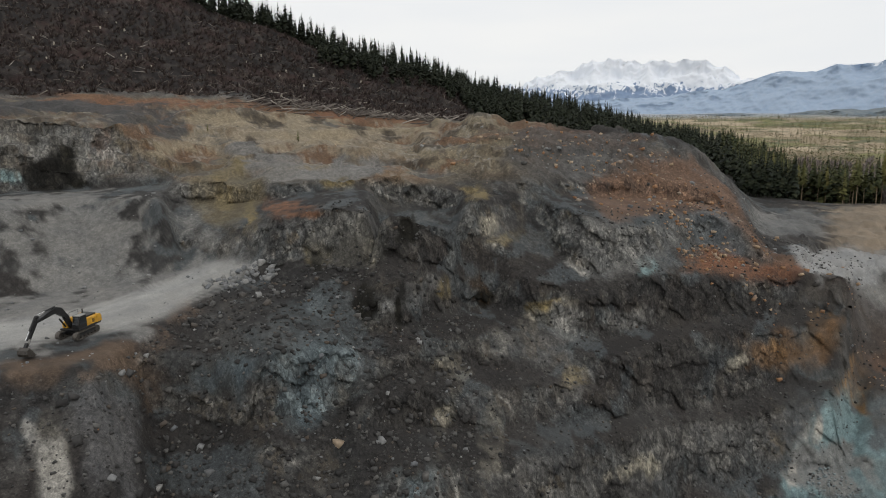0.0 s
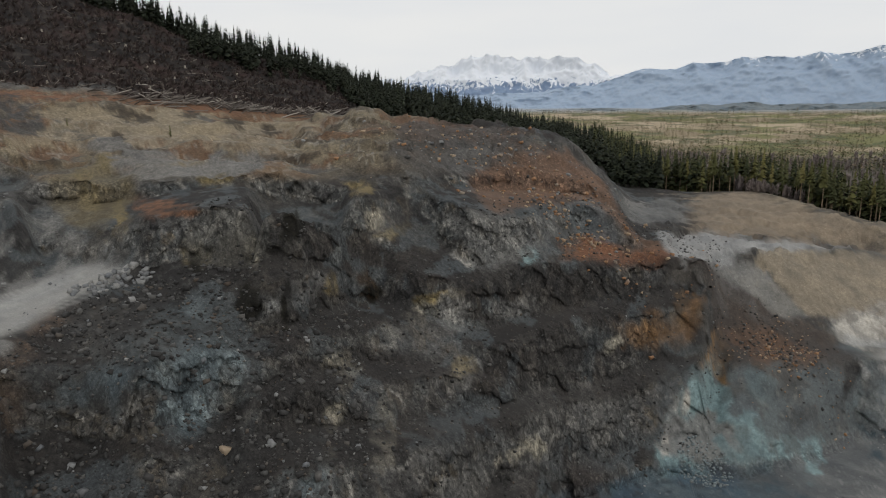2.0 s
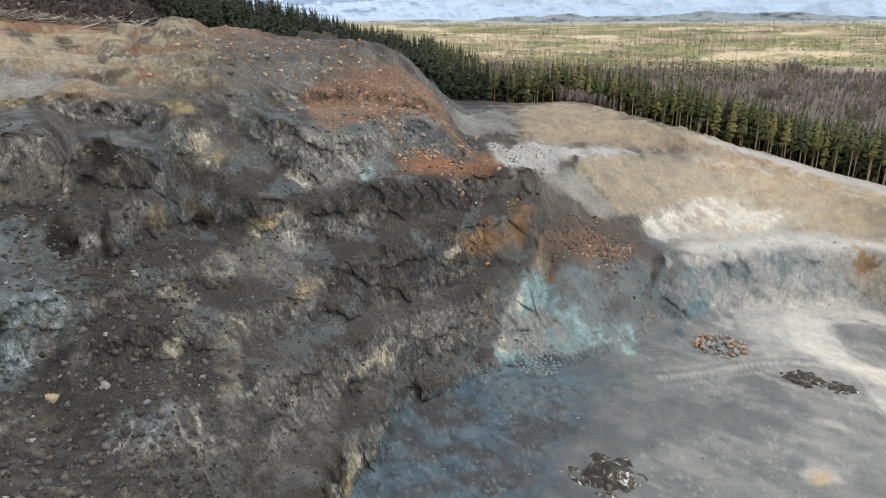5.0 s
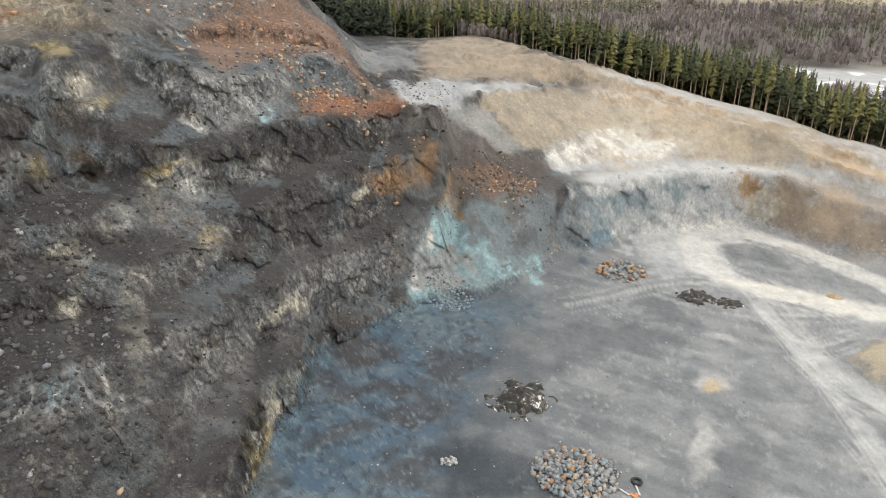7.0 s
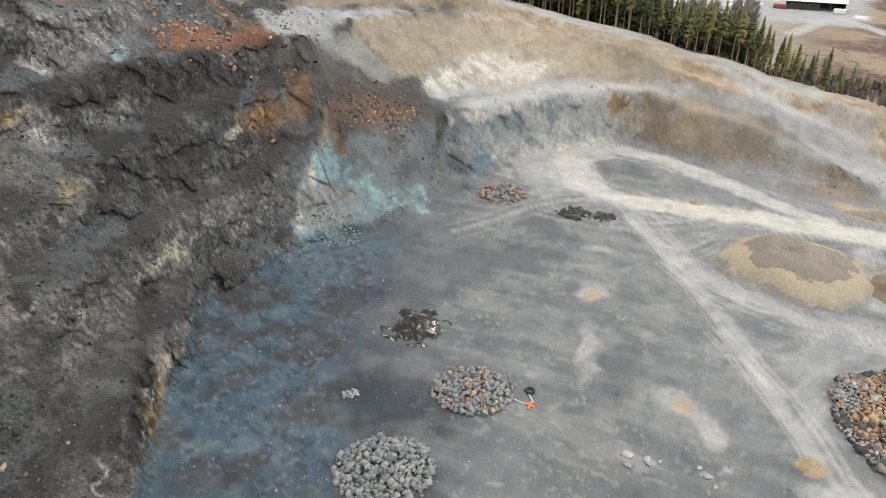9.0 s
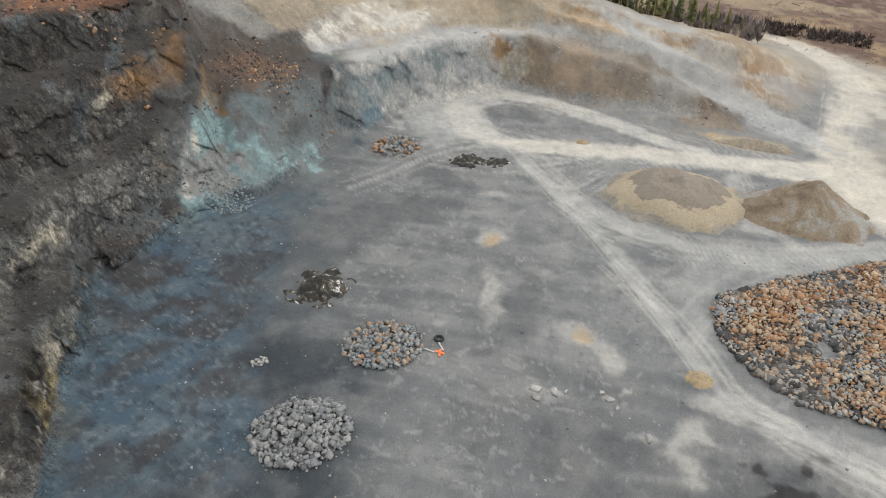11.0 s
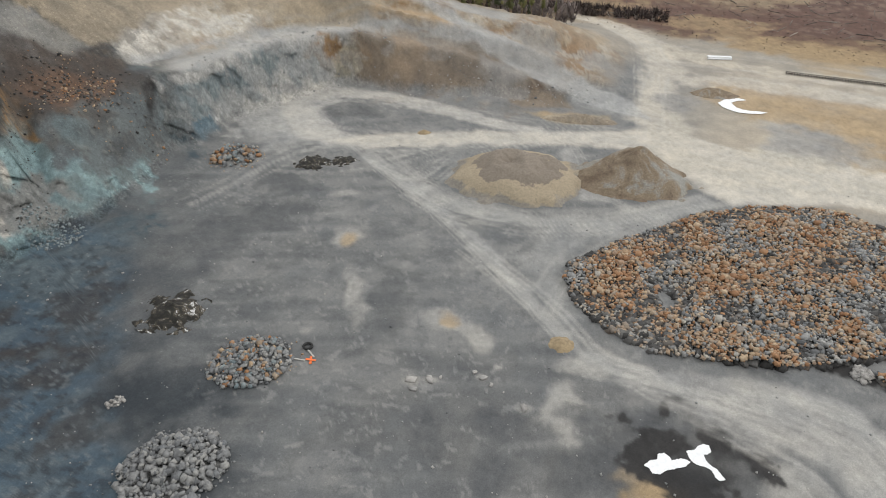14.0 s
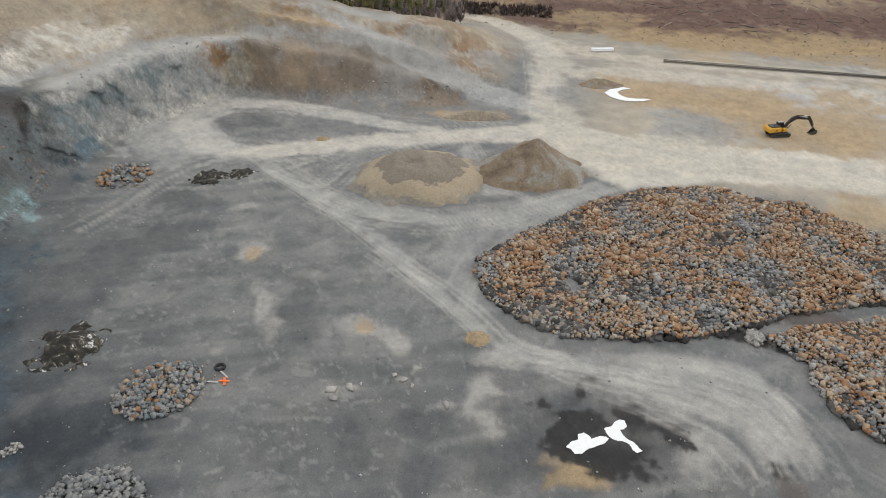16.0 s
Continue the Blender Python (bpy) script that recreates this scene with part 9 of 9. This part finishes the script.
# ---- shed in the clearing ----
def shed():
    m_roof = plain("white_metal_roof", (0.72, 0.73, 0.75), 0.5, var=0.08, scale=0.3)
    m_wall = plain("dark_board_wall", (0.045, 0.043, 0.042), 0.85, var=0.4, scale=1.0)
    m_red = plain("faded_red_paint", (0.22, 0.05, 0.04), 0.6, var=0.25)
    m_tarp = plain("white_tarpaulin", (0.66, 0.67, 0.68), 0.6, var=0.1)
    top = empty("open_shed", pose(428, 158, ground_z(428, 158) - 0.1, 0, 0, -68))
    w, d, h = 15.0, 6.0, 4.6
    for x in (-w, -w / 2, 0, w / 2, w):
        bm = bmesh.new()
        box(bm, (0.4, 0.4, h), (x, -d, h / 2), bevel=0.03)
        part("post", bm, m_wall, top)
    bm = bmesh.new()
    box(bm, (2 * w, 0.25, h), (0, d, h / 2))
    part("back_wall", bm, m_wall, top)
    for x in (-w, w):
        bm = bmesh.new()
        box(bm, (0.25, 2 * d, h), (x, 0, h / 2))
        part("side_wall", bm, m_wall, top)
    bm = bmesh.new()
    box(bm, (w * 1.1, 0.2, h * 0.75), (-w * 0.4, -d + 0.4, h * 0.4))
    part("front_wall", bm, m_wall, top)
    bm = bmesh.new()
    outline(bm, [(-d - 1, h), (0, h + 2.0), (d + 1, h), (d + 1, h + 0.2), (0, h + 2.25), (-d - 1, h + 0.2)], -w - 0.8, w + 0.8)
    bmesh.ops.rotate(bm, cent=(0, 0, 0), matrix=Matrix.Rotation(radians(90), 3, "Z"), verts=bm.verts)
    part("roof", bm, m_roof, top, "white sheet-metal roof")
    tagged(top, "long dark open shed with a white metal roof", "shed")
    for x, y, sx, sy, sz, mat, nm, lb in ((415, 172, 7, 3, 2.2, m_red, "red_trailer", "faded red trailer body parked by the shed"), (405, 182, 8, 3.5, 1.6, m_tarp, "covered_stack", "stack under a white tarpaulin in the yard"), (432, 205, 9, 4, 1.4, m_tarp, "covered_stack", "stack under a white tarpaulin in the yard"), (421, 142, 6, 3, 2.4, m_tarp, "covered_stack", "stack under a white tarpaulin beside the shed")):
        bm = bmesh.new()
        box(bm, (sx, sy, sz), (0, 0, sz / 2 + 0.2), bevel=0.3)
        box(bm, (sx * 0.8, sy * 0.7, 0.4), (0, 0, 0.1))
        o = part(nm, bm, mat)
        o.matrix_world = pose(x, y, ground_z(x, y), 0, 0, -70)
        tagged(o, lb, nm.split("_")[1])


shed()
for tx, ty, th in ((-37.0, 176.0, 3.2), (-62.0, 182.0, 2.2)):
    conifer(tx, ty, th, 1.0, 4)["label"] = "small dark young conifer on the bare upper bench"
